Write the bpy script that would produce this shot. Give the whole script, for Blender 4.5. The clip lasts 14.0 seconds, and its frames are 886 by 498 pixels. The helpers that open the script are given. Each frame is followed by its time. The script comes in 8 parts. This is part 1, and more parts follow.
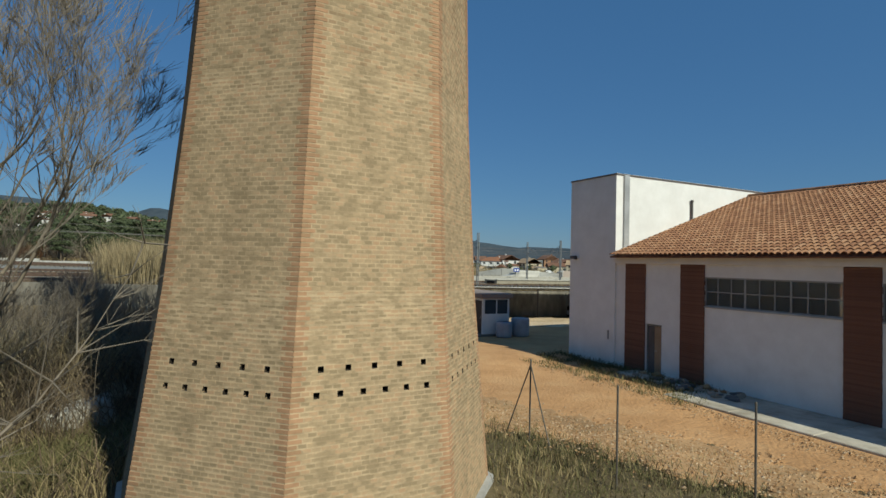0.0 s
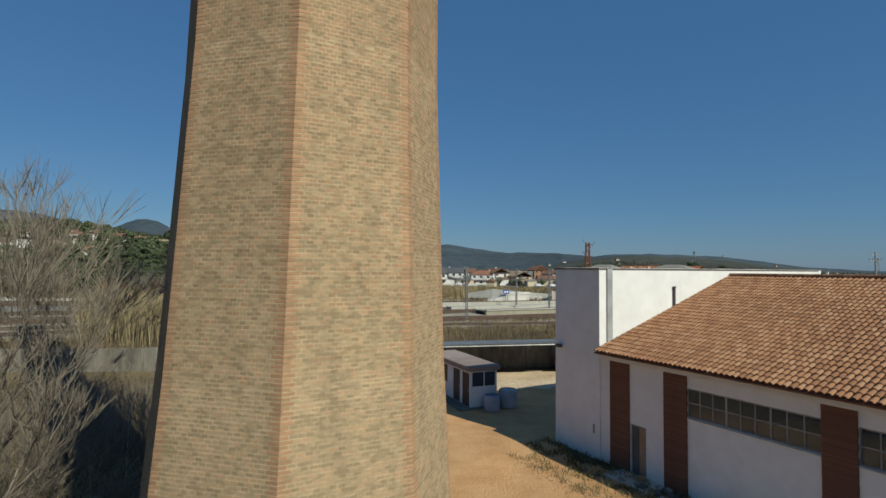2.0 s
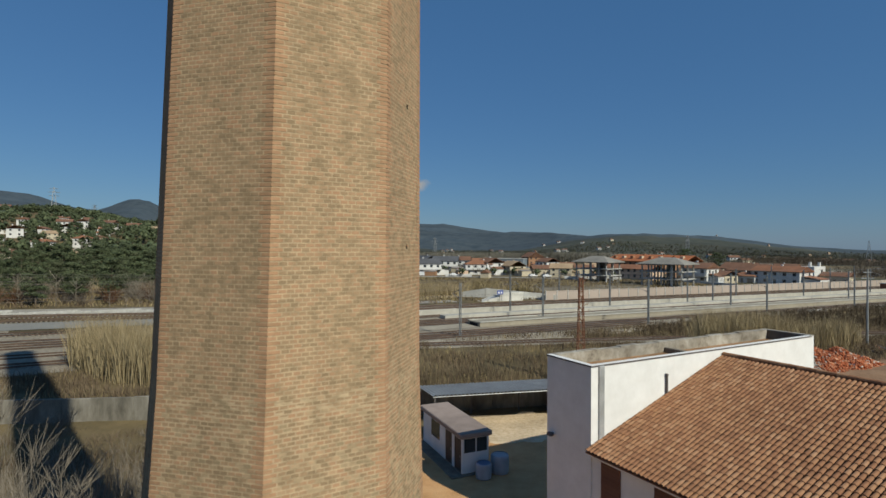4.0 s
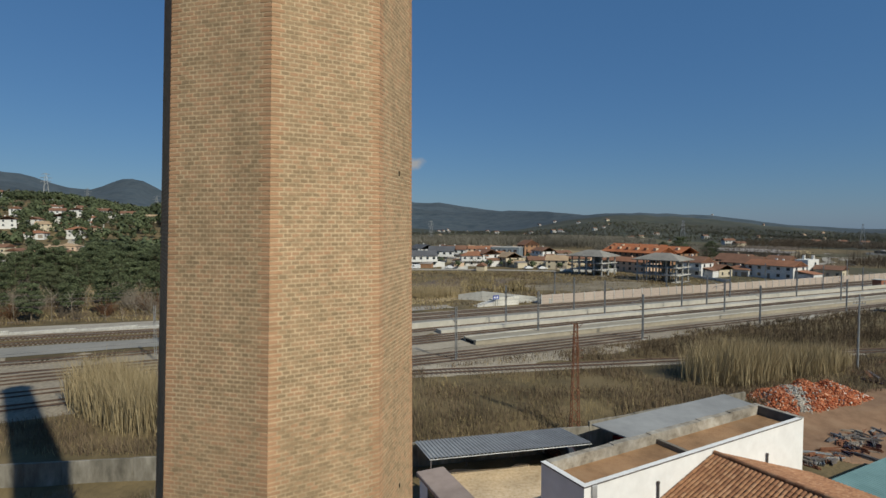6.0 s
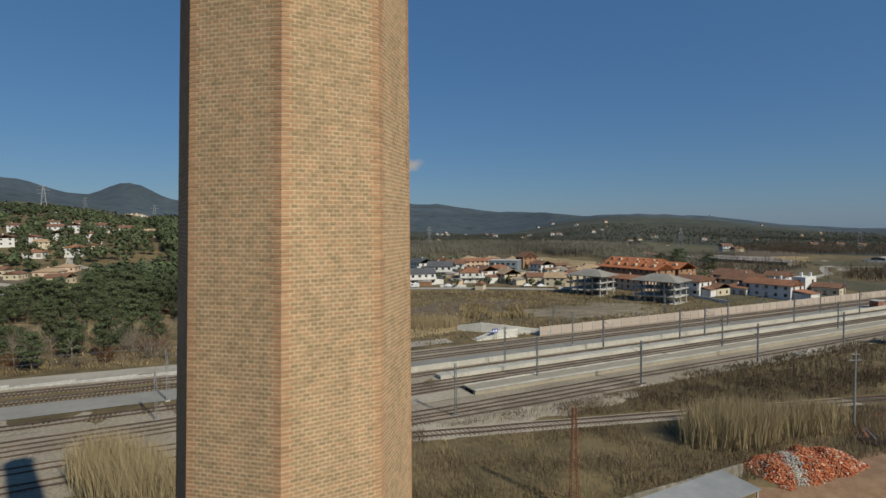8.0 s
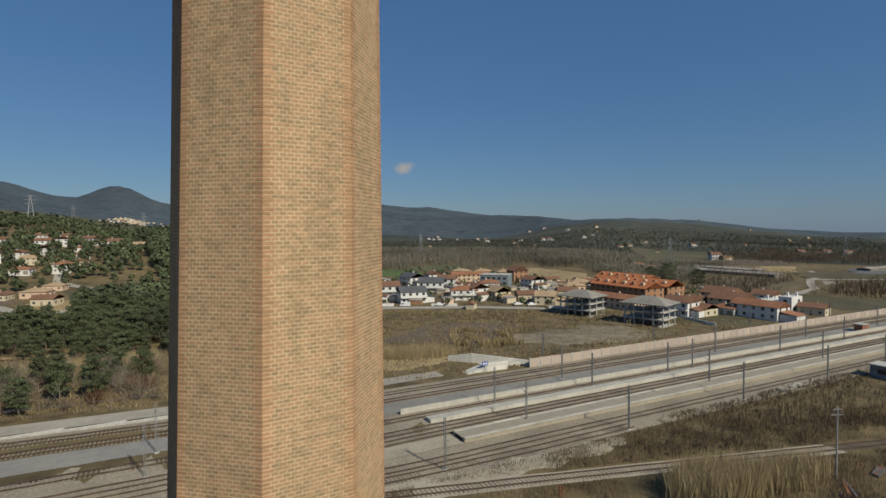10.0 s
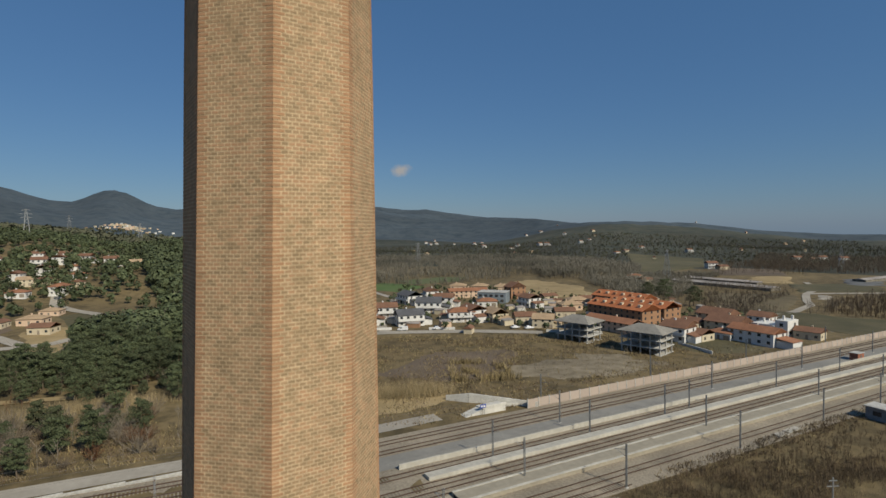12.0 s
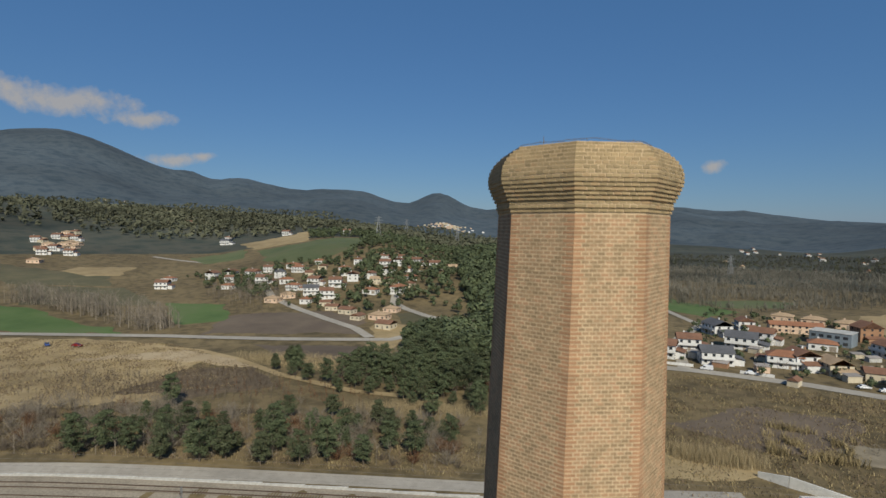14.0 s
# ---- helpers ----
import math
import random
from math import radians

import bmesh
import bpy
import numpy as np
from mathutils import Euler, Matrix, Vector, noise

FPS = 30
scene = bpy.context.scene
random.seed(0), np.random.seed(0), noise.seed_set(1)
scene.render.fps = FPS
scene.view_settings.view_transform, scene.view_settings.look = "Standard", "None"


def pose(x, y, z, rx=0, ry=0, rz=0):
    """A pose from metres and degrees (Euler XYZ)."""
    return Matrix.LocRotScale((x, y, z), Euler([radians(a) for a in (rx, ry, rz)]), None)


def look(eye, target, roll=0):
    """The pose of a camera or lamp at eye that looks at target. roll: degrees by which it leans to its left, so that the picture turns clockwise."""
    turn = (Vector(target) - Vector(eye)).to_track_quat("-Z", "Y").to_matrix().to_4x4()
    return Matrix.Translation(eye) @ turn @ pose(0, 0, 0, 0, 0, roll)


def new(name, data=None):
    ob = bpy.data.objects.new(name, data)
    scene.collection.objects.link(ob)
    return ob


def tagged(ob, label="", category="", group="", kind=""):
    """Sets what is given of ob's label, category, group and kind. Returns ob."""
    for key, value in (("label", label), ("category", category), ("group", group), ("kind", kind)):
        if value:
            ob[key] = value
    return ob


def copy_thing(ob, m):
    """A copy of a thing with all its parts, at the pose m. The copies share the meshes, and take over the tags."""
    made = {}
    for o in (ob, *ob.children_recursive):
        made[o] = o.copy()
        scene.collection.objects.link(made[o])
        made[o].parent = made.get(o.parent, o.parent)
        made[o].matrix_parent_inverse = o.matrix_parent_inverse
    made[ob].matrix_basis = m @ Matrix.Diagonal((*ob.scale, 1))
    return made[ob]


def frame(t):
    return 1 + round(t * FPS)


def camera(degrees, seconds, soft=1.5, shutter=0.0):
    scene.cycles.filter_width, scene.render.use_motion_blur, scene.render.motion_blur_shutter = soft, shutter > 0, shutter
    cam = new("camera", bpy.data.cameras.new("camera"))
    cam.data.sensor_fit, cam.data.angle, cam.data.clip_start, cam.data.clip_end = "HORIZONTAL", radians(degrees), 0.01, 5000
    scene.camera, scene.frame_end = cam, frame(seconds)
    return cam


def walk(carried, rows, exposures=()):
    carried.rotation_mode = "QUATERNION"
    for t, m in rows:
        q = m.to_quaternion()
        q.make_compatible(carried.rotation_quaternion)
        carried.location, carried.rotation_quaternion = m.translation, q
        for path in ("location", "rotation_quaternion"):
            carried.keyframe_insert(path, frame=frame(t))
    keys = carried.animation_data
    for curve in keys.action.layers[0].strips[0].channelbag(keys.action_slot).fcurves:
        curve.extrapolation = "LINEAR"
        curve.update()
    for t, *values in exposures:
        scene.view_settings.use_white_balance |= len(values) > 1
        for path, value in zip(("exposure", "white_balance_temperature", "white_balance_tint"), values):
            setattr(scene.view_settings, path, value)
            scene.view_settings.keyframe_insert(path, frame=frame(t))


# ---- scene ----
cam = camera(79.01, 14.0, shutter=0.12)
PATH = [
    (0, pose(-0.572, 0.207, 4.432, 91.523, -1.364, -0.092)),
    (0.5, pose(-0.586, 0.148, 5.032, 91.921, -1.092, -0.198)),
    (1, pose(-0.486, 0.044, 6.123, 92.504, -0.883, -0.485)),
    (1.5, pose(-0.490, 0.109, 7.339, 92.454, -0.594, -0.865)),
    (2, pose(-0.362, 0.009, 8.613, 92.170, -0.396, -1.082)),
    (2.5, pose(-0.451, 0.053, 10.013, 89.927, -0.178, -1.218)),
    (3, pose(-0.282, 0.141, 11.410, 90.035, -0.179, -1.578)),
    (3.5, pose(-0.195, 0.283, 12.692, 90.172, -0.201, -1.596)),
    (6, pose(-0.101, 0.521, 20.740, 87.553, -0.011, -2.048)),
    (6.5, pose(-0.163, 0.539, 22.711, 87.571, 0.143, -2.064)),
    (7, pose(-0.239, 0.525, 24.765, 87.516, 0.185, -2.115)),
    (7.5, pose(-0.193, 0.495, 26.895, 87.564, 0.330, -2.196)),
    (8, pose(-0.072, 0.458, 29.083, 87.572, 0.474, -2.227)),
    (10.5, pose(0.380, 0.139, 39.190, 87.826, 0.575, -3.294)),
    (11, pose(0.424, 0.143, 41.863, 87.845, 0.707, -3.367)),
    (11.5, pose(0.430, 0.159, 44.580, 87.805, 0.766, -3.432)),
    (12, pose(0.403, 0.205, 47.347, 87.869, 0.811, -3.429)),
    (12.5, pose(0.432, 0.305, 50.112, 87.925, 0.683, 1.433)),
    (13, pose(0.396, 0.401, 52.839, 88.013, 0.319, 11.454)),
    (13.5, pose(0.529, 0.577, 55.474, 87.965, -0.246, 21.244)),
    (14, pose(0.501, 0.716, 58.093, 87.841, -0.537, 27.510)),
]
walk(cam, PATH, [(0, 0.0, 6500, -4), (3, -0.05, 6550, -1), (7.5, -0.05, 6800, 3), (11, -0.05, 7050, 4), (13.5, 0.0, 6850, 5), (14, 0.02, 6700, 4)])

# ---------------------------------------------------------------- light
SUN_DIR = Vector((0.647, -0.763, 0.804)).normalized()
world = bpy.data.worlds.new("world")
scene.world = world
world.use_nodes = True
wn = world.node_tree
sky = wn.nodes.new("ShaderNodeTexSky")
sky.sky_type = "NISHITA"
sky.sun_disc = False
sky.sun_elevation = math.asin(SUN_DIR.z)
sky.sun_rotation = math.atan2(SUN_DIR.x, SUN_DIR.y)
sky.altitude = 600
sky.air_density, sky.dust_density, sky.ozone_density = 1.2, 0.35, 4.0
tone = wn.nodes.new("ShaderNodeHueSaturation")
tone.inputs["Saturation"].default_value = 1.05
tint = wn.nodes.new("ShaderNodeMix")
tint.data_type, tint.blend_type = "RGBA", "MULTIPLY"
tint.inputs[0].default_value = 1
tint.inputs[7].default_value = (0.84, 0.95, 1.14, 1)
wn.links.new(sky.outputs[0], tone.inputs["Color"])
wn.links.new(tone.outputs[0], tint.inputs[6])
# clear, even winter blue over the scattering
even = wn.nodes.new("ShaderNodeMix")
even.data_type = "RGBA"
even.inputs[0].default_value = 0.55
even.inputs[7].default_value = (0.72, 2.1, 5.0, 1)
wn.links.new(tint.outputs[2], even.inputs[6])
wn.links.new(even.outputs[2], wn.nodes["Background"].inputs[0])
wn.nodes["Background"].inputs[1].default_value = 0.07
sun = new("sun", bpy.data.lights.new("sun", "SUN"))
sun.data.energy, sun.data.angle, sun.data.color = 4.4, radians(0.53), (1.0, 0.94, 0.86)
sun.matrix_world = look(SUN_DIR * 200, (0, 0, 0))

# ---------------------------------------------------------------- kit
class Geo:
    """Vertices and faces of one mesh, gathered shape by shape."""

    def __init__(self):
        self.v, self.f = [], []

    def add(self, verts, faces, m=None):
        k = len(self.v)
        if m is not None:
            verts = [tuple(m @ Vector(p)) for p in verts]
        self.v.extend(verts)
        self.f.extend(tuple(i + k for i in q) for q in faces)

    def box(self, x0, x1, y0, y1, z0, z1, m=None):
        self.add([(x0, y0, z0), (x1, y0, z0), (x1, y1, z0), (x0, y1, z0), (x0, y0, z1), (x1, y0, z1), (x1, y1, z1), (x0, y1, z1)],
                 [(3, 2, 1, 0), (4, 5, 6, 7), (0, 1, 5, 4), (1, 2, 6, 5), (2, 3, 7, 6), (3, 0, 4, 7)], m)

    def worn_box(self, x0, x1, y0, y1, z0, z1, b=0.02, m=None):
        """A box with its edges taken off."""
        b = min(b, (x1 - x0) * 0.4, (y1 - y0) * 0.4, (z1 - z0) * 0.4)
        bm = bmesh.new()
        bmesh.ops.create_cube(bm, size=1, matrix=Matrix.Translation(((x0 + x1) / 2, (y0 + y1) / 2, (z0 + z1) / 2)) @ Matrix.Diagonal((x1 - x0, y1 - y0, z1 - z0, 1)))
        bmesh.ops.bevel(bm, geom=bm.edges[:], offset=b, segments=1, affect="EDGES")
        bm.verts.ensure_lookup_table()
        self.add([tuple(q.co) for q in bm.verts], [tuple(q.index for q in face.verts) for face in bm.faces], m)
        bm.free()

    def tube(self, a, b, r0, r1=None, n=8, caps=True):
        a, b = Vector(a), Vector(b)
        r1 = r0 if r1 is None else r1
        q = (b - a).to_track_quat("Z", "Y").to_matrix()
        ring = [(math.cos(2 * math.pi * i / n), math.sin(2 * math.pi * i / n)) for i in range(n)]
        vs = [tuple(a + q @ Vector((c * r0, s * r0, 0))) for c, s in ring] + [tuple(b + q @ Vector((c * r1, s * r1, 0))) for c, s in ring]
        fs = [(i, (i + 1) % n, n + (i + 1) % n, n + i) for i in range(n)]
        if caps:
            fs += [tuple(range(n - 1, -1, -1)), tuple(range(n, 2 * n))]
        self.add(vs, fs)

    def prism(self, outline, z0, z1, m=None):
        n = len(outline)
        self.add([(x, y, z0) for x, y in outline] + [(x, y, z1) for x, y in outline],
                 [tuple(range(n - 1, -1, -1)), tuple(range(n, 2 * n))] + [(i, (i + 1) % n, n + (i + 1) % n, n + i) for i in range(n)], m)

    def mesh(self, name, material, smooth=False):
        me = bpy.data.meshes.new(name)
        me.from_pydata(self.v, [], self.f)
        if material is not None:
            me.materials.append(material)
        if smooth:
            me.polygons.foreach_set("use_smooth", [True] * len(me.polygons))
        me.update()
        return me


def part(name, geo, material, parent=None, label="", smooth=False):
    """One mesh object; under a thing if there is a parent."""
    ob = new(name, geo.mesh(name, material, smooth) if isinstance(geo, Geo) else geo)
    if parent is not None:
        ob.parent = parent
    if label:
        ob["label"] = label
    return ob


def split(name, geo, material, parent):
    """Boxes of one kind, each a part of its own."""
    for i in range(0, len(geo.v), 8):
        g = Geo()
        g.v, g.f = geo.v[i:i + 8], [tuple(j - i for j in f) for f in geo.f if i <= min(f) < i + 8]
        part(name, g, material, parent)


def thing(name, label, category, m=None, group="", kind=""):
    """An empty at a thing's base that holds its parts."""
    ob = tagged(new(name), label, category, group, kind)
    if m is not None:
        ob.matrix_world = m
    return ob


def smooth(a, b, x):
    k = min(1.0, max(0.0, (x - a) / (b - a)))
    return k * k * (3 - 2 * k)


# ---------------------------------------------------------------- materials
def surface(name, colours, scale=1.0, rough=0.85, bump=0.3, bump_scale=None, metal=0.0, stretch=(1, 1, 1), pieces=0.0, big=0.25, big_scale=None, spec=0.3, world=False):
    """Grain in several tones, a second, larger variation in brightness, and relief. pieces: how far single pieces differ."""
    m = bpy.data.materials.new(name)
    m.use_nodes = True
    nt, li = m.node_tree, m.node_tree.links
    b = nt.nodes["Principled BSDF"]
    tc = nt.nodes.new("ShaderNodeTexCoord")
    mp = nt.nodes.new("ShaderNodeMapping")
    mp.inputs["Scale"].default_value = stretch
    if world:
        geo = nt.nodes.new("ShaderNodeNewGeometry")
        li.new(geo.outputs["Position"], mp.inputs[0])
    else:
        li.new(tc.outputs["Object"], mp.inputs[0])
    n1 = nt.nodes.new("ShaderNodeTexNoise")
    n1.inputs["Scale"].default_value, n1.inputs["Detail"].default_value, n1.inputs["Roughness"].default_value = scale, 6, 0.65
    li.new(mp.outputs[0], n1.inputs[0])
    value = n1.outputs[0]
    if pieces:
        info, isl = nt.nodes.new("ShaderNodeObjectInfo"), nt.nodes.new("ShaderNodeNewGeometry")
        ad = nt.nodes.new("ShaderNodeMath")
        ad.operation = "ADD"
        li.new(info.outputs["Random"], ad.inputs[0])
        li.new(isl.outputs["Random Per Island"], ad.inputs[1])
        fr = nt.nodes.new("ShaderNodeMath")
        fr.operation = "FRACT"
        li.new(ad.outputs[0], fr.inputs[0])
        mx = nt.nodes.new("ShaderNodeMix")
        mx.inputs[0].default_value = pieces
        li.new(n1.outputs[0], mx.inputs[2])
        li.new(fr.outputs[0], mx.inputs[3])
        value = mx.outputs[0]
    ramp = nt.nodes.new("ShaderNodeValToRGB")
    el = ramp.color_ramp.elements
    while len(el) < len(colours):
        el.new(0.5)
    lo, hi = (0.3, 0.7) if not pieces else (0.5 - 0.2 - 0.3 * pieces, 0.5 + 0.2 + 0.3 * pieces)
    for i, c in enumerate(colours):
        el[i].position = lo + (hi - lo) * i / max(1, len(colours) - 1)
        el[i].color = (*c, 1)
    li.new(value, ramp.inputs[0])
    n2 = nt.nodes.new("ShaderNodeTexNoise")
    n2.inputs["Scale"].default_value, n2.inputs["Detail"].default_value = big_scale or scale * 0.13, 4
    li.new(mp.outputs[0], n2.inputs[0])
    rg = nt.nodes.new("ShaderNodeMapRange")
    rg.inputs["From Min"].default_value, rg.inputs["From Max"].default_value = 0.3, 0.7
    rg.inputs["To Min"].default_value, rg.inputs["To Max"].default_value = 1 - big, 1 + big
    li.new(n2.outputs[0], rg.inputs[0])
    mul = nt.nodes.new("ShaderNodeMix")
    mul.data_type, mul.blend_type = "RGBA", "MULTIPLY"
    mul.inputs[0].default_value = 1
    li.new(ramp.outputs[0], mul.inputs[6])
    li.new(rg.outputs[0], mul.inputs[7])
    li.new(mul.outputs[2], b.inputs["Base Color"])
    b.inputs["Roughness"].default_value, b.inputs["Metallic"].default_value, b.inputs["Specular IOR Level"].default_value = rough, metal, spec
    if bump:
        n3 = nt.nodes.new("ShaderNodeTexNoise")
        n3.inputs["Scale"].default_value, n3.inputs["Detail"].default_value = bump_scale or scale * 3, 5
        li.new(mp.outputs[0], n3.inputs[0])
        bp = nt.nodes.new("ShaderNodeBump")
        bp.inputs["Strength"].default_value, bp.inputs["Distance"].default_value = bump, 0.02 if scale > 1 else 0.2
        li.new(n3.outputs[0], bp.inputs["Height"])
        li.new(bp.outputs[0], b.inputs["Normal"])
    return m


def brick_surface(name, tones, single=0.22, bump=0.12):
    """Old hand-made brick: patches of several fired tones that run over the courses, single odd bricks, soft vertical weathering."""
    m = bpy.data.materials.new(name)
    m.use_nodes = True
    nt, li = m.node_tree, m.node_tree.links
    b = nt.nodes["Principled BSDF"]
    geo = nt.nodes.new("ShaderNodeNewGeometry")

    def spots(scale, stretch, detail):
        mp, no = nt.nodes.new("ShaderNodeMapping"), nt.nodes.new("ShaderNodeTexNoise")
        mp.inputs["Scale"].default_value = stretch
        no.inputs["Scale"].default_value, no.inputs["Detail"].default_value, no.inputs["Roughness"].default_value = scale, detail, 0.6
        li.new(geo.outputs["Position"], mp.inputs[0])
        li.new(mp.outputs[0], no.inputs[0])
        return no.outputs[0]

    def blend(a, c, k):
        mx = nt.nodes.new("ShaderNodeMix")
        mx.inputs[0].default_value = k
        li.new(a, mx.inputs[2])
        li.new(c, mx.inputs[3])
        return mx.outputs[0]

    info = nt.nodes.new("ShaderNodeObjectInfo")
    ad, fr = nt.nodes.new("ShaderNodeMath"), nt.nodes.new("ShaderNodeMath")
    ad.operation, fr.operation = "ADD", "FRACT"
    li.new(info.outputs["Random"], ad.inputs[0])
    li.new(geo.outputs["Random Per Island"], ad.inputs[1])
    li.new(ad.outputs[0], fr.inputs[0])
    patch = blend(spots(4.5, (1, 1, 2.2), 5), spots(0.6, (1, 1, 0.5), 3), 0.25)
    value = blend(patch, fr.outputs[0], single)
    ramp = nt.nodes.new("ShaderNodeValToRGB")
    el = ramp.color_ramp.elements
    while len(el) < len(tones):
        el.new(0.5)
    for i, c in enumerate(tones):
        el[i].position = 0.40 + 0.20 * i / (len(tones) - 1)
        el[i].color = (*c, 1)
    li.new(value, ramp.inputs[0])
    rg = nt.nodes.new("ShaderNodeMapRange")
    rg.inputs["From Min"].default_value, rg.inputs["From Max"].default_value = 0.32, 0.68
    rg.inputs["To Min"].default_value, rg.inputs["To Max"].default_value = 0.86, 1.14
    li.new(blend(spots(2.6, (1, 1, 0.22), 4), spots(18, (1, 1, 1), 3), 0.4), rg.inputs[0])
    mul = nt.nodes.new("ShaderNodeMix")
    mul.data_type, mul.blend_type = "RGBA", "MULTIPLY"
    mul.inputs[0].default_value = 1
    li.new(ramp.outputs[0], mul.inputs[6])
    li.new(rg.outputs[0], mul.inputs[7])
    li.new(mul.outputs[2], b.inputs["Base Color"])
    b.inputs["Roughness"].default_value, b.inputs["Specular IOR Level"].default_value = 0.92, 0.25
    bp = nt.nodes.new("ShaderNodeBump")
    bp.inputs["Strength"].default_value, bp.inputs["Distance"].default_value = bump, 0.01
    li.new(spots(55, (1, 1, 1), 4), bp.inputs["Height"])
    li.new(bp.outputs[0], b.inputs["Normal"])
    return m


M_BRICK = brick_surface("chimney_brick", [(0.302, 0.225, 0.131), (0.350, 0.257, 0.151), (0.387, 0.283, 0.166), (0.419, 0.301, 0.178), (0.440, 0.288, 0.166)], 0.24)
M_BRICK_UP = brick_surface("upper_chimney_brick", [(0.275, 0.193, 0.111), (0.315, 0.216, 0.124), (0.348, 0.233, 0.134), (0.377, 0.247, 0.142), (0.402, 0.24, 0.136)], 0.2)
M_QUOIN = brick_surface("corner_brick", [(0.34, 0.205, 0.115), (0.378, 0.226, 0.126), (0.41, 0.238, 0.133), (0.43, 0.252, 0.142)], 0.25)
M_QUOIN_UP = brick_surface("upper_corner_brick", [(0.325, 0.19, 0.105), (0.365, 0.21, 0.116), (0.405, 0.23, 0.126)], 0.25)
M_MORTAR = brick_surface("lime_mortar", [(0.318, 0.233, 0.138), (0.392, 0.292, 0.175), (0.456, 0.337, 0.207), (0.488, 0.360, 0.217)], 0.0, 0.3)
M_MORTAR_UP = brick_surface("pale_lime_mortar", [(0.40, 0.30, 0.18), (0.475, 0.355, 0.218), (0.53, 0.40, 0.25), (0.55, 0.417, 0.26)], 0.0, 0.3)
M_RENDER = surface("white_render", [(0.72, 0.70, 0.66), (0.80, 0.785, 0.75)], 1.2, 0.85, 0.15, 60, big=0.05, big_scale=0.3)
M_PILASTER = surface("brown_brick", [(0.15, 0.07, 0.044), (0.21, 0.098, 0.06)], 5, 0.85, 0.3, 50, pieces=0.6, big=0.12)
M_TILE = surface("clay_tile", [(0.21, 0.10, 0.052), (0.29, 0.14, 0.072), (0.35, 0.18, 0.092), (0.41, 0.24, 0.14)], 3, 0.85, 0.3, 40, pieces=0.5, big=0.08, big_scale=0.3)
M_PAN = surface("clay_pan", [(0.16, 0.07, 0.04), (0.25, 0.12, 0.065)], 3, 0.9, 0.3, 40)
M_FLASH = surface("dark_flashing", [(0.10, 0.09, 0.085), (0.16, 0.14, 0.13)], 4, 0.6, 0.1)
M_ZINC = surface("zinc_pipe", [(0.42, 0.42, 0.41), (0.50, 0.50, 0.49)], 5, 0.5, 0.05, metal=0.4)
M_STEEL = surface("galvanised_steel", [(0.25, 0.255, 0.25), (0.36, 0.365, 0.36)], 6, 0.55, 0.1, metal=0.5)
M_RUST = surface("rusty_steel", [(0.10, 0.04, 0.025), (0.20, 0.085, 0.045), (0.26, 0.13, 0.08)], 9, 0.9, 0.3)
M_RAIL = surface("rail_steel", [(0.085, 0.055, 0.04), (0.15, 0.10, 0.075)], 5, 0.6, 0.1, metal=0.4)
M_CONCRETE = surface("concrete", [(0.30, 0.29, 0.26), (0.42, 0.405, 0.37), (0.50, 0.49, 0.46)], 1.6, 0.9, 0.3, 30, big=0.2, big_scale=0.25)
M_PALECON = surface("pale_concrete", [(0.37, 0.345, 0.29), (0.49, 0.46, 0.395)], 0.8, 0.9, 0.2, 20, big=0.15, big_scale=0.15)
M_SLEEPER = surface("sleeper_concrete", [(0.20, 0.17, 0.128), (0.28, 0.24, 0.185)], 3, 0.9, 0.2, pieces=0.3)
M_BALLAST = surface("ballast", [(0.18, 0.15, 0.11), (0.26, 0.22, 0.165), (0.33, 0.285, 0.215)], 2.2, 0.95, 0.6, 9, big=0.18, big_scale=0.08)
M_PLATFORM = surface("platform_paving", [(0.275, 0.242, 0.183), (0.335, 0.298, 0.23)], 0.8, 0.9, 0.1, 12, big=0.1)
M_DIRT = surface("ochre_dirt", [(0.44, 0.235, 0.10), (0.54, 0.30, 0.135), (0.60, 0.36, 0.175)], 0.55, 0.95, 0.35, 9, big=0.14, big_scale=0.12)
M_GRAVEL = surface("pale_gravel", [(0.42, 0.30, 0.18), (0.56, 0.43, 0.28), (0.62, 0.50, 0.36)], 3.5, 0.95, 0.6, 14, big=0.2, big_scale=0.3)
M_GROUND = surface("dry_grassland", [(0.070, 0.054, 0.027), (0.11, 0.083, 0.041), (0.162, 0.12, 0.06), (0.125, 0.094, 0.045)], 0.16, 0.95, 0.6, 2.5, big=0.25, big_scale=0.02, world=True)
M_ROAD = surface("grey_road", [(0.28, 0.25, 0.205), (0.36, 0.325, 0.27)], 0.5, 0.9, 0.1, big=0.12)
M_ASPHALT = surface("asphalt", [(0.10, 0.10, 0.10), (0.14, 0.14, 0.135)], 1, 0.9, 0.1)
M_BARRIER = surface("pink_concrete", [(0.35, 0.285, 0.235), (0.45, 0.37, 0.31)], 0.6, 0.9, 0.2, pieces=0.4, big=0.1)
M_SHEET = surface("corrugated_sheet", [(0.27, 0.265, 0.255), (0.36, 0.355, 0.345)], 0.9, 0.6, 0.05, metal=0.1, big=0.12)
M_GREYSHEET = surface("grey_roof_sheet", [(0.21, 0.21, 0.205), (0.28, 0.28, 0.27)], 0.5, 0.85, 0.05, big=0.2)
M_RECESSSHADE = surface("recess_shade", [(0.012, 0.011, 0.010), (0.02, 0.018, 0.016)], 2, 0.9, 0)
M_GLASS = surface("dark_glazing", [(0.025, 0.03, 0.035), (0.05, 0.055, 0.06)], 0.7, 0.12, 0, spec=0.6)
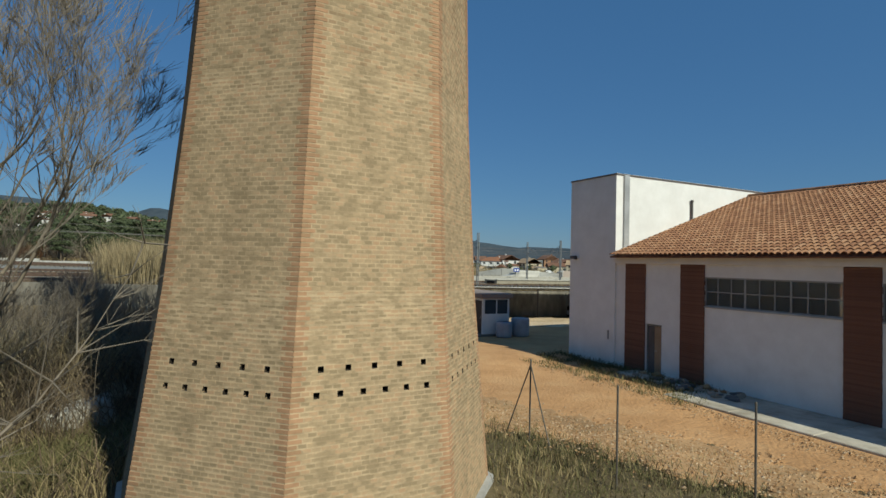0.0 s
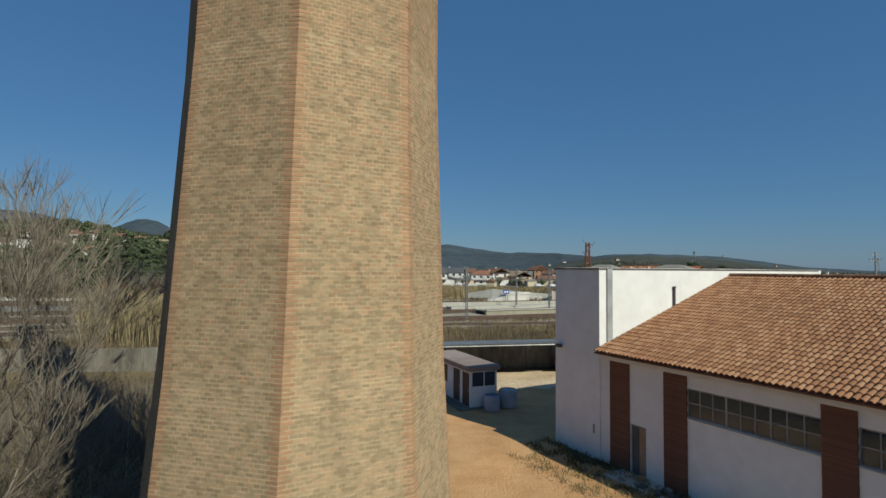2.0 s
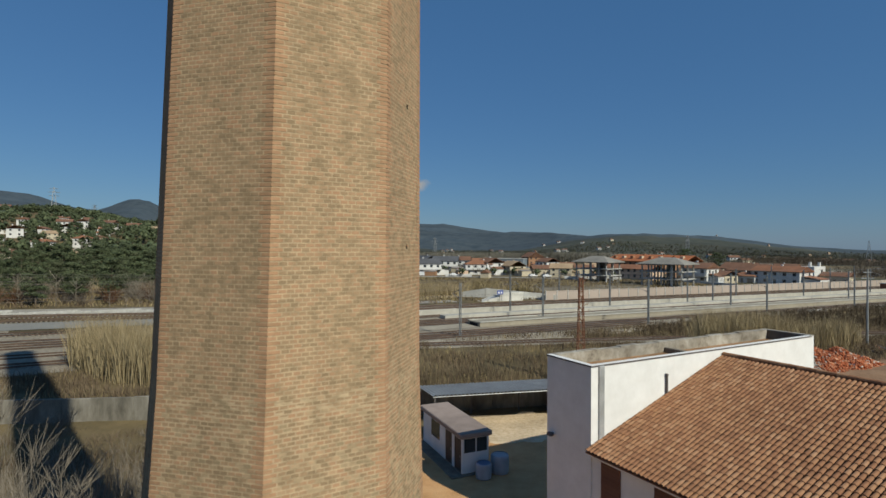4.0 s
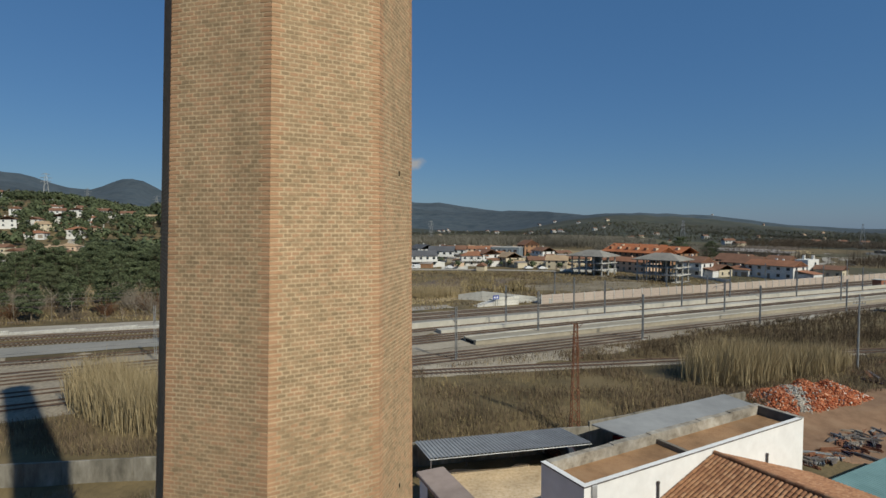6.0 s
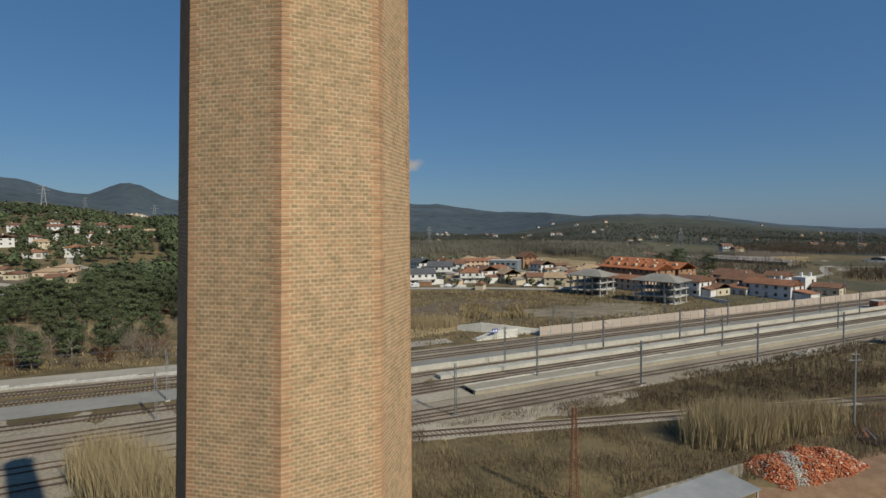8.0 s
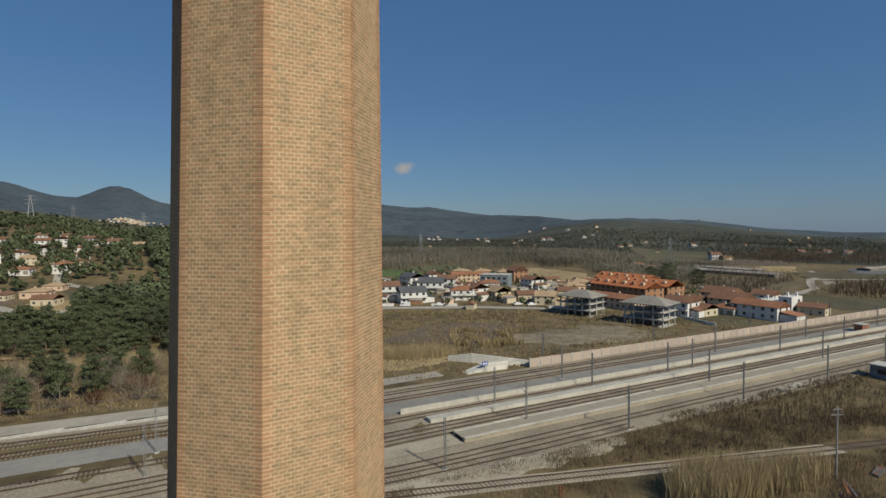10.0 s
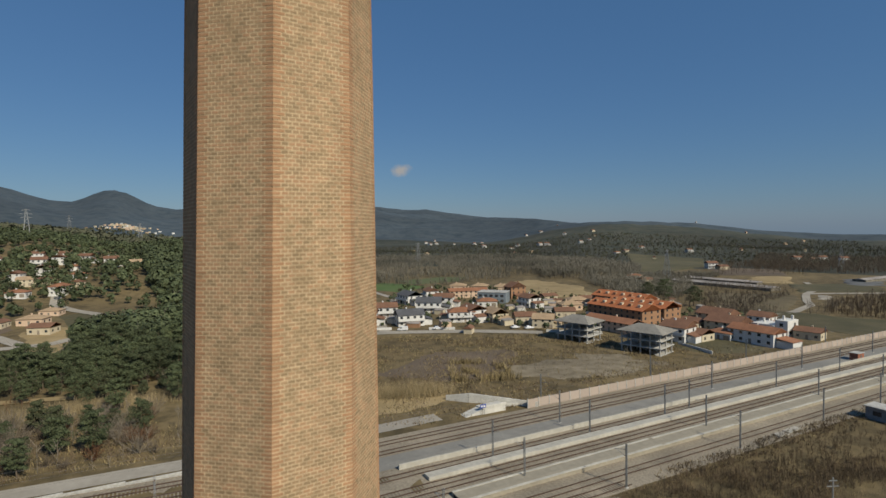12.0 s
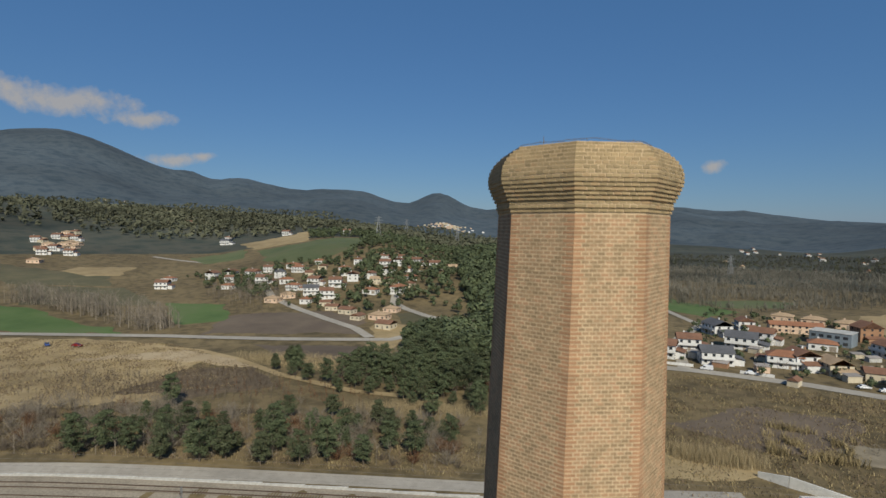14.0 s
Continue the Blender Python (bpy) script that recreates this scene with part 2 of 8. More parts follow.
M_FIELD = surface("green_field", [(0.055, 0.094, 0.027), (0.080, 0.122, 0.038), (0.10, 0.122, 0.05)], 0.03, 0.95, 0.3, 1.5, big=0.15)
M_STUBBLE = surface("ochre_field", [(0.21, 0.155, 0.078), (0.29, 0.215, 0.11), (0.34, 0.26, 0.14)], 0.09, 0.95, 0.3, 1.5, big=0.2)
M_PLOUGH = surface("ploughed_field", [(0.10, 0.075, 0.055), (0.15, 0.115, 0.08)], 0.06, 0.95, 0.4, 1.5, big=0.2)
M_WOODED = surface("wooded_slope", [(0.028, 0.036, 0.028), (0.042, 0.049, 0.037), (0.068, 0.066, 0.048), (0.036, 0.044, 0.034)], 0.03, 1.0, 0.6, 0.06, big=0.35, big_scale=0.003, world=True)
# distance haze is mixed into the mountains' blue-grey base colour
M_HAZYMOUNTAIN = surface("hazy_mountain", [(0.031, 0.046, 0.057), (0.045, 0.062, 0.075), (0.066, 0.082, 0.092), (0.039, 0.055, 0.066)], 0.02, 1.0, 0.6, 0.03, big=0.25, big_scale=0.0015, world=True)

# ---------------------------------------------------------------- ground
E_ALONG, E_OUT = Vector((0.910, 0.415)), Vector((-0.415, 0.910))   # along the railway, and away from the chimney


def rail_xy(a, s):
    return E_ALONG.x * a + E_OUT.x * s, E_ALONG.y * a + E_OUT.y * s


CHIMNEY = (-2.75, 9.7)


def ridge(az):
    """The skyline's height in degrees over the eye."""
    e = 1.035 - 0.049 * max(-75, min(60, az)) - 0.15 * smooth(-18, -24, az)
    for c, w, h in ((-69, 4, 1.94), (-62, 4, 3.59), (-56, 2.5, 1.0), (-52.5, 1.5, 1.0), (-48.6, 1.5, 0.75), (-46.5, 2.5, 0.75), (-39, 3.2, 1.05), (-35.5, 2, 0.55), (-28.0, 1.6, 1.5), (-6, 6, 1.11), (1.8, 1.2, 0.2), (8, 6, 0.39), (20, 8, 0.19)):
        e += h * math.exp(-((az - c) / w) ** 2 / 2)
    return e + 0.09 * noise.fractal(Vector((az / 1.7, 4.2, 0.3)), 1.0, 2.0, 4)


def rise(r, az):
    """The slope behind the housing estate, up to a wooded crest."""
    level = 26 + 11 * smooth(-26, -34, az)
    fade = smooth(-12, -24, az) * (1 - 0.65 * smooth(-38, -52, az))
    z = 4 * smooth(250, 330, r) + 12 * smooth(320, 420, r) + (level - 16) * smooth(390, 560, r)
    return z * fade * (1 - 0.65 * smooth(700, 1500, r))


def height(x, y):
    r, az = math.hypot(x, y), math.degrees(math.atan2(x, y))
    s = E_OUT.x * x + E_OUT.y * y
    wall = 51.0 if x > -3 else 44.0 + 0.1 * (x + 3)
    z = 1.15 * smooth(wall - 0.5, wall + 6, y)
    if x < -15:
        z += min(3.6, 0.032 * (-x - 15)) * smooth(60, 105, y - 0.2 * x)
    z -= 0.006 * max(0, x) * smooth(50, 120, y)
    z += rise(r, az)
    z += 0.75 * math.exp(-((x - CHIMNEY[0]) ** 2 + (y - CHIMNEY[1]) ** 2) / 22)
    if r > 330:
        side = smooth(-70, 45, az)
        z += -0.011 * (r - 330) * smooth(0, 45, az) * smooth(330, 900, r)
        # wooded rise on the near side of the mountains
        low = 3.2 * math.exp(-((az + 72) / 16) ** 2 / 2) + 1.3 * math.exp(-((az + 45) / 10) ** 2 / 2)
        z += (58 * low * 0.5) * smooth(480, 1300, r) * (1 - 0.4 * smooth(1500, 2600, r)) * smooth(-10, -28, az)
        reach = 4300 - 2100 * smooth(3, 20, az)      # the hills stand nearer beyond the valley
        far = 50 + reach * math.tan(math.radians(ridge(az)))
        k = smooth(0.35 * reach, reach, r)
        z = z * (1 - k) + far * k
        rough = smooth(1000, 2600, r) * (1 - 0.85 * smooth(0.84 * reach, 0.985 * reach, r))
        z += rough * 42 * noise.fractal(Vector((x / 620, y / 620, 3.1)), 1.0, 2.1, 5)
        z += smooth(330, 900, r) * (1 - smooth(0.81 * reach, 0.975 * reach, r)) * 5 * noise.noise(Vector((x / 260, y / 260, 0)))
        z -= smooth(reach + 20, reach + 400, r) * 900
    z += 0.09 * noise.noise(Vector((x / 3.5, y / 3.5, 0.7))) * (1 - smooth(60, 200, r))
    return z


def sheet(name, material, xs, ys, lift=0.0, place=None):
    """A grid laid over the ground."""
    g = Geo()
    for yv in ys:
        for xv in xs:
            px, py = place(xv, yv) if place else (xv, yv)
            g.v.append((px, py, height(px, py) + lift))
    w = len(xs)
    g.f = [(j * w + i, j * w + i + 1, (j + 1) * w + i + 1, (j + 1) * w + i) for j in range(len(ys) - 1) for i in range(w - 1)]
    return tagged(part(name, g, material, smooth=True), kind="structure")


def polygon(name, material, outline, lift, step=4.0, ragged=0.0):
    """A patch of ground inside an outline, laid over the ground in a grid that is cut at the outline."""
    pts = []
    n = len(outline)
    for i in range(n):
        a, b = Vector(outline[i]), Vector(outline[(i + 1) % n])
        m = max(1, int((b - a).length / step))
        for k in range(m):
            p = a.lerp(b, k / m)
            p += Vector((noise.noise(Vector((p.x / step / 2, p.y / step / 2, 5))), noise.noise(Vector((p.x / step / 2, p.y / step / 2, 9))))) * ragged
            pts.append(p)
    bm = bmesh.new()
    vs = [bm.verts.new((p.x, p.y, 0)) for p in pts]
    bm.faces.new(vs)
    x0, x1 = min(p.x for p in pts), max(p.x for p in pts)
    y0, y1 = min(p.y for p in pts), max(p.y for p in pts)
    for axis, lo, hi in ((0, x0, x1), (1, y0, y1)):
        c = lo + step
        while c < hi:
            co, no = ((c, 0, 0), (1, 0, 0)) if axis == 0 else ((0, c, 0), (0, 1, 0))
            bmesh.ops.bisect_plane(bm, geom=bm.verts[:] + bm.edges[:] + bm.faces[:], plane_co=co, plane_no=no)
            c += step
    for v in bm.verts:
        v.co.z = height(v.co.x, v.co.y) + (-0.03 if v.is_boundary else lift)
    bmesh.ops.recalc_face_normals(bm, faces=bm.faces[:])
    me = bpy.data.meshes.new(name)
    bm.to_mesh(me)
    bm.free()
    me.materials.append(material)
    ob = tagged(part(name, me, None), kind="structure")
    if me.polygons[0].normal.z < 0:
        me.flip_normals()
    return ob


def build_ground():
    g = Geo()
    rings = [0.0]
    r = 1.2
    while r < 4800:
        rings.append(r)
        r *= 1.035
        r += 0.35
    n = 440
    g.v.append((0, 0, height(0, 0)))
    for q in rings[1:]:
        for i in range(n):
            a = 2 * math.pi * i / n
            x, y = q * math.sin(a), q * math.cos(a)
            g.v.append((x, y, height(x, y)))
    g.f = [(0, 1 + (i + 1) % n, 1 + i) for i in range(n)]
    far = []
    for k in range(len(rings) - 2):
        for i in range(n):
            j = (i + 1) % n
            g.f.append((1 + k * n + i, 1 + k * n + j, 1 + (k + 1) * n + j, 1 + (k + 1) * n + i))
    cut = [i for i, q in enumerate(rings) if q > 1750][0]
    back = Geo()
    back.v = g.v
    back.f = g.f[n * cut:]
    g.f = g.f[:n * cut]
    ob = tagged(part("ground", g, M_GROUND, smooth=True), "brown dry winter grassland running out to wooded hills", "ground", kind="structure")
    ob.data.materials.append(M_WOODED)
    idx = [0] * n
    for k in range(cut - 1):
        idx += [1 if rings[k + 1] > 640 else 0] * n
    ob.data.polygons.foreach_set("material_index", idx)
    ob.data.flip_normals()
    k = 1 + (cut - 1) * n
    back.v = back.v[k:]
    back.f = [tuple(i - k for i in q) for q in back.f]
    ob = tagged(part("backdrop_mountains", back, M_HAZYMOUNTAIN, smooth=True), "far wooded mountains with blue distance haze put into their colour", "mountains", kind="structure")
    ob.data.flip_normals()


build_ground()
tagged(polygon("dirt_road", M_DIRT, [(-1, 12.5), (2.0, 15.5), (6.0, 13.5), (14.5, 2), (26, -14), (36, -14), (15.5, 14.5), (9.0, 20.6), (5.8, 27.0), (9, 33), (14, 40.5), (12, 45.5), (2, 43.5), (-4, 37), (-6, 30), (-5, 20)], 0.03, 0.8, 0.7), "ochre dirt yard and track beside the warehouse", "dirt road")
M_VERGE = surface("stony_verge", [(0.28, 0.155, 0.07), (0.40, 0.23, 0.105), (0.46, 0.29, 0.15), (0.26, 0.165, 0.08)], 7, 0.95, 0.8, 14, big=0.25, big_scale=0.5)
tagged(polygon("gravel_verge", M_VERGE, [(-0.6, 14.6), (2.0, 13.7), (3.3, 12.7), (5.4, 11.0), (13.2, 0.8), (14.6, 1.6), (9.0, 10.6), (6.0, 14.0), (3.4, 16.2), (1.0, 18.6), (-1.2, 18)], 0.055, 0.4, 0.9), "stony verge between dirt track and grass", "gravel")


def pebbles(name, label, material, n, spot, s0, s1, seed):
    """Loose stones, each a small uneven lump; spot(random) gives a place."""
    r = random.Random(seed)
    g = Geo()
    for _ in range(n):
        x, y = spot(r)
        s = s0 + (s1 - s0) * r.random() ** 2.5
        z = height(x, y) + 0.05 + s * 0.15
        k = len(g.v)
        a = r.uniform(0, 6.28)
        c, d = math.cos(a), math.sin(a)
        for u, v, w in ((1, 0, 0), (0, 0.8, 0), (-1, 0, 0), (0, -0.8, 0), (0.1, 0.1, 0.65), (0, 0, -0.6)):
            u, v, w = u * s * r.uniform(0.7, 1.2), v * s * r.uniform(0.7, 1.2), w * s
            g.v.append((x + u * c - v * d, y + u * d + v * c, z + w))
        g.f += [(k, k + 1, k + 4), (k + 1, k + 2, k + 4), (k + 2, k + 3, k + 4), (k + 3, k, k + 4)]
    tagged(part(name, g, material), label, "stones", kind="stuff")


M_STONE = surface("ochre_stones", [(0.24, 0.13, 0.06), (0.38, 0.22, 0.10), (0.46, 0.30, 0.165), (0.50, 0.38, 0.25)], 3, 0.95, 0.2, pieces=0.9, big=0.1)
VERGE = ((-0.4, 16.4), (2.0, 15.2), (4.2, 13.6), (6.6, 11.6), (9.6, 7.8), (13.6, 1.6))


def verge_spot(r):
    k = r.random() ** 0.8 * 4.99
    i = int(k)
    p = Vector(VERGE[i]).lerp(Vector(VERGE[i + 1]), k - i)
    q = (Vector(VERGE[i + 1]) - Vector(VERGE[i])).normalized()
    w = r.gauss(0, 0.85)
    return p.x - q.y * w, p.y + q.x * w


pebbles("loose_stones", "loose ochre stones strewn along the edge of the track", M_STONE, 7000, verge_spot, 0.015, 0.06, 61)
M_YARDDIRT = surface("brown_yard_dirt", [(0.17, 0.10, 0.058), (0.24, 0.145, 0.086), (0.28, 0.18, 0.11)], 0.55, 0.95, 0.4, 9, big=0.2, big_scale=0.15)
tagged(polygon("dirt_yard", M_YARDDIRT, [(31, 49.5), (34.5, 55.5), (39, 55.5), (47, 58), (54, 63.5), (63, 62), (64, 56), (54, 48), (45, 44.5), (33, 45.5)], 0.06, 1.0, 1.2), "bare ochre dirt of the scrap yard", "dirt yard")

# ---------------------------------------------------------------- chimney
CH_KNOTS = ((0, 3.20), (2, 2.964), (4, 2.736), (7, 2.504), (12, 2.251), (20, 2.09), (30, 1.932), (40, 1.766), (50, 1.606), (58.4, 1.43), (62, 1.36))
CH_TURN = 6.43
CH_TOP = 58.36
COURSE = 0.0622


def ch_radius(z):
    for (z0, r0), (z1, r1) in zip(CH_KNOTS, CH_KNOTS[1:]):
        if z <= z1:
            return r0 + (r1 - r0) * (z - z0) / (z1 - z0)
    return CH_KNOTS[-1][1]


def ch_axis(z):
    return -2.210 + 0.01865 * (z - 30), 9.872 + 0.00538 * (z - 30)


def ch_corner(k, z, grow=0.0):
    a = radians(CH_TURN + 3.5 * smooth(36, 58, z) + 45 * k)
    r = ch_radius(z) + grow
    x, y = ch_axis(z)
    return Vector((x + r * math.sin(a), y - r * math.cos(a), z))


HOLE_ROWS = ((2.725, 6, 0.312), (3.045, 5, 0.365))
HOLE = 0.078


def hole_spots(k):
    """Centres (along the face, z) of the small square openings of a face."""
    spots = [((i - (n - 1) / 2) * gap, z) for z, n, gap in HOLE_ROWS for i in range(n)]
    if k == 1:
        spots += [(0.12, zz) for zz in (14.07, 16.4, 21.6)]
    return spots


chimney = thing("brick_chimney", "tall tapering octagonal chimney of tan brick with a flared base", "chimney", Matrix.Translation((CHIMNEY[0], CHIMNEY[1], 0)))
chimney_inv = Matrix.Translation((-CHIMNEY[0], -CHIMNEY[1], 0))


def ch_part(name, geo, material, label=""):
    ob = part(name, geo, material, chimney, label)
    ob.matrix_parent_inverse = chimney_inv
    return ob


def face_frame(k, z, grow=0.0):
    """Middle of face k at height z, the way along it, the way out, and its half width."""
    a, b = ch_corner(k, z, grow), ch_corner(k + 1, z, grow)
    t = (b - a).normalized()
    return (a + b) / 2, t, Vector((t.y, -t.x, 0)), (b - a).length / 2


def chimney_core():
    old, upper, hole_shade = Geo(), Geo(), Geo()
    back = 0.0015
    for k in range(8):
        rows = sorted({(z - HOLE / 2, z + HOLE / 2) for _, z in hole_spots(k)})
        z = 0.0
        bands = []
        for lo, hi in rows:
            while z + 1.0 < lo:
                bands.append((z, z + 1.0, False))
                z += 1.0
            bands += [(z, lo, False), (lo, hi, True)]
            z = hi
        while z < CH_TOP - 0.01:
            e = min(CH_TOP, z + 1.0)
            bands.append((z, e, False))
            z = e
        for lo, hi, holed in bands:
            g = old if lo < 18 else upper
            holes = [x for x, zc in hole_spots(k) if abs(zc - (lo + hi) / 2) < 1e-6] if holed else []
            m0, t0, o0, w0 = face_frame(k, lo)
            m1, t1, o1, w1 = face_frame(k, hi)
            xs = [-w0 + 0.004] + [q for h in sorted(holes) for q in (h - HOLE / 2, h + HOLE / 2)] + [w0 - 0.004]
            for i in range(0, len(xs), 2):
                a, b = xs[i], xs[i + 1]
                a1, b1 = (-w1 + 0.004 if i == 0 else a), (w1 - 0.004 if i + 2 == len(xs) else b)
                g.add([tuple(m0 + t0 * a - o0 * back), tuple(m0 + t0 * b - o0 * back), tuple(m1 + t1 * b1 - o1 * back), tuple(m1 + t1 * a1 - o1 * back)], [(0, 1, 2, 3)])
            for h in holes:
                q = [m0 + t0 * (h - HOLE / 2), m0 + t0 * (h + HOLE / 2), m1 + t1 * (h + HOLE / 2), m1 + t1 * (h - HOLE / 2)]
                f = [tuple(p - o0 * back) for p in q]
                b_ = [tuple(p - o0 * 0.32) for p in q]
                hole_shade.add(f + b_, [(0, 4, 5, 1), (1, 5, 6, 2), (2, 6, 7, 3), (3, 7, 4, 0), (4, 7, 6, 5)])
    # linings coloured near black: the shade inside the holes is painted
    tagged(ch_part("putlog_hole", hole_shade, surface("hole_shade_brick", [(0.03, 0.024, 0.018), (0.06, 0.045, 0.03)], 8, 0.95, 0.2), "small dark square opening"), kind="stuff")
    ch_part("mortar_core", old, M_MORTAR, "weathered tan lime mortar")
    ch_part("mortar_core", upper, M_MORTAR_UP, "pale lime mortar")


chimney_core()
# corbelled head: courses that step out, then a sloping weathered cap
cap = Geo()


# growth of each course of the head over the shaft
CAP = [0.02, 0.045, 0.045, 0.08, 0.11, 0.14, 0.165, 0.19, 0.20, 0.20, 0.195, 0.18, 0.15, 0.11, 0.05, -0.02, -0.13]
z, profile = CH_TOP, [(CH_TOP, -0.01)]
for g1 in CAP:
    profile += [(z, g1 - 0.008), (z + COURSE - 0.001, g1 - 0.008)]
    z += COURSE
profile += [(z + 0.02, -0.35), (z - 2.5, -0.45)]
for j, (zz, grow) in enumerate(profile):
    cap.v += [(p.x, p.y, zz) for p in (ch_corner(k, CH_TOP, grow) for k in range(8))]
    if j:
        cap.f += [(8 * j - 8 + i, 8 * j - 8 + (i + 1) % 8, 8 * j + (i + 1) % 8, 8 * j + i) for i in range(8)]
CAP_TOP = z

# ---------------------------------------------------------------- warehouse
def glass_material(name, tint):
    m = bpy.data.materials.new(name)
    m.use_nodes = True
    b = m.node_tree.nodes["Principled BSDF"]
    b.inputs["Base Color"].default_value = (*tint, 1)
    b.inputs["Transmission Weight"].default_value, b.inputs["Roughness"].default_value, b.inputs["IOR"].default_value = 0.92, 0.06, 1.45
    return m


M_PANE = glass_material("window_glass", (0.62, 0.66, 0.64))
M_GRAVELROOF = surface("brown_gravel_roof", [(0.22, 0.125, 0.064), (0.32, 0.188, 0.098), (0.36, 0.225, 0.125)], 0.7, 0.95, 0.4, 25, big=0.25, big_scale=0.25)
MB = Matrix(((0.4552, 0.8904, 0, 7.27), (-0.8904, 0.4552, 0, 24.55), (0, 0, 1, 0), (0, 0, 0, 1)))
WH_LEN, WH_EAVE, WH_RIDGE, WH_MID = 34.0, 4.97, 8.38, 9.5
warehouse = thing("warehouse", "long white rendered warehouse with clay tile roof and brown brick pilasters", "warehouse", MB)
PILASTERS = [(0.61, 1.70), (3.47, 4.52), (9.23, 10.20), (14.95, 15.95), (20.7, 21.7), (26.4, 27.4), (32.2, 33.2)]
BAYS = [(4.52, 9.23), (10.20, 14.95), (15.95, 20.7), (21.7, 26.4), (27.4, 32.2)]
W0, W1 = 3.05, 4.15
g = Geo()
g.box(0.0, 1.73, 0.07, 0.32, -0.4, 4.9)
g.box(1.73, 2.55, 0.07, 0.32, 2.10, 4.9)
g.box(2.55, 4.52, 0.07, 0.32, -0.4, 4.9)
edge = 4.52
for a, b in BAYS:
    g.box(edge, a, 0.07, 0.32, -0.4, 4.9)
    g.box(a, b, 0.07, 0.32, -0.4, W0)
    g.box(a, b, 0.07, 0.32, W1, 4.9)
    edge = b
g.box(edge, WH_LEN, 0.07, 0.32, -0.4, 4.9)
g.f = [f for f in g.f if len(f) == 4]
g.box(0, WH_LEN, 18.7, 19.0, -0.4, 4.9)
split("wall_panel", g, M_RENDER, warehouse)
g = Geo()
g.prism([(0.32, -0.4), (18.7, -0.4), (18.7, 5.05), (9.5, 8.2), (0.32, 5.05)], 0, 0.28, Matrix(((0, 0, 1, WH_LEN - 0.28), (1, 0, 0, 0), (0, 1, 0, 0), (0, 0, 0, 1))))
part("gable_wall", g, M_RENDER, warehouse)
g = Geo()
g.box(0, WH_LEN, 0.33, 18.69, -0.10, -0.02)
part("floor_slab", g, M_CONCRETE, warehouse)
for i, (a, b) in enumerate(PILASTERS):
    g = Geo()
    g.box(a + 0.008, b - 0.008, 0.012, 0.30, -0.4, 4.61)
    pilaster = part("pilaster", g, M_PILASTER, warehouse, "dark brown brick pilaster")
    course = Geo()
    course.worn_box(a, b, 0.003, 0.20, 0, 0.066, 0.006)
    me = course.mesh("brick_course", M_PILASTER)
    rest = Geo()
    for c in range(61):
        if i < 4:
            part("brick_course", me, None, pilaster).location = (0.004 * math.sin(c * 5.1), 0.003 * math.sin(c * 2.3 + a), c * 0.0755)
        else:
            rest.box(a + 0.003 * math.sin(c * 5.1), b, 0.003, 0.20, c * 0.0755, c * 0.0755 + 0.066)
    if rest.v:
        tagged(part("brick_courses", rest, M_PILASTER, pilaster), kind="stuff")
g = Geo()
g.worn_box(0.0, WH_LEN, -0.06, 0.30, 4.62, 4.90, 0.01)
part("eaves_beam", g, M_RENDER, warehouse)
# roof deck with soffit
g = Geo()
for v0, z0, v1, z1 in ((-0.36, WH_EAVE - 0.06, WH_MID, WH_RIDGE - 0.06), (WH_MID, WH_RIDGE - 0.06, 19.4, WH_EAVE - 0.06)):
    g.add([(0.02, v0, z0), (WH_LEN + 0.3, v0, z0), (WH_LEN + 0.3, v1, z1), (0.02, v1, z1), (0.02, v0, z0 - 0.05), (WH_LEN + 0.3, v0, z0 - 0.05), (WH_LEN + 0.3, v1, z1 - 0.05), (0.02, v1, z1 - 0.05)],
          [(0, 1, 2, 3), (7, 6, 5, 4), (4, 5, 1, 0), (5, 6, 2, 1), (6, 7, 3, 2), (7, 4, 0, 3)])
wh_roof = part("roof", g, M_PAN, warehouse, "clay pan tiles")
g = Geo()
n = int(WH_LEN / 0.42)
for i in range(n):
    g.tube((0.05 + i * 0.42, WH_MID, WH_RIDGE + 0.02), (0.05 + i * 0.42 + 0.45, WH_MID, WH_RIDGE + 0.035), 0.12, 0.105, 10)
part("ridge_tiles", g, M_TILE, wh_roof)
for a, b in BAYS:
    win = part("window", (lambda q: (q.box(a, b, 0.10, 0.16, W0, W0 + 0.05), q.box(a, b, 0.10, 0.16, W1 - 0.05, W1), q.box(a, a + 0.05, 0.10, 0.16, W0 + 0.05, W1 - 0.05), q.box(b - 0.05, b, 0.10, 0.16, W0 + 0.05, W1 - 0.05), q)[-1])(Geo()), M_STEEL, warehouse, "long steel-framed window band")
    n = 9
    for i in range(1, n):
        x = a + (b - a) * i / n
        q = Geo()
        q.box(x - (0.035 if i % 3 == 0 else 0.02), x + (0.035 if i % 3 == 0 else 0.02), 0.105, 0.155, W0 + 0.05, W1 - 0.05)
        part("mullion", q, M_STEEL, win)
    q = Geo()
    q.box(a + 0.05, b - 0.05, 0.108, 0.15, (W0 + W1) / 2 - 0.02, (W0 + W1) / 2 + 0.02)
    part("glazing_bar", q, M_STEEL, win)
    for i in range(n):
        for j in range(2):
            q = Geo()
            x0, x1 = a + (b - a) * i / n + 0.04, a + (b - a) * (i + 1) / n - 0.04
            z0 = (W0 + 0.05, (W0 + W1) / 2 + 0.02)[j]
            q.box(x0, x1, 0.126, 0.132, z0, z0 + 0.48)
            part("pane", q, M_PANE, win)
    q = Geo()
    q.worn_box(a, b, 0.02, 0.12, W0 - 0.05, W0 - 0.003, 0.008)
    part("sill", q, M_CONCRETE, win)
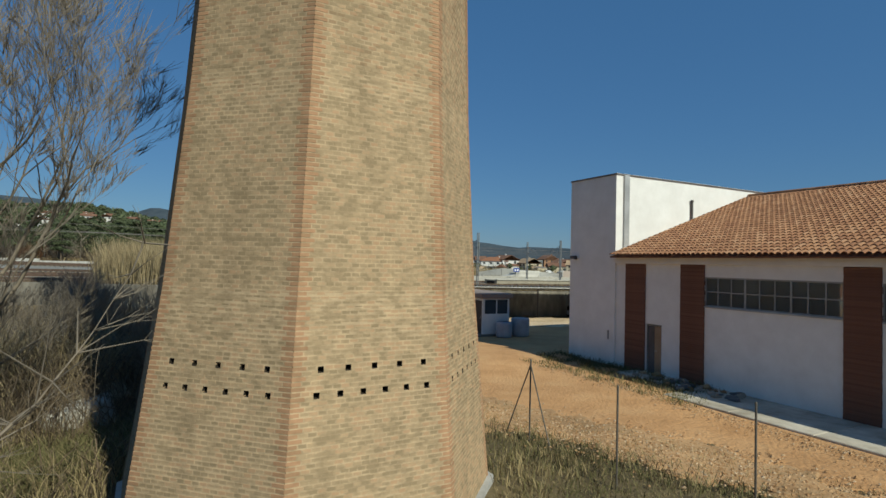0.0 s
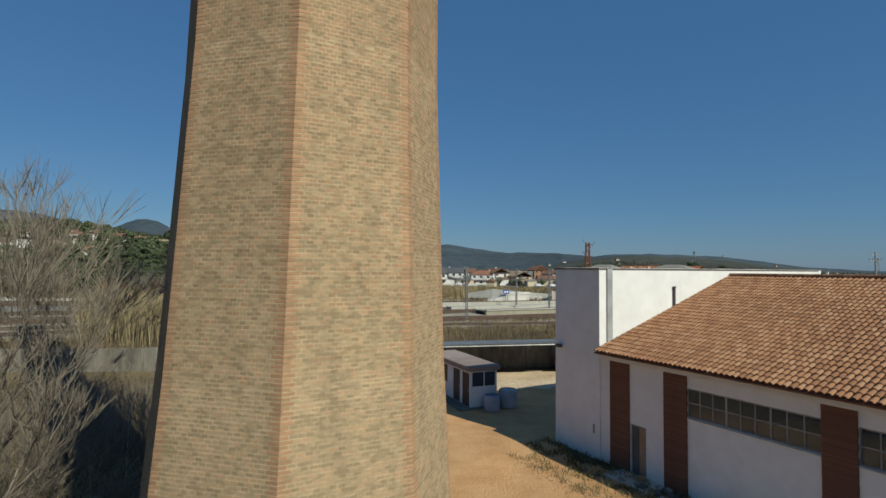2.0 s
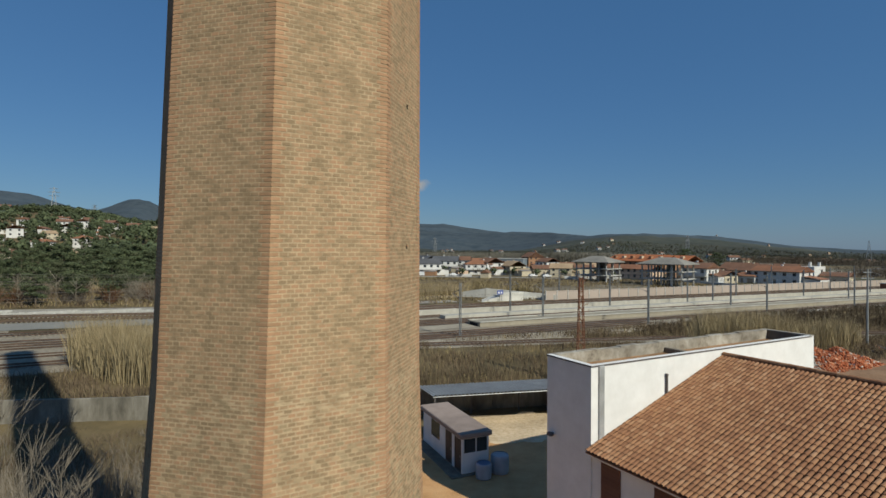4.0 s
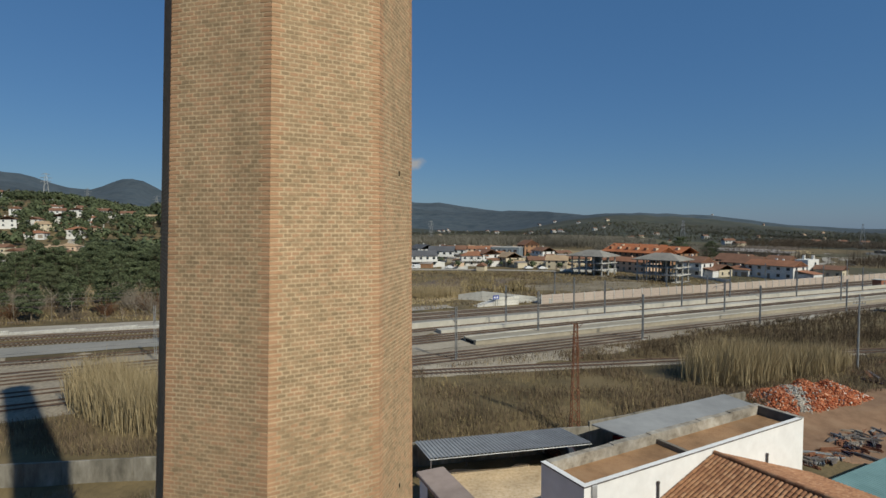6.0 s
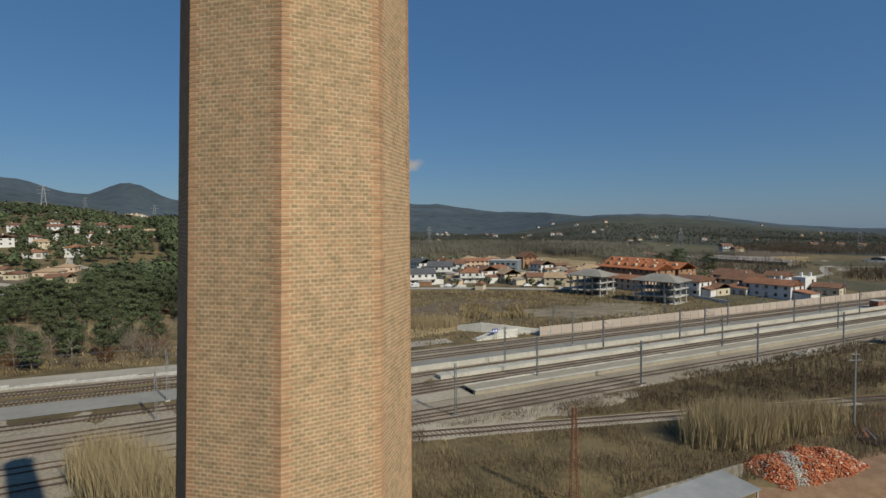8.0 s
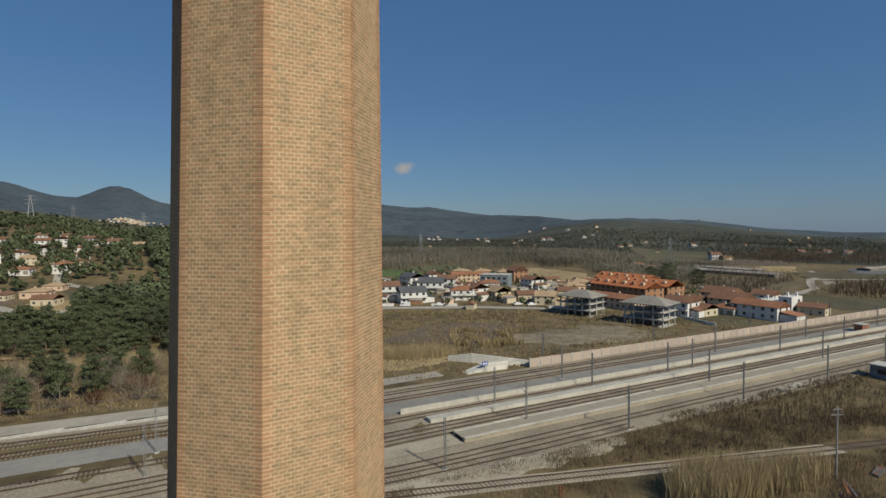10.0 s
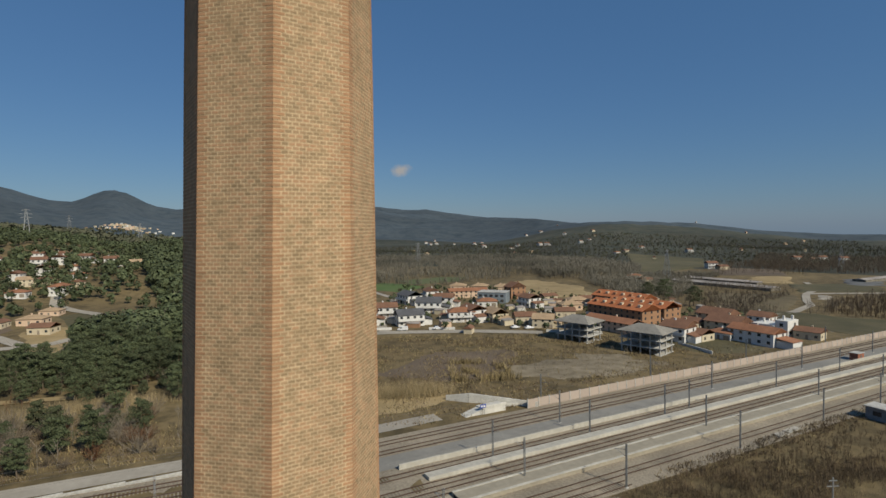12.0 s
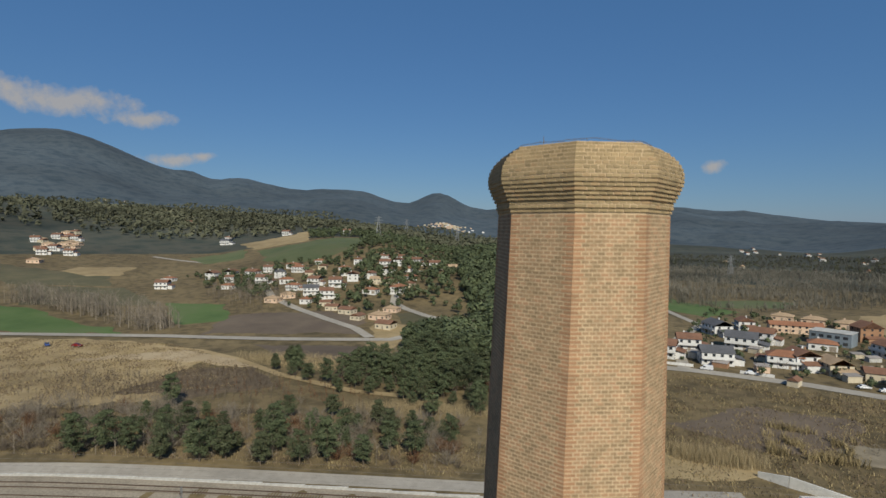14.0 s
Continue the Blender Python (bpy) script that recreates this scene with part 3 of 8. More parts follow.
# door, standing ajar
q = Geo()
q.box(1.76, 1.80, 0.12, 0.2, 0.0, 2.08)
q.box(2.49, 2.53, 0.12, 0.2, 0.0, 2.08)
q.box(1.80, 2.49, 0.12, 0.2, 2.02, 2.08)
door = part("door", q, M_STEEL, warehouse, "narrow brown metal door")
q = Geo()
q.worn_box(2.14, 2.48, 0.14, 0.18, 0.02, 2.0, 0.005)
part("leaf", q, surface("brown_door", [(0.30, 0.20, 0.12), (0.38, 0.26, 0.16)], 3, 0.5, 0.05), door)
q = Geo()
q.worn_box(1.81, 2.13, 0.15, 0.19, 0.02, 2.0, 0.005)
part("side_panel", q, M_FLASH, door)
q = Geo()
q.tube((2.2, 0.14, 1.0), (2.2, 0.08, 1.0), 0.012)
q.tube((2.2, 0.08, 1.0), (2.32, 0.08, 1.0), 0.012)
part("door_handle", q, M_ZINC, door)
# roof flues
for v0, h0 in ((4.98, 0.98), (14.5, 0.6)):
    q = Geo()
    zr = WH_EAVE + (WH_RIDGE - WH_EAVE) * (1 - abs(v0 - WH_MID) / 9.9)
    q.tube((0.085, v0, zr - 0.1), (0.085, v0, zr + h0), 0.055, n=12)
    q.tube((0.085, v0, zr + h0 - 0.06), (0.085, v0, zr + h0 + 0.04), 0.075, n=12)
    part("flue_pipe", q, M_FLASH, warehouse, "dark metal flue")

# flat-roofed annex
annex = thing("annex", "tall white rendered annex with flat roof and parapet", "building", MB)
U0, U1, V1, TOP = -3.05, 0.0, 18.5, 8.70
g = Geo()
g.box(U0, U1, 0.0, 0.28, -0.5, TOP)
g.box(U0, U0 + 0.28, 0.28, V1 - 0.28, -0.5, TOP)
g.box(U1 - 0.28, U1, 0.28, V1 - 0.28, -0.5, TOP)
g.box(U0, U1, V1 - 0.28, V1, -0.5, TOP)
part("wall", g, M_RENDER, annex)
g = Geo()
g.box(U0 + 0.28, U1 - 0.28, 0.28, V1 - 0.28, TOP - 0.75, TOP - 0.55)
part("roof", g, M_GRAVELROOF, annex, "flat roof with brown gravel")
M_STAINEDUP = surface("stained_upstand", [(0.12, 0.10, 0.075), (0.22, 0.19, 0.15)], 1.5, 0.95, 0.3, big=0.3)
M_OLDPARAPET = surface("patchy_parapet", [(0.15, 0.125, 0.095), (0.27, 0.235, 0.185), (0.36, 0.325, 0.27), (0.46, 0.43, 0.37)], 1.3, 0.95, 0.4, 14, big=0.3, big_scale=0.4)
for i in range(12):
    y0, y1 = 0.30 + (V1 - 0.6) * i / 12, 0.30 + (V1 - 0.6) * (i + 1) / 12
    g = Geo()
    g.worn_box(U0 - 0.03, U0 + 0.36, y0 + 0.004, y1 - 0.004, TOP + 0.001, TOP + 0.05 + 0.025 * math.sin(i * 2.6), 0.012)
    part("coping_slab", g, M_OLDPARAPET, annex, "crumbling patchy coping")
g = Geo()
g.box(U0 - 0.03, U1 + 0.02, V1 - 0.3, V1 + 0.03, TOP + 0.001, TOP + 0.05)
part("end_coping", g, M_OLDPARAPET, annex, "weathered coping")
g = Geo()
g.box(U0 - 0.02, U1 + 0.02, -0.02, 0.28, TOP + 0.001, TOP + 0.03)
g.box(U1 - 0.24, U1 + 0.02, 0.281, V1 - 0.3, TOP + 0.001, TOP + 0.03)
part("white_coping", g, M_RENDER, annex, "smooth white coping")
g = Geo()
g.box(U0 - 0.035, U1 + 0.035, -0.035, -0.021, TOP - 0.045, TOP + 0.02)
g.box(U1 + 0.021, U1 + 0.035, -0.02, V1 - 0.3, TOP - 0.045, TOP + 0.02)
part("drip_edge", g, M_FLASH, annex, "thin dark metal drip edge")
g = Geo()
g.box(U0 + 0.281, U0 + 0.36, 0.30, V1 - 0.3, TOP - 0.55, TOP - 0.001)
part("parapet_lining", g, M_OLDPARAPET, annex, "stained flaking render")
g = Geo()
g.box(U0 + 0.361, U1 - 0.281, V1 - 0.30, V1 - 0.282, TOP - 0.55, TOP - 0.001)
part("end_lining", g, surface("dark_end_render", [(0.09, 0.08, 0.065), (0.16, 0.14, 0.115)], 1.2, 0.95, 0.3, big=0.3), annex, "darker render inside the end parapet")
g = Geo()
g.worn_box(U0 + 0.365, U1 - 0.285, 8.2, 8.45, TOP - 0.549, TOP - 0.27, 0.02)
part("upstand", g, M_STAINEDUP, annex)
g = Geo()
g.worn_box(0.004, 0.09, 0.44, 0.76, 5.15, TOP - 0.02, 0.015)
part("downpipe_box", g, M_ZINC, annex, "grey boxed downpipe")
lampp = Geo()
lampp.worn_box(-2.66, -2.54, -0.10, 0.0, 4.78, 4.94, 0.01)
fl = part("floodlight", lampp, M_FLASH, annex, "small dark wall floodlight")
q = Geo()
q.worn_box(-2.76, -2.44, -0.30, -0.10, 4.80, 4.96, 0.03)
part("lamp_head", q, M_FLASH, fl)
q = Geo()
q.worn_box(-0.40, -0.32, -0.05, 0.0, 1.15, 1.55, 0.01)
part("meter_pipe", q, M_STEEL, annex)

# paving along the front
apron = Geo()
for i in range(12):
    x0 = 4.9 + i * 2.45
    apron.worn_box(x0 + 0.006, x0 + 2.444, -2.55, 0.05, -0.3, 0.08 + 0.008 * math.sin(i * 3.3), 0.02, MB)
apron.worn_box(1.3, 3.6, -1.15, 0.05, -0.3, 0.08, 0.02, MB)
tagged(part("pavement", apron, surface("dirty_apron", [(0.32, 0.27, 0.20), (0.48, 0.425, 0.34), (0.60, 0.55, 0.46)], 1.1, 0.95, 0.3, 20, big=0.22, big_scale=0.5)), "pale cracked concrete apron along the warehouse", "pavement", kind="structure")


def apron_spot(r):
    p = MB @ Vector((r.uniform(-1.5, 22), -2.75 - abs(r.gauss(0, 0.55)), 0))
    return p.x, p.y


pebbles("loose_stones", "loose ochre stones along the edge of the apron", M_STONE, 4500, apron_spot, 0.012, 0.05, 62)

# ---------------------------------------------------------------- yard
M_HUT = surface("grey_white_panel", [(0.66, 0.655, 0.64), (0.74, 0.735, 0.72)], 1, 0.6, 0.05)
M_HUTDOOR = surface("brown_door_panel", [(0.060, 0.042, 0.032), (0.090, 0.062, 0.046)], 2, 0.6, 0.05)
M_HUTROOF = surface("brown_grey_roof", [(0.24, 0.185, 0.155), (0.30, 0.235, 0.20)], 1.2, 0.8, 0.1)
M_TANK = surface("grey_blue_plastic", [(0.31, 0.31, 0.34), (0.39, 0.39, 0.42)], 2, 0.45, 0.05)
M_LID = surface("blue_plastic", [(0.10, 0.14, 0.24), (0.14, 0.19, 0.30)], 2, 0.4, 0.05)
M_TIMBER = surface("grey_timber", [(0.22, 0.18, 0.14), (0.33, 0.28, 0.22)], 4, 0.9, 0.3, stretch=(1, 1, 0.2))
M_REDBRICK = surface("red_rubble", [(0.22, 0.055, 0.025), (0.36, 0.10, 0.04), (0.46, 0.16, 0.07), (0.52, 0.28, 0.17)], 3, 0.9, 0.2, pieces=0.8, big=0.1)
M_WHITERUBBLE = surface("pale_rubble", [(0.30, 0.26, 0.21), (0.44, 0.40, 0.34), (0.56, 0.52, 0.46)], 2, 0.9, 0.2, pieces=0.7)
M_TEAL = surface("teal_sheet", [(0.16, 0.27, 0.26), (0.20, 0.32, 0.31)], 0.8, 0.5, 0.05)
M_CARRED = surface("red_car_paint", [(0.16, 0.012, 0.012), (0.19, 0.016, 0.015)], 1, 0.2, 0, spec=0.6)
M_CARDARK = surface("dark_car_paint", [(0.03, 0.012, 0.012), (0.045, 0.016, 0.016)], 1, 0.2, 0, spec=0.6)
M_CARWHITE = surface("white_car_paint", [(0.70, 0.70, 0.70), (0.76, 0.76, 0.76)], 1, 0.25, 0, spec=0.6)
M_CARBLUE = surface("blue_car_paint", [(0.05, 0.08, 0.22), (0.06, 0.10, 0.26)], 1, 0.25, 0, spec=0.6)
M_RUBBER = surface("tyre_rubber", [(0.015, 0.015, 0.015), (0.03, 0.03, 0.03)], 5, 0.9, 0.1)
M_LAMP = surface("lamp_glass", [(0.5, 0.5, 0.48), (0.6, 0.6, 0.58)], 3, 0.2, 0)


def turned(x, y, z, angle):
    return Matrix.Translation((x, y, z)) @ Matrix.Rotation(radians(angle), 4, "Z")


# site hut
hut = thing("site_hut", "small grey-white prefabricated hut with overhanging flat roof", "hut", turned(2.0, 33.4, 0.12, 22))
HW, HD = 1.85, 6.4   # front width and length
g = Geo()
g.box(0, HW, 0, 0.06, 0, 0.95)
g.box(0, 0.14, 0, 0.06, 0.95, 2.2)
g.box(HW - 0.12, HW, 0, 0.06, 0.95, 2.2)
g.box(0.14, HW - 0.12, 0, 0.06, 2.12, 2.2)
g.box(0.93, 1.0, 0, 0.06, 0.95, 2.12)
g.box(HW - 0.06, HW, 0.06, HD, 0, 2.2)
g.box(0, HW, HD, HD + 0.06, 0, 2.2)
for y0, y1 in ((0.06, 0.14), (1.16, 1.52), (2.56, 3.5), (5.0, HD)):
    g.box(0, 0.06, y0, y1, 0, 2.2)
g.box(0, 0.06, 3.5, 5.0, 0, 0.9)
for y0, y1 in ((0.14, 1.16), (1.52, 2.56), (3.5, 5.0)):
    g.box(0, 0.06, y0, y1, 2.05, 2.2)
split("wall_panel", g, M_HUT, hut)
g = Geo()
g.box(0, HW, 0.06, HD, -0.1, 0.02)
part("floor_panel", g, M_TIMBER, hut)
g = Geo()
g.worn_box(-0.22, HW + 0.16, -0.2, HD + 0.25, 2.205, 2.52, 0.05)
part("roof", g, M_HUTROOF, hut, "brown-grey flat roof with deep fascia")
for x0, x1 in ((0.14, 0.93), (1.0, HW - 0.12)):
    g = Geo()
    g.box(x0, x1, 0.02, 0.03, 1.25, 2.12)
    part("window", g, M_GLASS, hut, "dark tinted window")
g = Geo()
g.box(0.14, HW - 0.12, 0.004, 0.05, 0.951, 1.25)
part("window_apron", g, M_HUT, hut)
for y0, y1 in ((0.14, 1.16), (1.52, 2.56)):
    g = Geo()
    g.worn_box(0.02, 0.05, y0, y1, 0.02, 2.05, 0.005)
    d = part("door", g, M_HUTDOOR, hut, "dark brown door leaf")
    q = Geo()
    q.tube((-0.03, y0 + 0.1, 0.95), (-0.03, y0 + 0.1, 1.1), 0.012)
    part("door_handle", q, M_ZINC, d)
g = Geo()
g.box(0.02, 0.04, 3.5, 5.0, 0.9, 2.05)
part("window", g, M_GLASS, hut, "dark tinted window")
g = Geo()
g.worn_box(-0.75, HW + 0.15, -0.15, HD + 0.15, -0.4, -0.03, 0.03, hut.matrix_world)
tagged(part("hut_plinth", g, M_STAINEDUP), "low grey concrete plinth under the site hut", "plinth")


def tank(x, y, r, h, lid):
    t = thing("water_tank", "squat grey-blue plastic water tank beside the hut", "tank", Matrix.Translation((x, y, 0)), "tanks by the hut")
    prof = [(0.0, 0.02), (r * 0.9, 0.02), (r * 0.96, 0.08), (r, 0.35), (r * 0.985, 0.42), (r, 0.5), (r * 0.985, 0.62), (r, 0.7), (r * 0.99, h - 0.12), (r * 0.94, h - 0.04), (r * 0.86, h)]
    q = Geo()
    n = 24
    for pr, pz in prof:
        for i in range(n):
            q.v.append((pr * math.cos(2 * math.pi * i / n), pr * math.sin(2 * math.pi * i / n), pz))
    for j in range(len(prof) - 1):
        for i in range(n):
            q.f.append((j * n + i, j * n + (i + 1) % n, (j + 1) * n + (i + 1) % n, (j + 1) * n + i))
    part("body", q, M_TANK, t, smooth=True)
    q = Geo()
    q.tube((0, 0, h - 0.06), (0, 0, h - 0.03), r * 0.85, n=24)
    part("lid", q, lid, t, "darker blue sunken lid")


tank(3.3, 33.15, 0.5, 0.95, M_LID)
tank(4.4, 33.95, 0.58, 1.15, M_TANK)


M_POST = surface("weathered_post", [(0.10, 0.085, 0.068), (0.17, 0.15, 0.125)], 3, 0.7, 0.1, metal=0.3)


def fence_post(x, y, h, stays=()):
    z = height(x, y)
    t = thing("fence_post", "weathered brown tubular fence post%s in rough grass" % (" with two raking stays" if stays else ""), "fence post", Matrix.Translation((x, y, z)), "" if stays else "fence posts")
    q = Geo()
    q.tube((0, 0, -0.3), (0, 0, h), 0.021, n=10)
    part("post", q, M_POST, t)
    q = Geo()
    q.tube((0, 0, h), (0, 0, h + 0.03), 0.025, 0.012, n=10)
    part("cap", q, M_POST, t)
    for dx, dy in stays:
        q = Geo()
        q.tube((0, 0, h - 0.12), (dx, dy, height(x + dx, y + dy) - z - 0.1), 0.016, n=8)
        part("stay", q, M_POST, t)


fence_post(1.66, 13.45, 2.0, ((-0.5, 0.8), (0.42, -0.6)))
fence_post(2.83, 10.5, 1.95)
fence_post(5.38, 10.35, 1.9)


def corrugated(outline_a, outline_b, width_dir, n, amp):
    """A wavy sheet between two parallel edges."""
    g = Geo()
    for i in range(n + 1):
        k = i / n
        w = amp * (0, 0, 1, 1)[i % 4]
        for p, q in ((outline_a[0], outline_a[1]), (outline_b[0], outline_b[1])):
            c = Vector(p).lerp(Vector(q), k)
            g.v.append((c.x, c.y, c.z + w))
    for i in range(n):
        g.f.append((2 * i, 2 * i + 2, 2 * i + 3, 2 * i + 1))
    m = len(g.v)
    g.v += [(x, y, z - 0.012) for x, y, z in g.v[:m]]
    g.f += [(a + m, d + m, c + m, b + m) for a, b, c, d in list(g.f)]
    return g


# long carport with a corrugated roof
port = thing("carport", "long open carport with a corrugated grey metal roof", "carport")
A, B, C, D = Vector((-0.9, 45.4, 2.45)), Vector((0.3, 41.3, 2.75)), Vector((13.8, 43.9, 2.75)), Vector((12.3, 48.0, 2.45))
part("roof", corrugated((A, D), (B, C), None, 176, 0.09), M_SHEET, port, "broad-ribbed metal sheets")
for p, q, ks in ((A, D, (0.02, 0.34, 0.66, 0.98)), (B, C, (0.01,))):
    for k in ks:
        c = p.lerp(q, k)
        g = Geo()
        g.box(c.x - 0.05, c.x + 0.05, c.y - 0.05 + (0.1 if p is B else -0.1), c.y + 0.05 + (0.1 if p is B else -0.1), -0.2, c.z - 0.06)
        part("post", g, M_FLASH, port)
for p, q in ((A, D), (B, C)):
    g = Geo()
    g.tube(p - Vector((0, 0, 0.08)), q - Vector((0, 0, 0.08)), 0.04, n=6)
    part("purlin", g, M_STEEL, port)
# wall at the back of the yard
M_STAINED = surface("stained_concrete", [(0.10, 0.09, 0.07), (0.19, 0.17, 0.135), (0.29, 0.265, 0.22)], 1.1, 0.95, 0.4, 20, big=0.3, big_scale=0.3, stretch=(1, 1, 0.35))
for pts, z1, name, lab in ((((-45.0, 41.5), (-26.0, 43.6), (-8, 44.8), (-2.0, 45.9), (13.0, 48.9), (15.2, 49.2)), 2.15, "wall_yard", "low stained concrete retaining wall at the railway bank"),
                           (((15.2, 49.2), (33.0, 56.6), (35.0, 57.4)), 2.6, "wall_shed", "concrete wall behind the flat-roofed shelter")):
    g = Geo()
    for (x0, y0), (x1, y1) in zip(pts, pts[1:]):
        dx, dy = x1 - x0, y1 - y0
        ln = math.hypot(dx, dy)
        nx = max(1, round(ln / 2.6))
        ang = math.degrees(math.atan2(dy, dx))
        for i in range(nx):
            top = z1 + 0.03 * math.sin(i * 2.1 + x0)
            g.worn_box(i * ln / nx + 0.005, (i + 1) * ln / nx - 0.005, -0.12, 0.12, -0.4, top, 0.02, turned(x0, y0, 0, ang))
    tagged(part(name, g, M_STAINED), lab, "wall", kind="structure")
# second shelter: flat grey roof against the wall
sh = thing("shelter", "open lean-to shelter with a flat grey sheet roof", "shelter")
q = [Vector((14.7, 46.8, 3.25)), Vector((17.4, 43.5, 3.05)), Vector((33.0, 50.9, 3.05)), Vector((31.2, 54.8, 3.25))]
g = Geo()
g.add([tuple(p) for p in q] + [tuple(p - Vector((0, 0, 0.1))) for p in q], [(0, 1, 2, 3), (7, 6, 5, 4), (4, 5, 1, 0), (5, 6, 2, 1), (6, 7, 3, 2), (7, 4, 0, 3)])
part("roof", g, M_GREYSHEET, sh, "flat weathered grey sheet")
for k in (0.03, 0.36, 0.68, 0.97):
    c = q[1].lerp(q[2], k)
    g = Geo()
    g.box(c.x - 0.07, c.x + 0.07, c.y + 0.1, c.y + 0.24, -0.2, c.z - 0.1)
    part("post", g, M_CONCRETE, sh)
# rough blockwork wall between annex and shelter
g = Geo()
for i in range(9):
    k = i / 9
    g.worn_box(i * 1.9, i * 1.9 + 1.88, -0.1, 0.1, -0.3, 2.0 + 0.25 * math.sin(i * 1.7), 0.03, turned(14.4, 41.6, 0, 24.5))
tagged(part("wall_block", g, M_CONCRETE), "patchy grey block wall", "wall", kind="structure")


def car(x, y, z, angle, paint, label, van=False):
    c = thing("van" if van else "car", label, "van" if van else "car", turned(x, y, z, angle))
    ln, w = (4.9, 1.9) if van else (4.2, 1.72)
    if van:
        prof = [(-2.4, 0.35), (2.35, 0.35), (2.42, 0.85), (1.75, 1.15), (1.05, 1.95), (-2.3, 2.0), (-2.42, 1.2)]
    else:
        prof = [(-2.08, 0.32), (2.05, 0.32), (2.1, 0.62), (1.95, 0.84), (1.0, 0.95), (0.35, 1.40), (-1.05, 1.46), (-1.75, 1.02), (-2.08, 0.9)]
    bm = bmesh.new()
    rows = []
    for yy, k in ((-w / 2, 0.93), (-w / 2 + 0.12, 1.0), (w / 2 - 0.12, 1.0), (w / 2, 0.93)):
        rows.append([bm.verts.new((px, yy, 0.32 + (pz - 0.32) * k)) for px, pz in prof])
    n = len(prof)
    for r0, r1 in zip(rows, rows[1:]):
        for i in range(n):
            bm.faces.new((r0[i], r0[(i + 1) % n], r1[(i + 1) % n], r1[i]))
    bm.faces.new(rows[0][::-1])
    bm.faces.new(rows[-1])
    bmesh.ops.recalc_face_normals(bm, faces=bm.faces[:])
    bmesh.ops.bevel(bm, geom=bm.edges[:], offset=0.04, segments=1, affect="EDGES")
    me = bpy.data.meshes.new("body")
    bm.to_mesh(me)
    bm.free()
    me.materials.append(paint)
    body = part("body", me, None, c)
    glass = Geo()
    if van:
        for s in (-1, 1):
            glass.box(0.3, 1.25, s * w / 2 - 0.012, s * w / 2 + 0.012, 1.15, 1.65)
        glass.add([(1.12, -0.75, 1.85), (1.12, 0.75, 1.85), (1.74, 0.75, 1.2), (1.74, -0.75, 1.2)], [(0, 1, 2, 3)])
    else:
        for s in (-1, 1):
            glass.add([(-1.3, s * (w / 2 + 0.006), 1.0), (0.55, s * (w / 2 + 0.006), 0.98), (0.25, s * (w / 2 - 0.03), 1.28), (-0.95, s * (w / 2 - 0.03), 1.32)], [(0, 1, 2, 3)])
        glass.add([(0.42, -0.66, 1.36), (0.42, 0.66, 1.36), (0.98, 0.7, 0.985), (0.98, -0.7, 0.985)], [(0, 1, 2, 3)])
        glass.add([(-1.12, -0.66, 1.44), (-1.12, 0.66, 1.44), (-1.74, 0.7, 1.06), (-1.74, -0.7, 1.06)], [(3, 2, 1, 0)])
    part("windows", glass, M_GLASS, c)
    for sx in (-1.28, 1.3):
        for s in (-1, 1):
            q = Geo()
            q.tube((sx, s * (w / 2 - 0.2), 0.31), (sx, s * (w / 2 + 0.01), 0.31), 0.31, n=16)
            wheel = part("wheel", q, M_RUBBER, c)
            q = Geo()
            q.tube((sx, s * (w / 2 + 0.0), 0.31), (sx, s * (w / 2 + 0.025), 0.31), 0.2, n=12)
            part("rim", q, M_ZINC, wheel)
    for s in (-0.6, 0.6):
        q = Geo()
        q.worn_box(ln / 2 - 0.12, ln / 2 - 0.02, s - 0.14, s + 0.14, 0.62, 0.74, 0.02)
        part("headlight", q, M_LAMP, c)
    return c


car(11.9, 47.1, 0.0, 105, M_CARDARK, "dark maroon car parked under the carport")
car(19.2, 48.9, 0.0, 110, M_CARRED, "red car parked under the shelter")

# latticed rusty pole
lat = thing("lattice_pole", "tall rusty latticed steel pole with bent brackets", "pole", Matrix.Translation((14.6, 51.7, height(14.6, 51.7))))
H = 11.2
wd = lambda z: 0.42 - 0.27 * z / H
for sx, sy in ((-1, -1), (1, -1), (1, 1), (-1, 1)):
    g = Geo()
    g.tube((sx * wd(0), sy * wd(0), -0.3), (sx * wd(H), sy * wd(H), H), 0.05, 0.04, 5)
    part("leg", g, M_RUST, lat)
g = Geo()
z = 0.2
i = 0
while z < H - 0.5:
    z2 = z + 0.55
    a, b = wd(z), wd(z2)
    s = 1 if i % 2 else -1
    for p, q2 in (((-a * s, -a, z), (b * s, -b, z2)), ((-a * s, a, z), (b * s, b, z2)), ((-a, -a * s, z), (-b, b * s, z2)), ((a, -a * s, z), (b, b * s, z2))):
        g.tube(p, q2, 0.028, n=4, caps=False)
    z, i = z2, i + 1
part("lattice", g, M_RUST, lat)
rb = random.Random(5)
for k in range(14):
    zz = H - 0.15 - k * 0.24
    an = rb.uniform(0, 6.28)
    g = Geo()
    e = (math.cos(an) * rb.uniform(0.35, 0.7), math.sin(an) * 0.3, zz + rb.uniform(-0.25, 0.35))
    g.tube((0, 0, zz), e, 0.02, n=4)
    g.tube(e, (e[0] * 1.15, e[1] * 1.1, e[2] + 0.2), 0.018, n=4)
    part("bracket", g, M_RUST, lat)

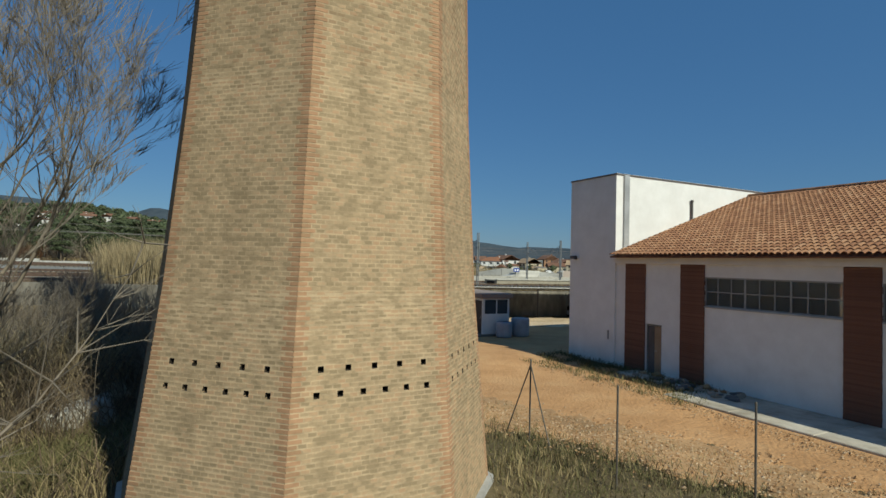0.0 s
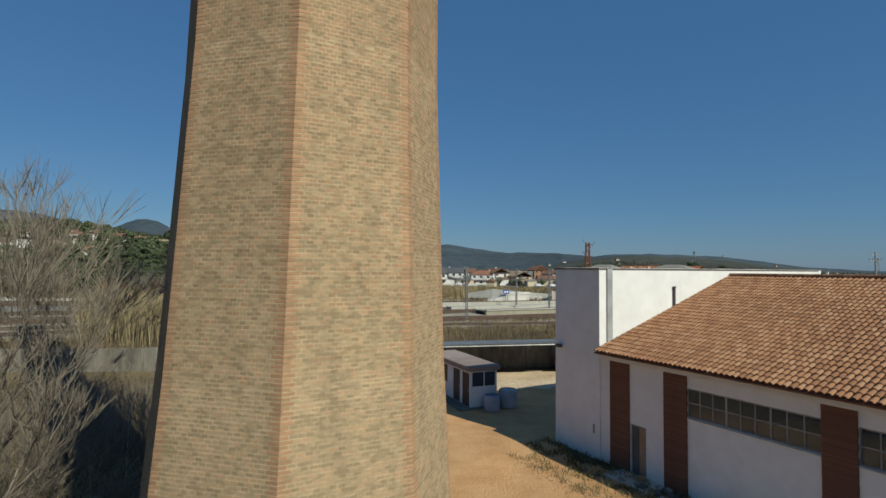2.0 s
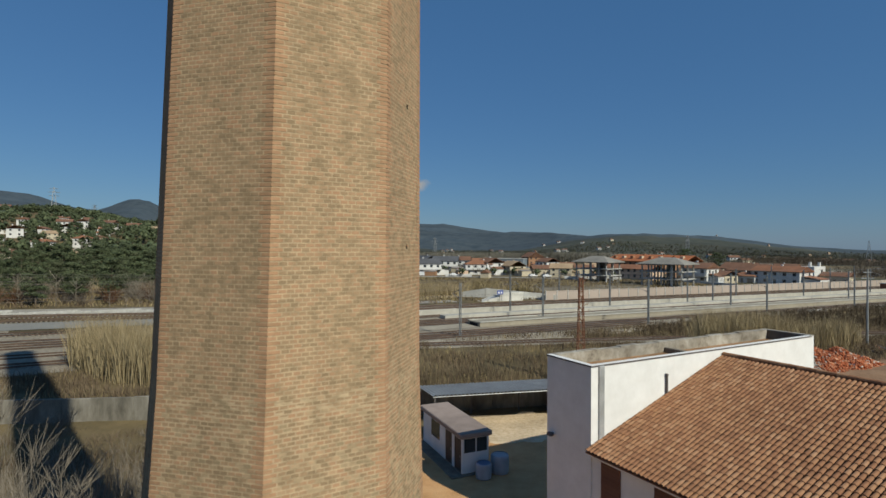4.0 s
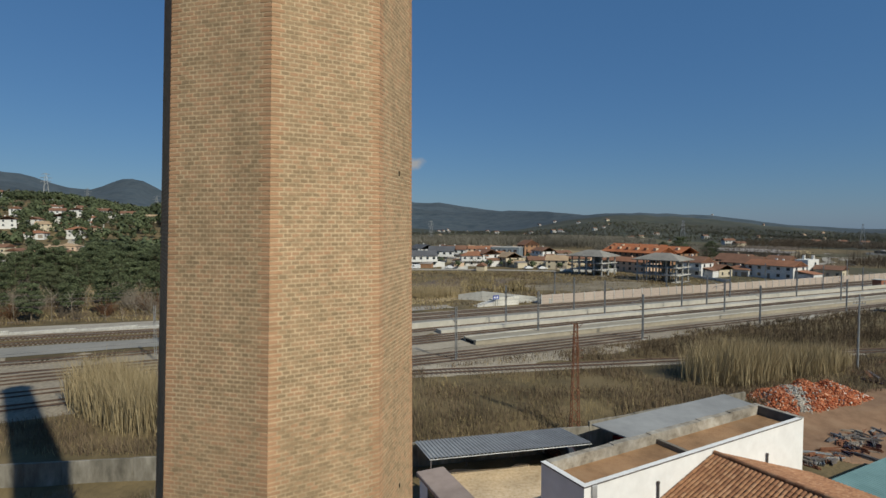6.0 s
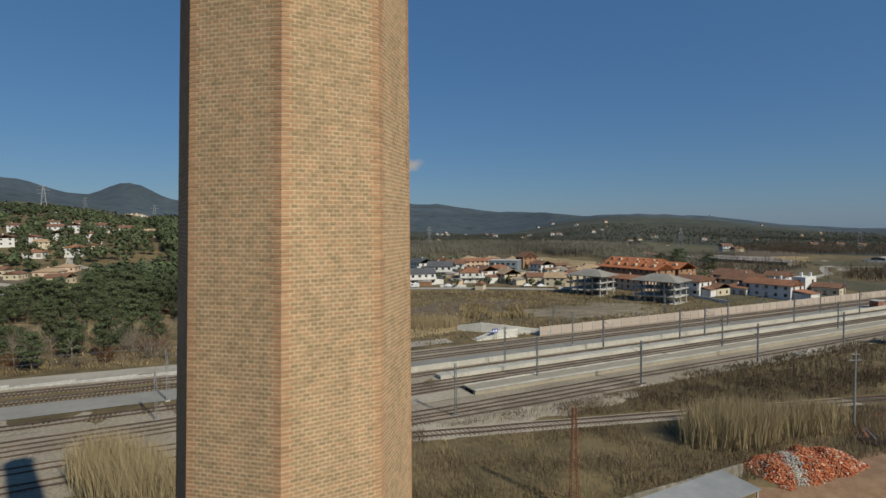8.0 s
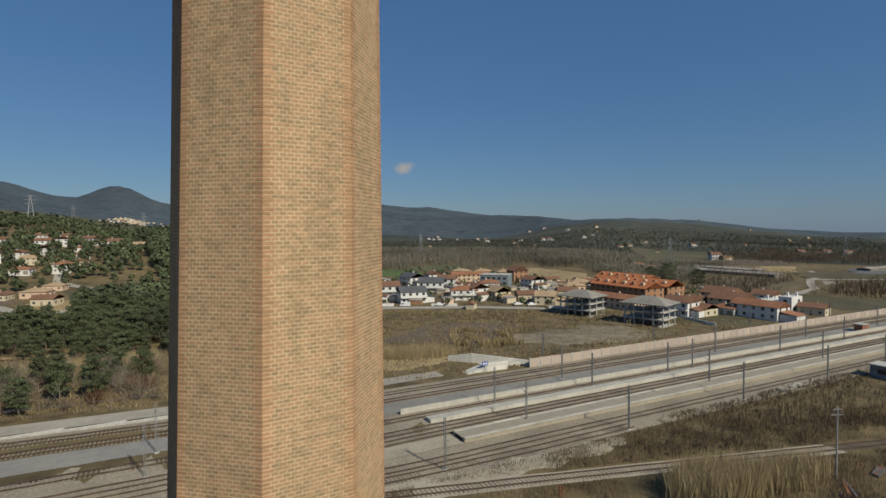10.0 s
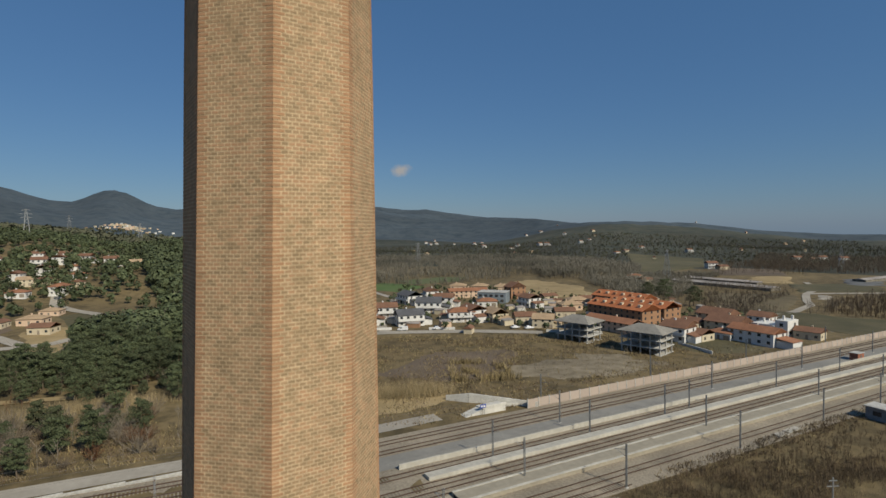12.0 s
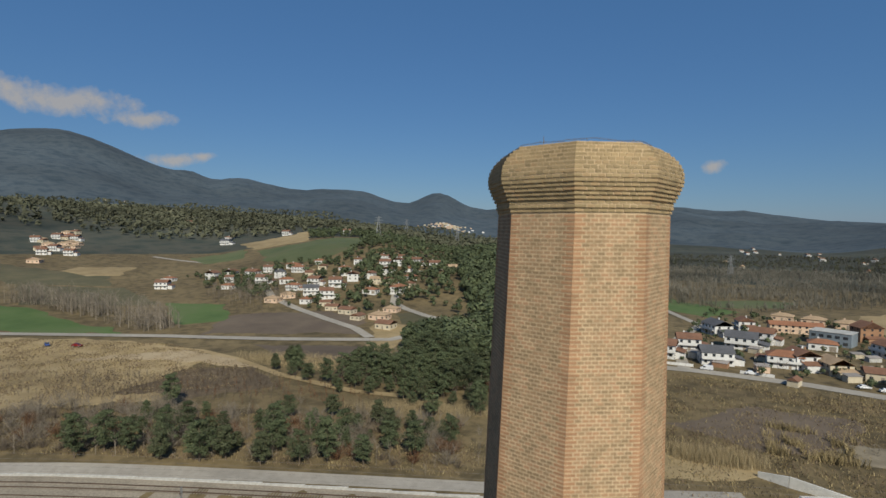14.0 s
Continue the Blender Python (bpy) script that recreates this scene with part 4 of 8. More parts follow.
# street-lamp like pole at the far corner of the yard
pl = thing("steel_pole", "tall slender grey steel pole at the yard's corner", "pole", Matrix.Translation((59.5, 71.6, 0.9)))
g = Geo()
g.tube((0, 0, -0.4), (0, 0, 10.5), 0.15, 0.10, 10)
part("shaft", g, M_STEEL, pl)
g = Geo()
g.box(-0.6, 0.6, -0.05, 0.05, 10.0, 10.12)
part("crossarm", g, M_STEEL, pl)
g = Geo()
g.box(-0.9, 0.9, -0.05, 0.05, 9.2, 9.32)
part("crossarm", g, M_STEEL, pl)
for xx in (-0.8, -0.4, 0.4, 0.8):
    g = Geo()
    g.tube((xx, 0, 9.32), (xx, 0, 9.6), 0.05, 0.03, 8)
    part("insulator", g, M_FLASH, pl)


# heaps
def heap(cx, cy, angle, lx, ly, h, mats, label, n, seed, base):
    r = random.Random(seed)
    m = turned(cx, cy, base, angle)
    core = Geo()
    for j in range(9):
        for i in range(17):
            x, y = (i / 8 - 1) * lx, (j / 4 - 1) * ly
            k = max(0, 1 - (x / lx) ** 2) ** 0.6 * max(0, 1 - (y / ly) ** 2) ** 0.8
            core.v.append((x, y, k * h * (0.8 + 0.25 * noise.noise(Vector((x / 2, y / 2, seed)))) - 0.1))
    core.f = [(j * 17 + i, j * 17 + i + 1, (j + 1) * 17 + i + 1, (j + 1) * 17 + i) for j in range(8) for i in range(16)]
    t = thing("rubble_heap", label, "heap", m)
    part("core", core, mats[0], t)
    gs = [Geo() for _ in mats]
    for _ in range(n):
        x, y = r.uniform(-1, 1) * lx, r.uniform(-1, 1) * ly
        k = max(0, 1 - (x / lx) ** 2) ** 0.6 * max(0, 1 - (y / ly) ** 2) ** 0.8
        if k < 0.04:
            continue
        zz = k * h * (0.8 + 0.25 * noise.noise(Vector((x / 2, y / 2, seed))))
        q = 1 if len(mats) > 1 and (abs(0.9 * x - 0.57 * y + 2.2) < r.uniform(0.3, 1.15) or r.random() < 0.07 + 0.2 * smooth(3, 8, x)) else 0
        s = r.uniform(0.08, 0.21)
        mm = Matrix.Translation((x, y, zz)) @ Euler((r.uniform(0, 6), r.uniform(0, 6), r.uniform(0, 6))).to_matrix().to_4x4()
        gs[q].box(-s, s, -s * 0.6, s * 0.6, -s * 0.35, s * 0.35, mm)
    for q, mt in zip(gs, mats):
        if q.v:
            tagged(part("rubble", q, mt, t), kind="stuff")


heap(43.9, 59.7, 15, 8.6, 4.4, 3.1, (M_REDBRICK, M_WHITERUBBLE), "long heap of broken red bricks with a streak of white rubble", 6000, 4, 0.0)
heap(34.6, 56.3, 25, 3.2, 1.6, 0.8, (M_REDBRICK,), "small spill of broken red bricks by the wall", 260, 9, 0.0)


def bundle(name, label, cat, x, y, angle, n, ln, w, h, mat, seed):
    r = random.Random(seed)
    t = thing(name, label, cat, turned(x, y, 0.02, angle))
    for i in range(n):
        g = Geo()
        layer = i // 5
        g.worn_box(-ln / 2 + r.uniform(-0.3, 0.3), ln / 2 + r.uniform(-0.3, 0.3), (i % 5) * w * 1.12 - w * 2.6, (i % 5) * w * 1.12 - w * 1.6, layer * h, layer * h + h * 0.95, 0.01, Matrix.Rotation(r.uniform(-0.3, 0.3), 4, "Z") @ Matrix.Rotation(r.uniform(-0.06, 0.06), 4, "Y"))
        part("beam", g, mat, t)


rs = random.Random(11)
for i in range(80):
    k, w = rs.random(), rs.random()
    x, y = 32.5 + 8.0 * k + 6.5 * w, 45.0 + 7.0 * k + 0.8 * w
    mat, lab = rs.choice(((M_RUST, "stack of rusty steel sections on the yard"), (M_TIMBER, "stack of weathered timbers on the yard"), (M_RUST, "stack of rusty steel sections on the yard"), (M_FLASH, "heap of dark metal scrap on the yard"), (M_CARDARK, "heap of dark painted scrap on the yard"), (M_STEEL, "bundle of grey metal scrap on the yard")))
    bundle("scrap_stack", lab, "scrap stack", x, y, rs.uniform(0, 180), rs.randint(5, 11), rs.uniform(0.5, 2.0), rs.uniform(0.04, 0.11), rs.uniform(0.05, 0.2), mat, i)
for i in range(12):
    k = i / 11
    x, y = 56 + 16 * k + rs.uniform(-2, 2), 66.5 + 12 * k + rs.uniform(-2, 2)
    mat, lab = rs.choice(((M_CARDARK, "stack of dark metal scrap by the reeds"), (M_FLASH, "stack of dark sheet metal by the reeds"), (M_RUST, "stack of rusty metal scrap by the reeds")))
    bundle("scrap_stack", lab, "scrap stack", x, y, rs.uniform(20, 60), rs.randint(8, 16), rs.uniform(2.5, 5), rs.uniform(0.3, 0.6), rs.uniform(0.3, 0.5), mat, 40 + i)
# teal shed roof beside the warehouse
ts = thing("teal_shed", "low shed with a teal sheet roof behind the warehouse", "shed", turned(35.90, 35.94, 0, 25.9))
g = Geo()
g.box(-7, 7, -3.2, 3.2, -0.2, 2.6)
part("wall", g, M_RENDER, ts)
g = corrugated(((-7.3, -3.5, 2.68), (7.3, -3.5, 2.68)), ((-7.3, 3.5, 3.2), (7.3, 3.5, 3.2)), None, 200, 0.03)
part("roof", g, M_TEAL, ts, "teal corrugated sheet")
# fallen slab and rubble near the chimney
g = Geo()
g.worn_box(-0.85, 0.85, -0.5, 0.5, -0.07, 0.07, 0.03)
t = tagged(part("concrete_slab", g, surface("tan_slab", [(0.26, 0.21, 0.13), (0.36, 0.30, 0.20)], 2, 0.95, 0.3)), "broken tan concrete slab tilted in the weeds", "slab")
t.matrix_world = Matrix.Translation((-10.4, 15.6, 0.42)) @ Euler((0.18, -0.12, 0.75)).to_matrix().to_4x4()
r = random.Random(2)
t = thing("rubble_pile", "scattered concrete lumps and rubbish by the warehouse wall", "rubble", MB)
for i in range(46):
    g = Geo()
    s = r.uniform(0.05, 0.22)
    g.worn_box(-s, s, -s * 0.7, s * 0.7, -s * 0.4, s * 0.4, s * 0.15, Matrix.Translation((r.gauss(4.3, 1.0), r.uniform(-1.4, -0.2), 0.06 + s * 0.2)) @ Euler((r.uniform(-0.5, 0.5), r.uniform(-0.5, 0.5), r.uniform(0, 6))).to_matrix().to_4x4())
    part("lump", g, r.choice((M_TIMBER, M_TIMBER, M_FLASH, M_STONE, M_CONCRETE)), t)
# chimney footing
g = Geo()
ring = [(CHIMNEY[0] + 3.22 * math.sin(radians(6.4 + 45 * k)), CHIMNEY[1] - 3.22 * math.cos(radians(6.4 + 45 * k))) for k in range(8)]
g.prism(ring, -0.3, 0.62)
tagged(part("chimney_footing", g, M_CONCRETE), "rough concrete footing round the chimney", "footing", kind="structure")
tagged(polygon("gravel_yard", M_GRAVEL, [(5.0, 38.2), (8.4, 38.9), (13.0, 44.5), (13.5, 46.0), (9, 46.4), (-1, 44.8), (2, 41.5)], 0.07, 0.9, 0.6), "pale straw-strewn gravel before the carport", "gravel")

# ---------------------------------------------------------------- railway
def strip(name, mat, a0, a1, s0, s1, lift, n=60, label="", bend=None):
    xs = [a0 + (a1 - a0) * i / n for i in range(n + 1)]
    ob = sheet(name, mat, xs, [0, 0.5, 1], lift, lambda a, k: rail_xy(a, (s0 + (s1 - s0) * k) + (bend(a) if bend else 0)))
    return tagged(ob, label, name.replace("_", " "))


A0, A1 = -190, 420
strip("ballast_bed", M_BALLAST, A0, A1, 67.0, 110.5, 0.05, 120, "grey ballast of a broad railway bed")
M_GREYBED = surface("grey_cess", [(0.20, 0.19, 0.17), (0.25, 0.238, 0.21)], 0.6, 0.9, 0.2, big=0.12)
strip("service_strip", M_GREYBED, A0, A1, 95.0, 100.8, 0.09, 120, "grey level strip between the tracks")
M_PALEBED = surface("pale_ballast", [(0.30, 0.255, 0.19), (0.39, 0.34, 0.265)], 1.8, 0.95, 0.5, 9, big=0.15)
strip("pale_ballast_strip", M_PALEBED, -190, 44, 76.4, 80.6, 0.09, 100, "pale ballast between the sidings")


def track(name, s_of, a0, a1, label, sleeper_mat=M_SLEEPER):
    t = thing(name, label, "railway track", group="railway tracks")
    for side in (-0.835, 0.835):
        g = Geo()
        n = int((a1 - a0) / 4)
        prev = None
        for i in range(n + 1):
            a = a0 + (a1 - a0) * i / n
            x, y = rail_xy(a, s_of(a) + side)
            z = height(x, y) + 0.16
            ring = []
            for ds, dz in ((-0.05, 0), (-0.05, 0.17), (0.05, 0.17), (0.05, 0)):
                px, py = rail_xy(a, s_of(a) + side + ds)
                g.v.append((px, py, z + dz))
            if i:
                k = 4 * i
                g.f += [(k - 4 + j, k + j, k + j + 1, k - 3 + j) for j in range(3)]
        part("rail", g, M_RAIL, t)
    g = Geo()
    n = int((a1 - a0) / 0.62)
    for i in range(n):
        a = a0 + i * 0.62
        x, y = rail_xy(a, s_of(a))
        if abs(x) > 190:
            continue
        z = height(x, y)
        g.box(-0.13, 0.13, -1.3, 1.3, 0.0, 0.085, turned(x, y, z, 24.5))
    tagged(part("sleeper_bedding", g, sleeper_mat, t), kind="stuff")


M_OLDSLEEPER = surface("old_sleeper", [(0.15, 0.12, 0.09), (0.22, 0.185, 0.145)], 3, 0.9, 0.3, pieces=0.5)
for name, f, a0, a1, lab in (("railway_track", lambda a: 107.0, A0, A1, "main line track of brown rails on concrete sleepers"),
                             ("railway_track", lambda a: 102.5, A0, A1, "main line track of brown rails on concrete sleepers"),
                             ("railway_track", lambda a: 91.2, A0, A1, "station track beside a low concrete wall"),
                             ("railway_track", lambda a: 85.2, A0, A1, "station track between two platforms"),
                             ("railway_track", lambda a: 81.9, A0, A1, "station track along the paved platform"),
                             ("railway_track", lambda a: 76.4 - 4.2 * smooth(-15, 38, a), A0, A1, "station track on the near side of the platform")):
    track(name, f, a0, a1, lab)
track("siding_track", lambda a: 71.4 - 2.6 * smooth(-10, 55, a), A0, 74, "disused siding with dark bare sleepers", M_OLDSLEEPER)


def siding(a):
    x, y = rail_xy(a, 60)
    return 65.3 - 0.285 * (a - 28)


track("siding_track", siding, 22, 118, "disused siding with dark bare sleepers in weeds", M_OLDSLEEPER)
sheet("ballast_bed", M_PALEBED, [26 + i * 3 for i in range(24)], [0, 0.5, 1], 0.06, lambda a, k: rail_xy(a, siding(a) - 1.9 + 3.8 * k))
tagged(polygon("gravel_patch", M_PALEBED, [rail_xy(24, 64), rail_xy(24, 69.5), rail_xy(60, 69), rail_xy(74, 66), rail_xy(62, 62), rail_xy(40, 61)], 0.045, 2, 2.5), "pale gravel between the sidings", "gravel")


def long_box(name, mat, a0, a1, s0, s1, z0, z1, lab, cat, step=6.0, gap=0.02):
    t = thing(name, lab, cat)
    n = max(1, int((a1 - a0) / step))
    for i in range(n):
        b0, b1 = a0 + (a1 - a0) * i / n, a0 + (a1 - a0) * (i + 1) / n
        x, y = rail_xy((b0 + b1) / 2, (s0 + s1) / 2)
        z = height(x, y)
        g = Geo()
        g.worn_box(-(b1 - b0) / 2 + gap / 2, (b1 - b0) / 2 - gap / 2, -(s1 - s0) / 2, (s1 - s0) / 2, z0, z1 + 0.012 * math.sin(i * 2.7), 0.03)
        ob = part("panel", g, mat, t)
        ob.matrix_world = turned(x, y, z, 24.52)
    return t


long_box("platform_wall", M_PALECON, 40, 400, 93.9, 94.3, -0.3, 1.05, "long low white-washed concrete wall beside the tracks", "wall", 9)
long_box("narrow_platform", M_PALECON, 43, 400, 87.0, 89.2, -0.3, 0.75, "narrow pale concrete platform between tracks", "platform", 12)
pf = long_box("station_platform", M_PLATFORM, 44, 400, 76.3, 80.3, -0.3, 0.86, "long paved island platform, grey with pale edges", "platform", 12, 0.004)
for s0, s1 in ((76.15, 76.75), (79.85, 80.4)):
    xs = [44 + 8 * i for i in range(45)]
    g = Geo()
    for i in range(44):
        x, y = rail_xy((xs[i] + xs[i + 1]) / 2, (s0 + s1) / 2)
        g.worn_box(-4 + 0.01, 4 - 0.01, -(s1 - s0) / 2, (s1 - s0) / 2, 0.80, 0.93, 0.02, turned(x, y, height(x, y), 24.52))
    part("edge_paving", g, M_PALECON, pf, "pale coping slabs")
# thin black plate on the solid platform end, painted shade of a recess
g = Geo()
x, y = rail_xy(43.6, 78.3)
g.box(0.37, 0.45, -1.3, 1.3, -0.2, 0.60, turned(x, y, height(x, y), 24.52))
part("end_recess_shade", g, M_RECESSSHADE, pf, "black plate standing for the shade in the platform end")
long_box("trackside_kerb", M_CONCRETE, -190, 40, 110.3, 110.6, -0.2, 0.6, "low stained concrete kerb wall beside the main line", "kerb", 9)

# noise barrier: posts and panels
nb = thing("noise_barrier", "long noise barrier of pinkish concrete panels between posts", "noise barrier")
pm, qm = Geo(), Geo()
pm.worn_box(-1.62, 1.62, -0.06, 0.06, -0.3, 2.3, 0.02)
qm.worn_box(-0.13, 0.13, -0.16, 0.16, -0.3, 2.45, 0.02)
pm, qm = pm.mesh("panel", M_BARRIER), qm.mesh("post", M_CONCRETE)
for i in range(88):
    a = 83 + i * 3.5
    for me, da, nm in ((pm, 1.75, "panel"), (qm, 0, "post")):
        x, y = rail_xy(a + da, 110.6)
        ob = part(nm, me, None, nb)
        ob.matrix_world = turned(x, y, height(x, y), 24.52)

# catenary masts
mast = thing("catenary_mast", "grey steel catenary mast with cantilever arm", "mast", group="catenary masts")
g = Geo()
for sx in (-0.13, 0.13):
    g.box(sx - 0.03, sx + 0.03, -0.10, 0.10, -0.3, 7.9)
for i in range(15):
    s = 1 if i % 2 else -1
    g.tube((-0.13 * s, 0, 0.3 + i * 0.5), (0.13 * s, 0, 0.8 + i * 0.5), 0.02, n=4, caps=False)
part("post", g, M_STEEL, mast)
g = Geo()
g.tube((0, 0, 6.9), (0, 2.6, 6.2), 0.035, n=6)
g.tube((0, 0, 5.6), (0, 2.6, 6.2), 0.035, n=6)
g.tube((0, 2.6, 6.2), (0, 3.1, 5.7), 0.025, n=6)
part("cantilever", g, M_STEEL, mast)
g = Geo()
for yy, zz in ((0.3, 6.82), (0.3, 5.68)):
    g.tube((0, yy, zz), (0, yy + 0.3, zz + (-0.07 if zz > 6 else 0.06)), 0.07, n=8)
part("insulator", g, surface("brown_insulator", [(0.10, 0.05, 0.035), (0.14, 0.07, 0.05)], 4, 0.3, 0), mast)
g = Geo()
g.worn_box(-0.35, 0.35, -0.35, 0.35, -0.4, 0.12, 0.04)
part("base", g, M_CONCRETE, mast)
spots = [(58.6, 89.6, 180), (58.6, 79.0, 0), (72.5, 67.8, 0), (84.5, 89.7, 180), (108.7, 89.6, 180), (117.6, 89.6, 180), (109.8, 79.2, 0), (106.5, 68.9, 0), (156.0, 79.2, 0), (139.0, 69.4, 0), (190.6, 79.2, 0), (166, 69.4, 0),
         (83.4, 98.6, 0), (88.5, 112.2, 180), (139.0, 98.6, 0), (129.7, 112.2, 180), (154.6, 89.6, 180), (184.1, 98.6, 0), (188.2, 89.6, 180), (229.2, 98.6, 0), (176, 112.2, 180), (225, 112.2, 180), (238, 79.2, 0), (240, 69.4, 0), (36.6, 69.2, 0),
         (-2.6, 86.9, 180), (-1.2, 95.0, 180), (-52, 95.0, 180), (-54, 69.2, 0), (-100, 95.0, 180), (285, 89.6, 180), (280, 98.6, 0)]
first = True
for a, s, turn in spots:
    x, y = rail_xy(a, s)
    m = turned(x, y, height(x, y), 24.5 + turn)
    if first:
        mast.matrix_world = m
        first = False
    else:
        copy_thing(mast, m)
for s, zz in ((107, 5.75), (107, 6.9), (102.5, 5.75), (102.5, 6.9), (91.2, 5.75), (85.2, 5.75), (81.9, 5.75), (72.2, 5.75)):
    g = Geo()
    for i in range(25):
        x, y = rail_xy(-190 + i * 20, s)
        z = height(x, y) + zz
        g.v += [(x, y, z + 0.014), (x + 0.006, y - 0.012, z - 0.007), (x - 0.006, y + 0.012, z - 0.007)]
        if i:
            k = 3 * i
            g.f += [(k - 3 + j, k - 3 + (j + 1) % 3, k + (j + 1) % 3, k + j) for j in range(3)]
    tagged(part("overhead_wire", g, M_FLASH), "thin dark overhead wire above a track", "wire", "overhead wires")
# red signal hut by the line
rh = thing("signal_hut", "small brick-red equipment hut beside the tracks", "hut", turned(*rail_xy(212, 95.8), 0.1, 24.5))
g = Geo()
g.worn_box(-2, 2, -1.3, 1.3, -0.2, 2.6, 0.03)
part("wall", g, surface("brick_red_render", [(0.26, 0.10, 0.06), (0.32, 0.13, 0.08)], 2, 0.9, 0.1), rh)
g = Geo()
g.worn_box(-2.2, 2.2, -1.5, 1.5, 2.61, 2.8, 0.03)
part("roof", g, M_CONCRETE, rh)
g = Geo()
g.worn_box(-0.45, 0.45, -1.36, -1.3, 0, 2.05, 0.01)
part("door", g, M_FLASH, rh)
M_WING = surface("whitish_concrete", [(0.50, 0.475, 0.42), (0.62, 0.595, 0.53)], 0.8, 0.9, 0.2, 20, big=0.15, big_scale=0.15)
# concrete underpass wings
for (x0, y0), (x1, y1), h0, h1 in (((9.2, 143.8), (15.0, 141.2), 1.3, 2.4), ((15.1, 141.2), (32.5, 136.0), 2.5, 1.2), ((23.5, 137.2), (31.5, 137.6), 0.9, 0.6)):
    ln = math.hypot(x1 - x0, y1 - y0)
    g = Geo()
    zb = height(x0, y0)
    g.add([(0, -0.2, -1), (ln, -0.2, -1), (ln, 0.2, -1), (0, 0.2, -1), (0, -0.2, h0), (ln, -0.2, h1), (ln, 0.2, h1), (0, 0.2, h0)], [(3, 2, 1, 0), (4, 5, 6, 7), (0, 1, 5, 4), (1, 2, 6, 5), (2, 3, 7, 6), (3, 0, 4, 7)])
    ob = tagged(part("wing_wall", g, M_WING), "sloping pale concrete wing wall of an underpass", "wall", "underpass wing walls")
    ob.matrix_world = turned(x0, y0, zb, math.degrees(math.atan2(y1 - y0, x1 - x0)))
# roads beside and beyond the line
strip("gravel_road", M_ROAD, -260, 60, 112.6, 117.6, 0.10, 90, "pale gravel service road along the railway", bend=lambda a: 0.02 * a)
tagged(polygon("sand_patch", M_STUBBLE, [(-25, 128), (0, 135), (12, 146), (6, 156), (-10, 150), (-30, 140)], 0.08, 4, 1.5), "bare sandy ground", "sand")
ab = thing("culvert_abutment", "squat pale concrete abutment of an underpass with a parapet", "abutment", turned(20.0, 134.4, height(20.0, 134.4), 24.5))
g = Geo()
g.worn_box(-3.4, 3.4, -1.6, 1.6, -0.8, 1.5, 0.05)
part("body", g, M_WING, ab)
g = Geo()
g.worn_box(-3.5, 3.5, -1.7, -1.35, 1.501, 2.1, 0.04)
part("parapet", g, M_WING, ab)
g = Geo()
g.add([(-8.2, -1.4, -0.6), (-3.41, -1.4, -0.6), (-3.41, 1.4, -0.6), (-8.2, 1.4, -0.6), (-8.2, -1.4, 0.1), (-3.41, -1.4, 1.2), (-3.41, 1.4, 1.2), (-8.2, 1.4, 0.1)], [(3, 2, 1, 0), (4, 5, 6, 7), (0, 1, 5, 4), (1, 2, 6, 5), (2, 3, 7, 6), (3, 0, 4, 7)])
part("ramp", g, M_WING, ab, "sloping concrete apron")
sg = thing("blue_sign", "small blue rectangular sign on posts by the underpass", "sign", turned(17.6, 131.4, height(17.6, 131.4), 24.5))
g = Geo()
g.worn_box(-0.85, 0.85, -0.04, 0.04, 1.7, 2.7, 0.02)
part("plate", g, surface("blue_sign_paint", [(0.05, 0.08, 0.30), (0.07, 0.11, 0.36)], 1, 0.4, 0), sg)
for xx in (-0.5, 0.5):
    g = Geo()
    g.tube((xx, 0.06, -0.3), (xx, 0.06, 2.6), 0.04, n=8)
    part("post", g, M_STEEL, sg)
    g = Geo()
    g.box(xx * 0.7 - 0.2, xx * 0.7 + 0.2, -0.052, -0.041, 1.95, 2.4)
    part("lettering_bar", g, M_RENDER, sg, "white bar")
M_BAREEARTH = surface("bare_earth", [(0.13, 0.105, 0.068), (0.20, 0.165, 0.112), (0.25, 0.21, 0.15)], 0.25, 0.95, 0.4, 4, big=0.25)
tagged(polygon("bare_ground", M_BAREEARTH, [(40, 174), (62, 186), (82, 182), (90, 176), (70, 166), (52, 160)], 0.09, 3, 3.5), "bare trampled pale ground on waste land", "bare ground")
tagged(polygon("bare_ground", M_PLOUGH, [(-12, 170), (8, 200), (40, 204), (34, 172), (10, 160)], 0.12, 4, 3.5), "dark bare earth on waste land", "bare ground")


# trackside hut and slabs at the foot of the bank
def trackside_hut(a, s):
    x, y = rail_xy(a, s)
    t = thing("trackside_hut", "low grey-rendered hut with a flat concrete roof among weeds", "hut", turned(x, y, height(x, y), 24.52))
    for x0, x1, y0, y1, z0, z1 in ((-2.2, -2.0, -4.5, 1.2, -0.4, 3.0), (-2.2, -2.0, 1.2, 3.0, -0.4, 1.1), (-2.2, -2.0, 1.2, 3.0, 2.2, 3.0), (-2.2, -2.0, 3.0, 4.5, -0.4, 3.0), (2.0, 2.2, -4.5, 4.5, -0.4, 3.0), (-2.0, 2.0, -4.5, -4.3, -0.4, 3.0), (-2.0, 2.0, 4.3, 4.5, -0.4, 3.0)):
        g = Geo()
        g.box(x0, x1, y0, y1, z0, z1)
        part("wall", g, M_HUTWALL, t)
    g = Geo()
    g.worn_box(-2.5, 2.5, -4.8, 4.8, 3.004, 3.22, 0.03)
    part("roof", g, M_CONCRETE, t, "flat concrete roof slab")
    g = Geo()
    g.box(-2.12, -2.07, 1.2, 3.0, 1.1, 2.2)
    part("window", g, M_GLASS, t, "dark window opening")


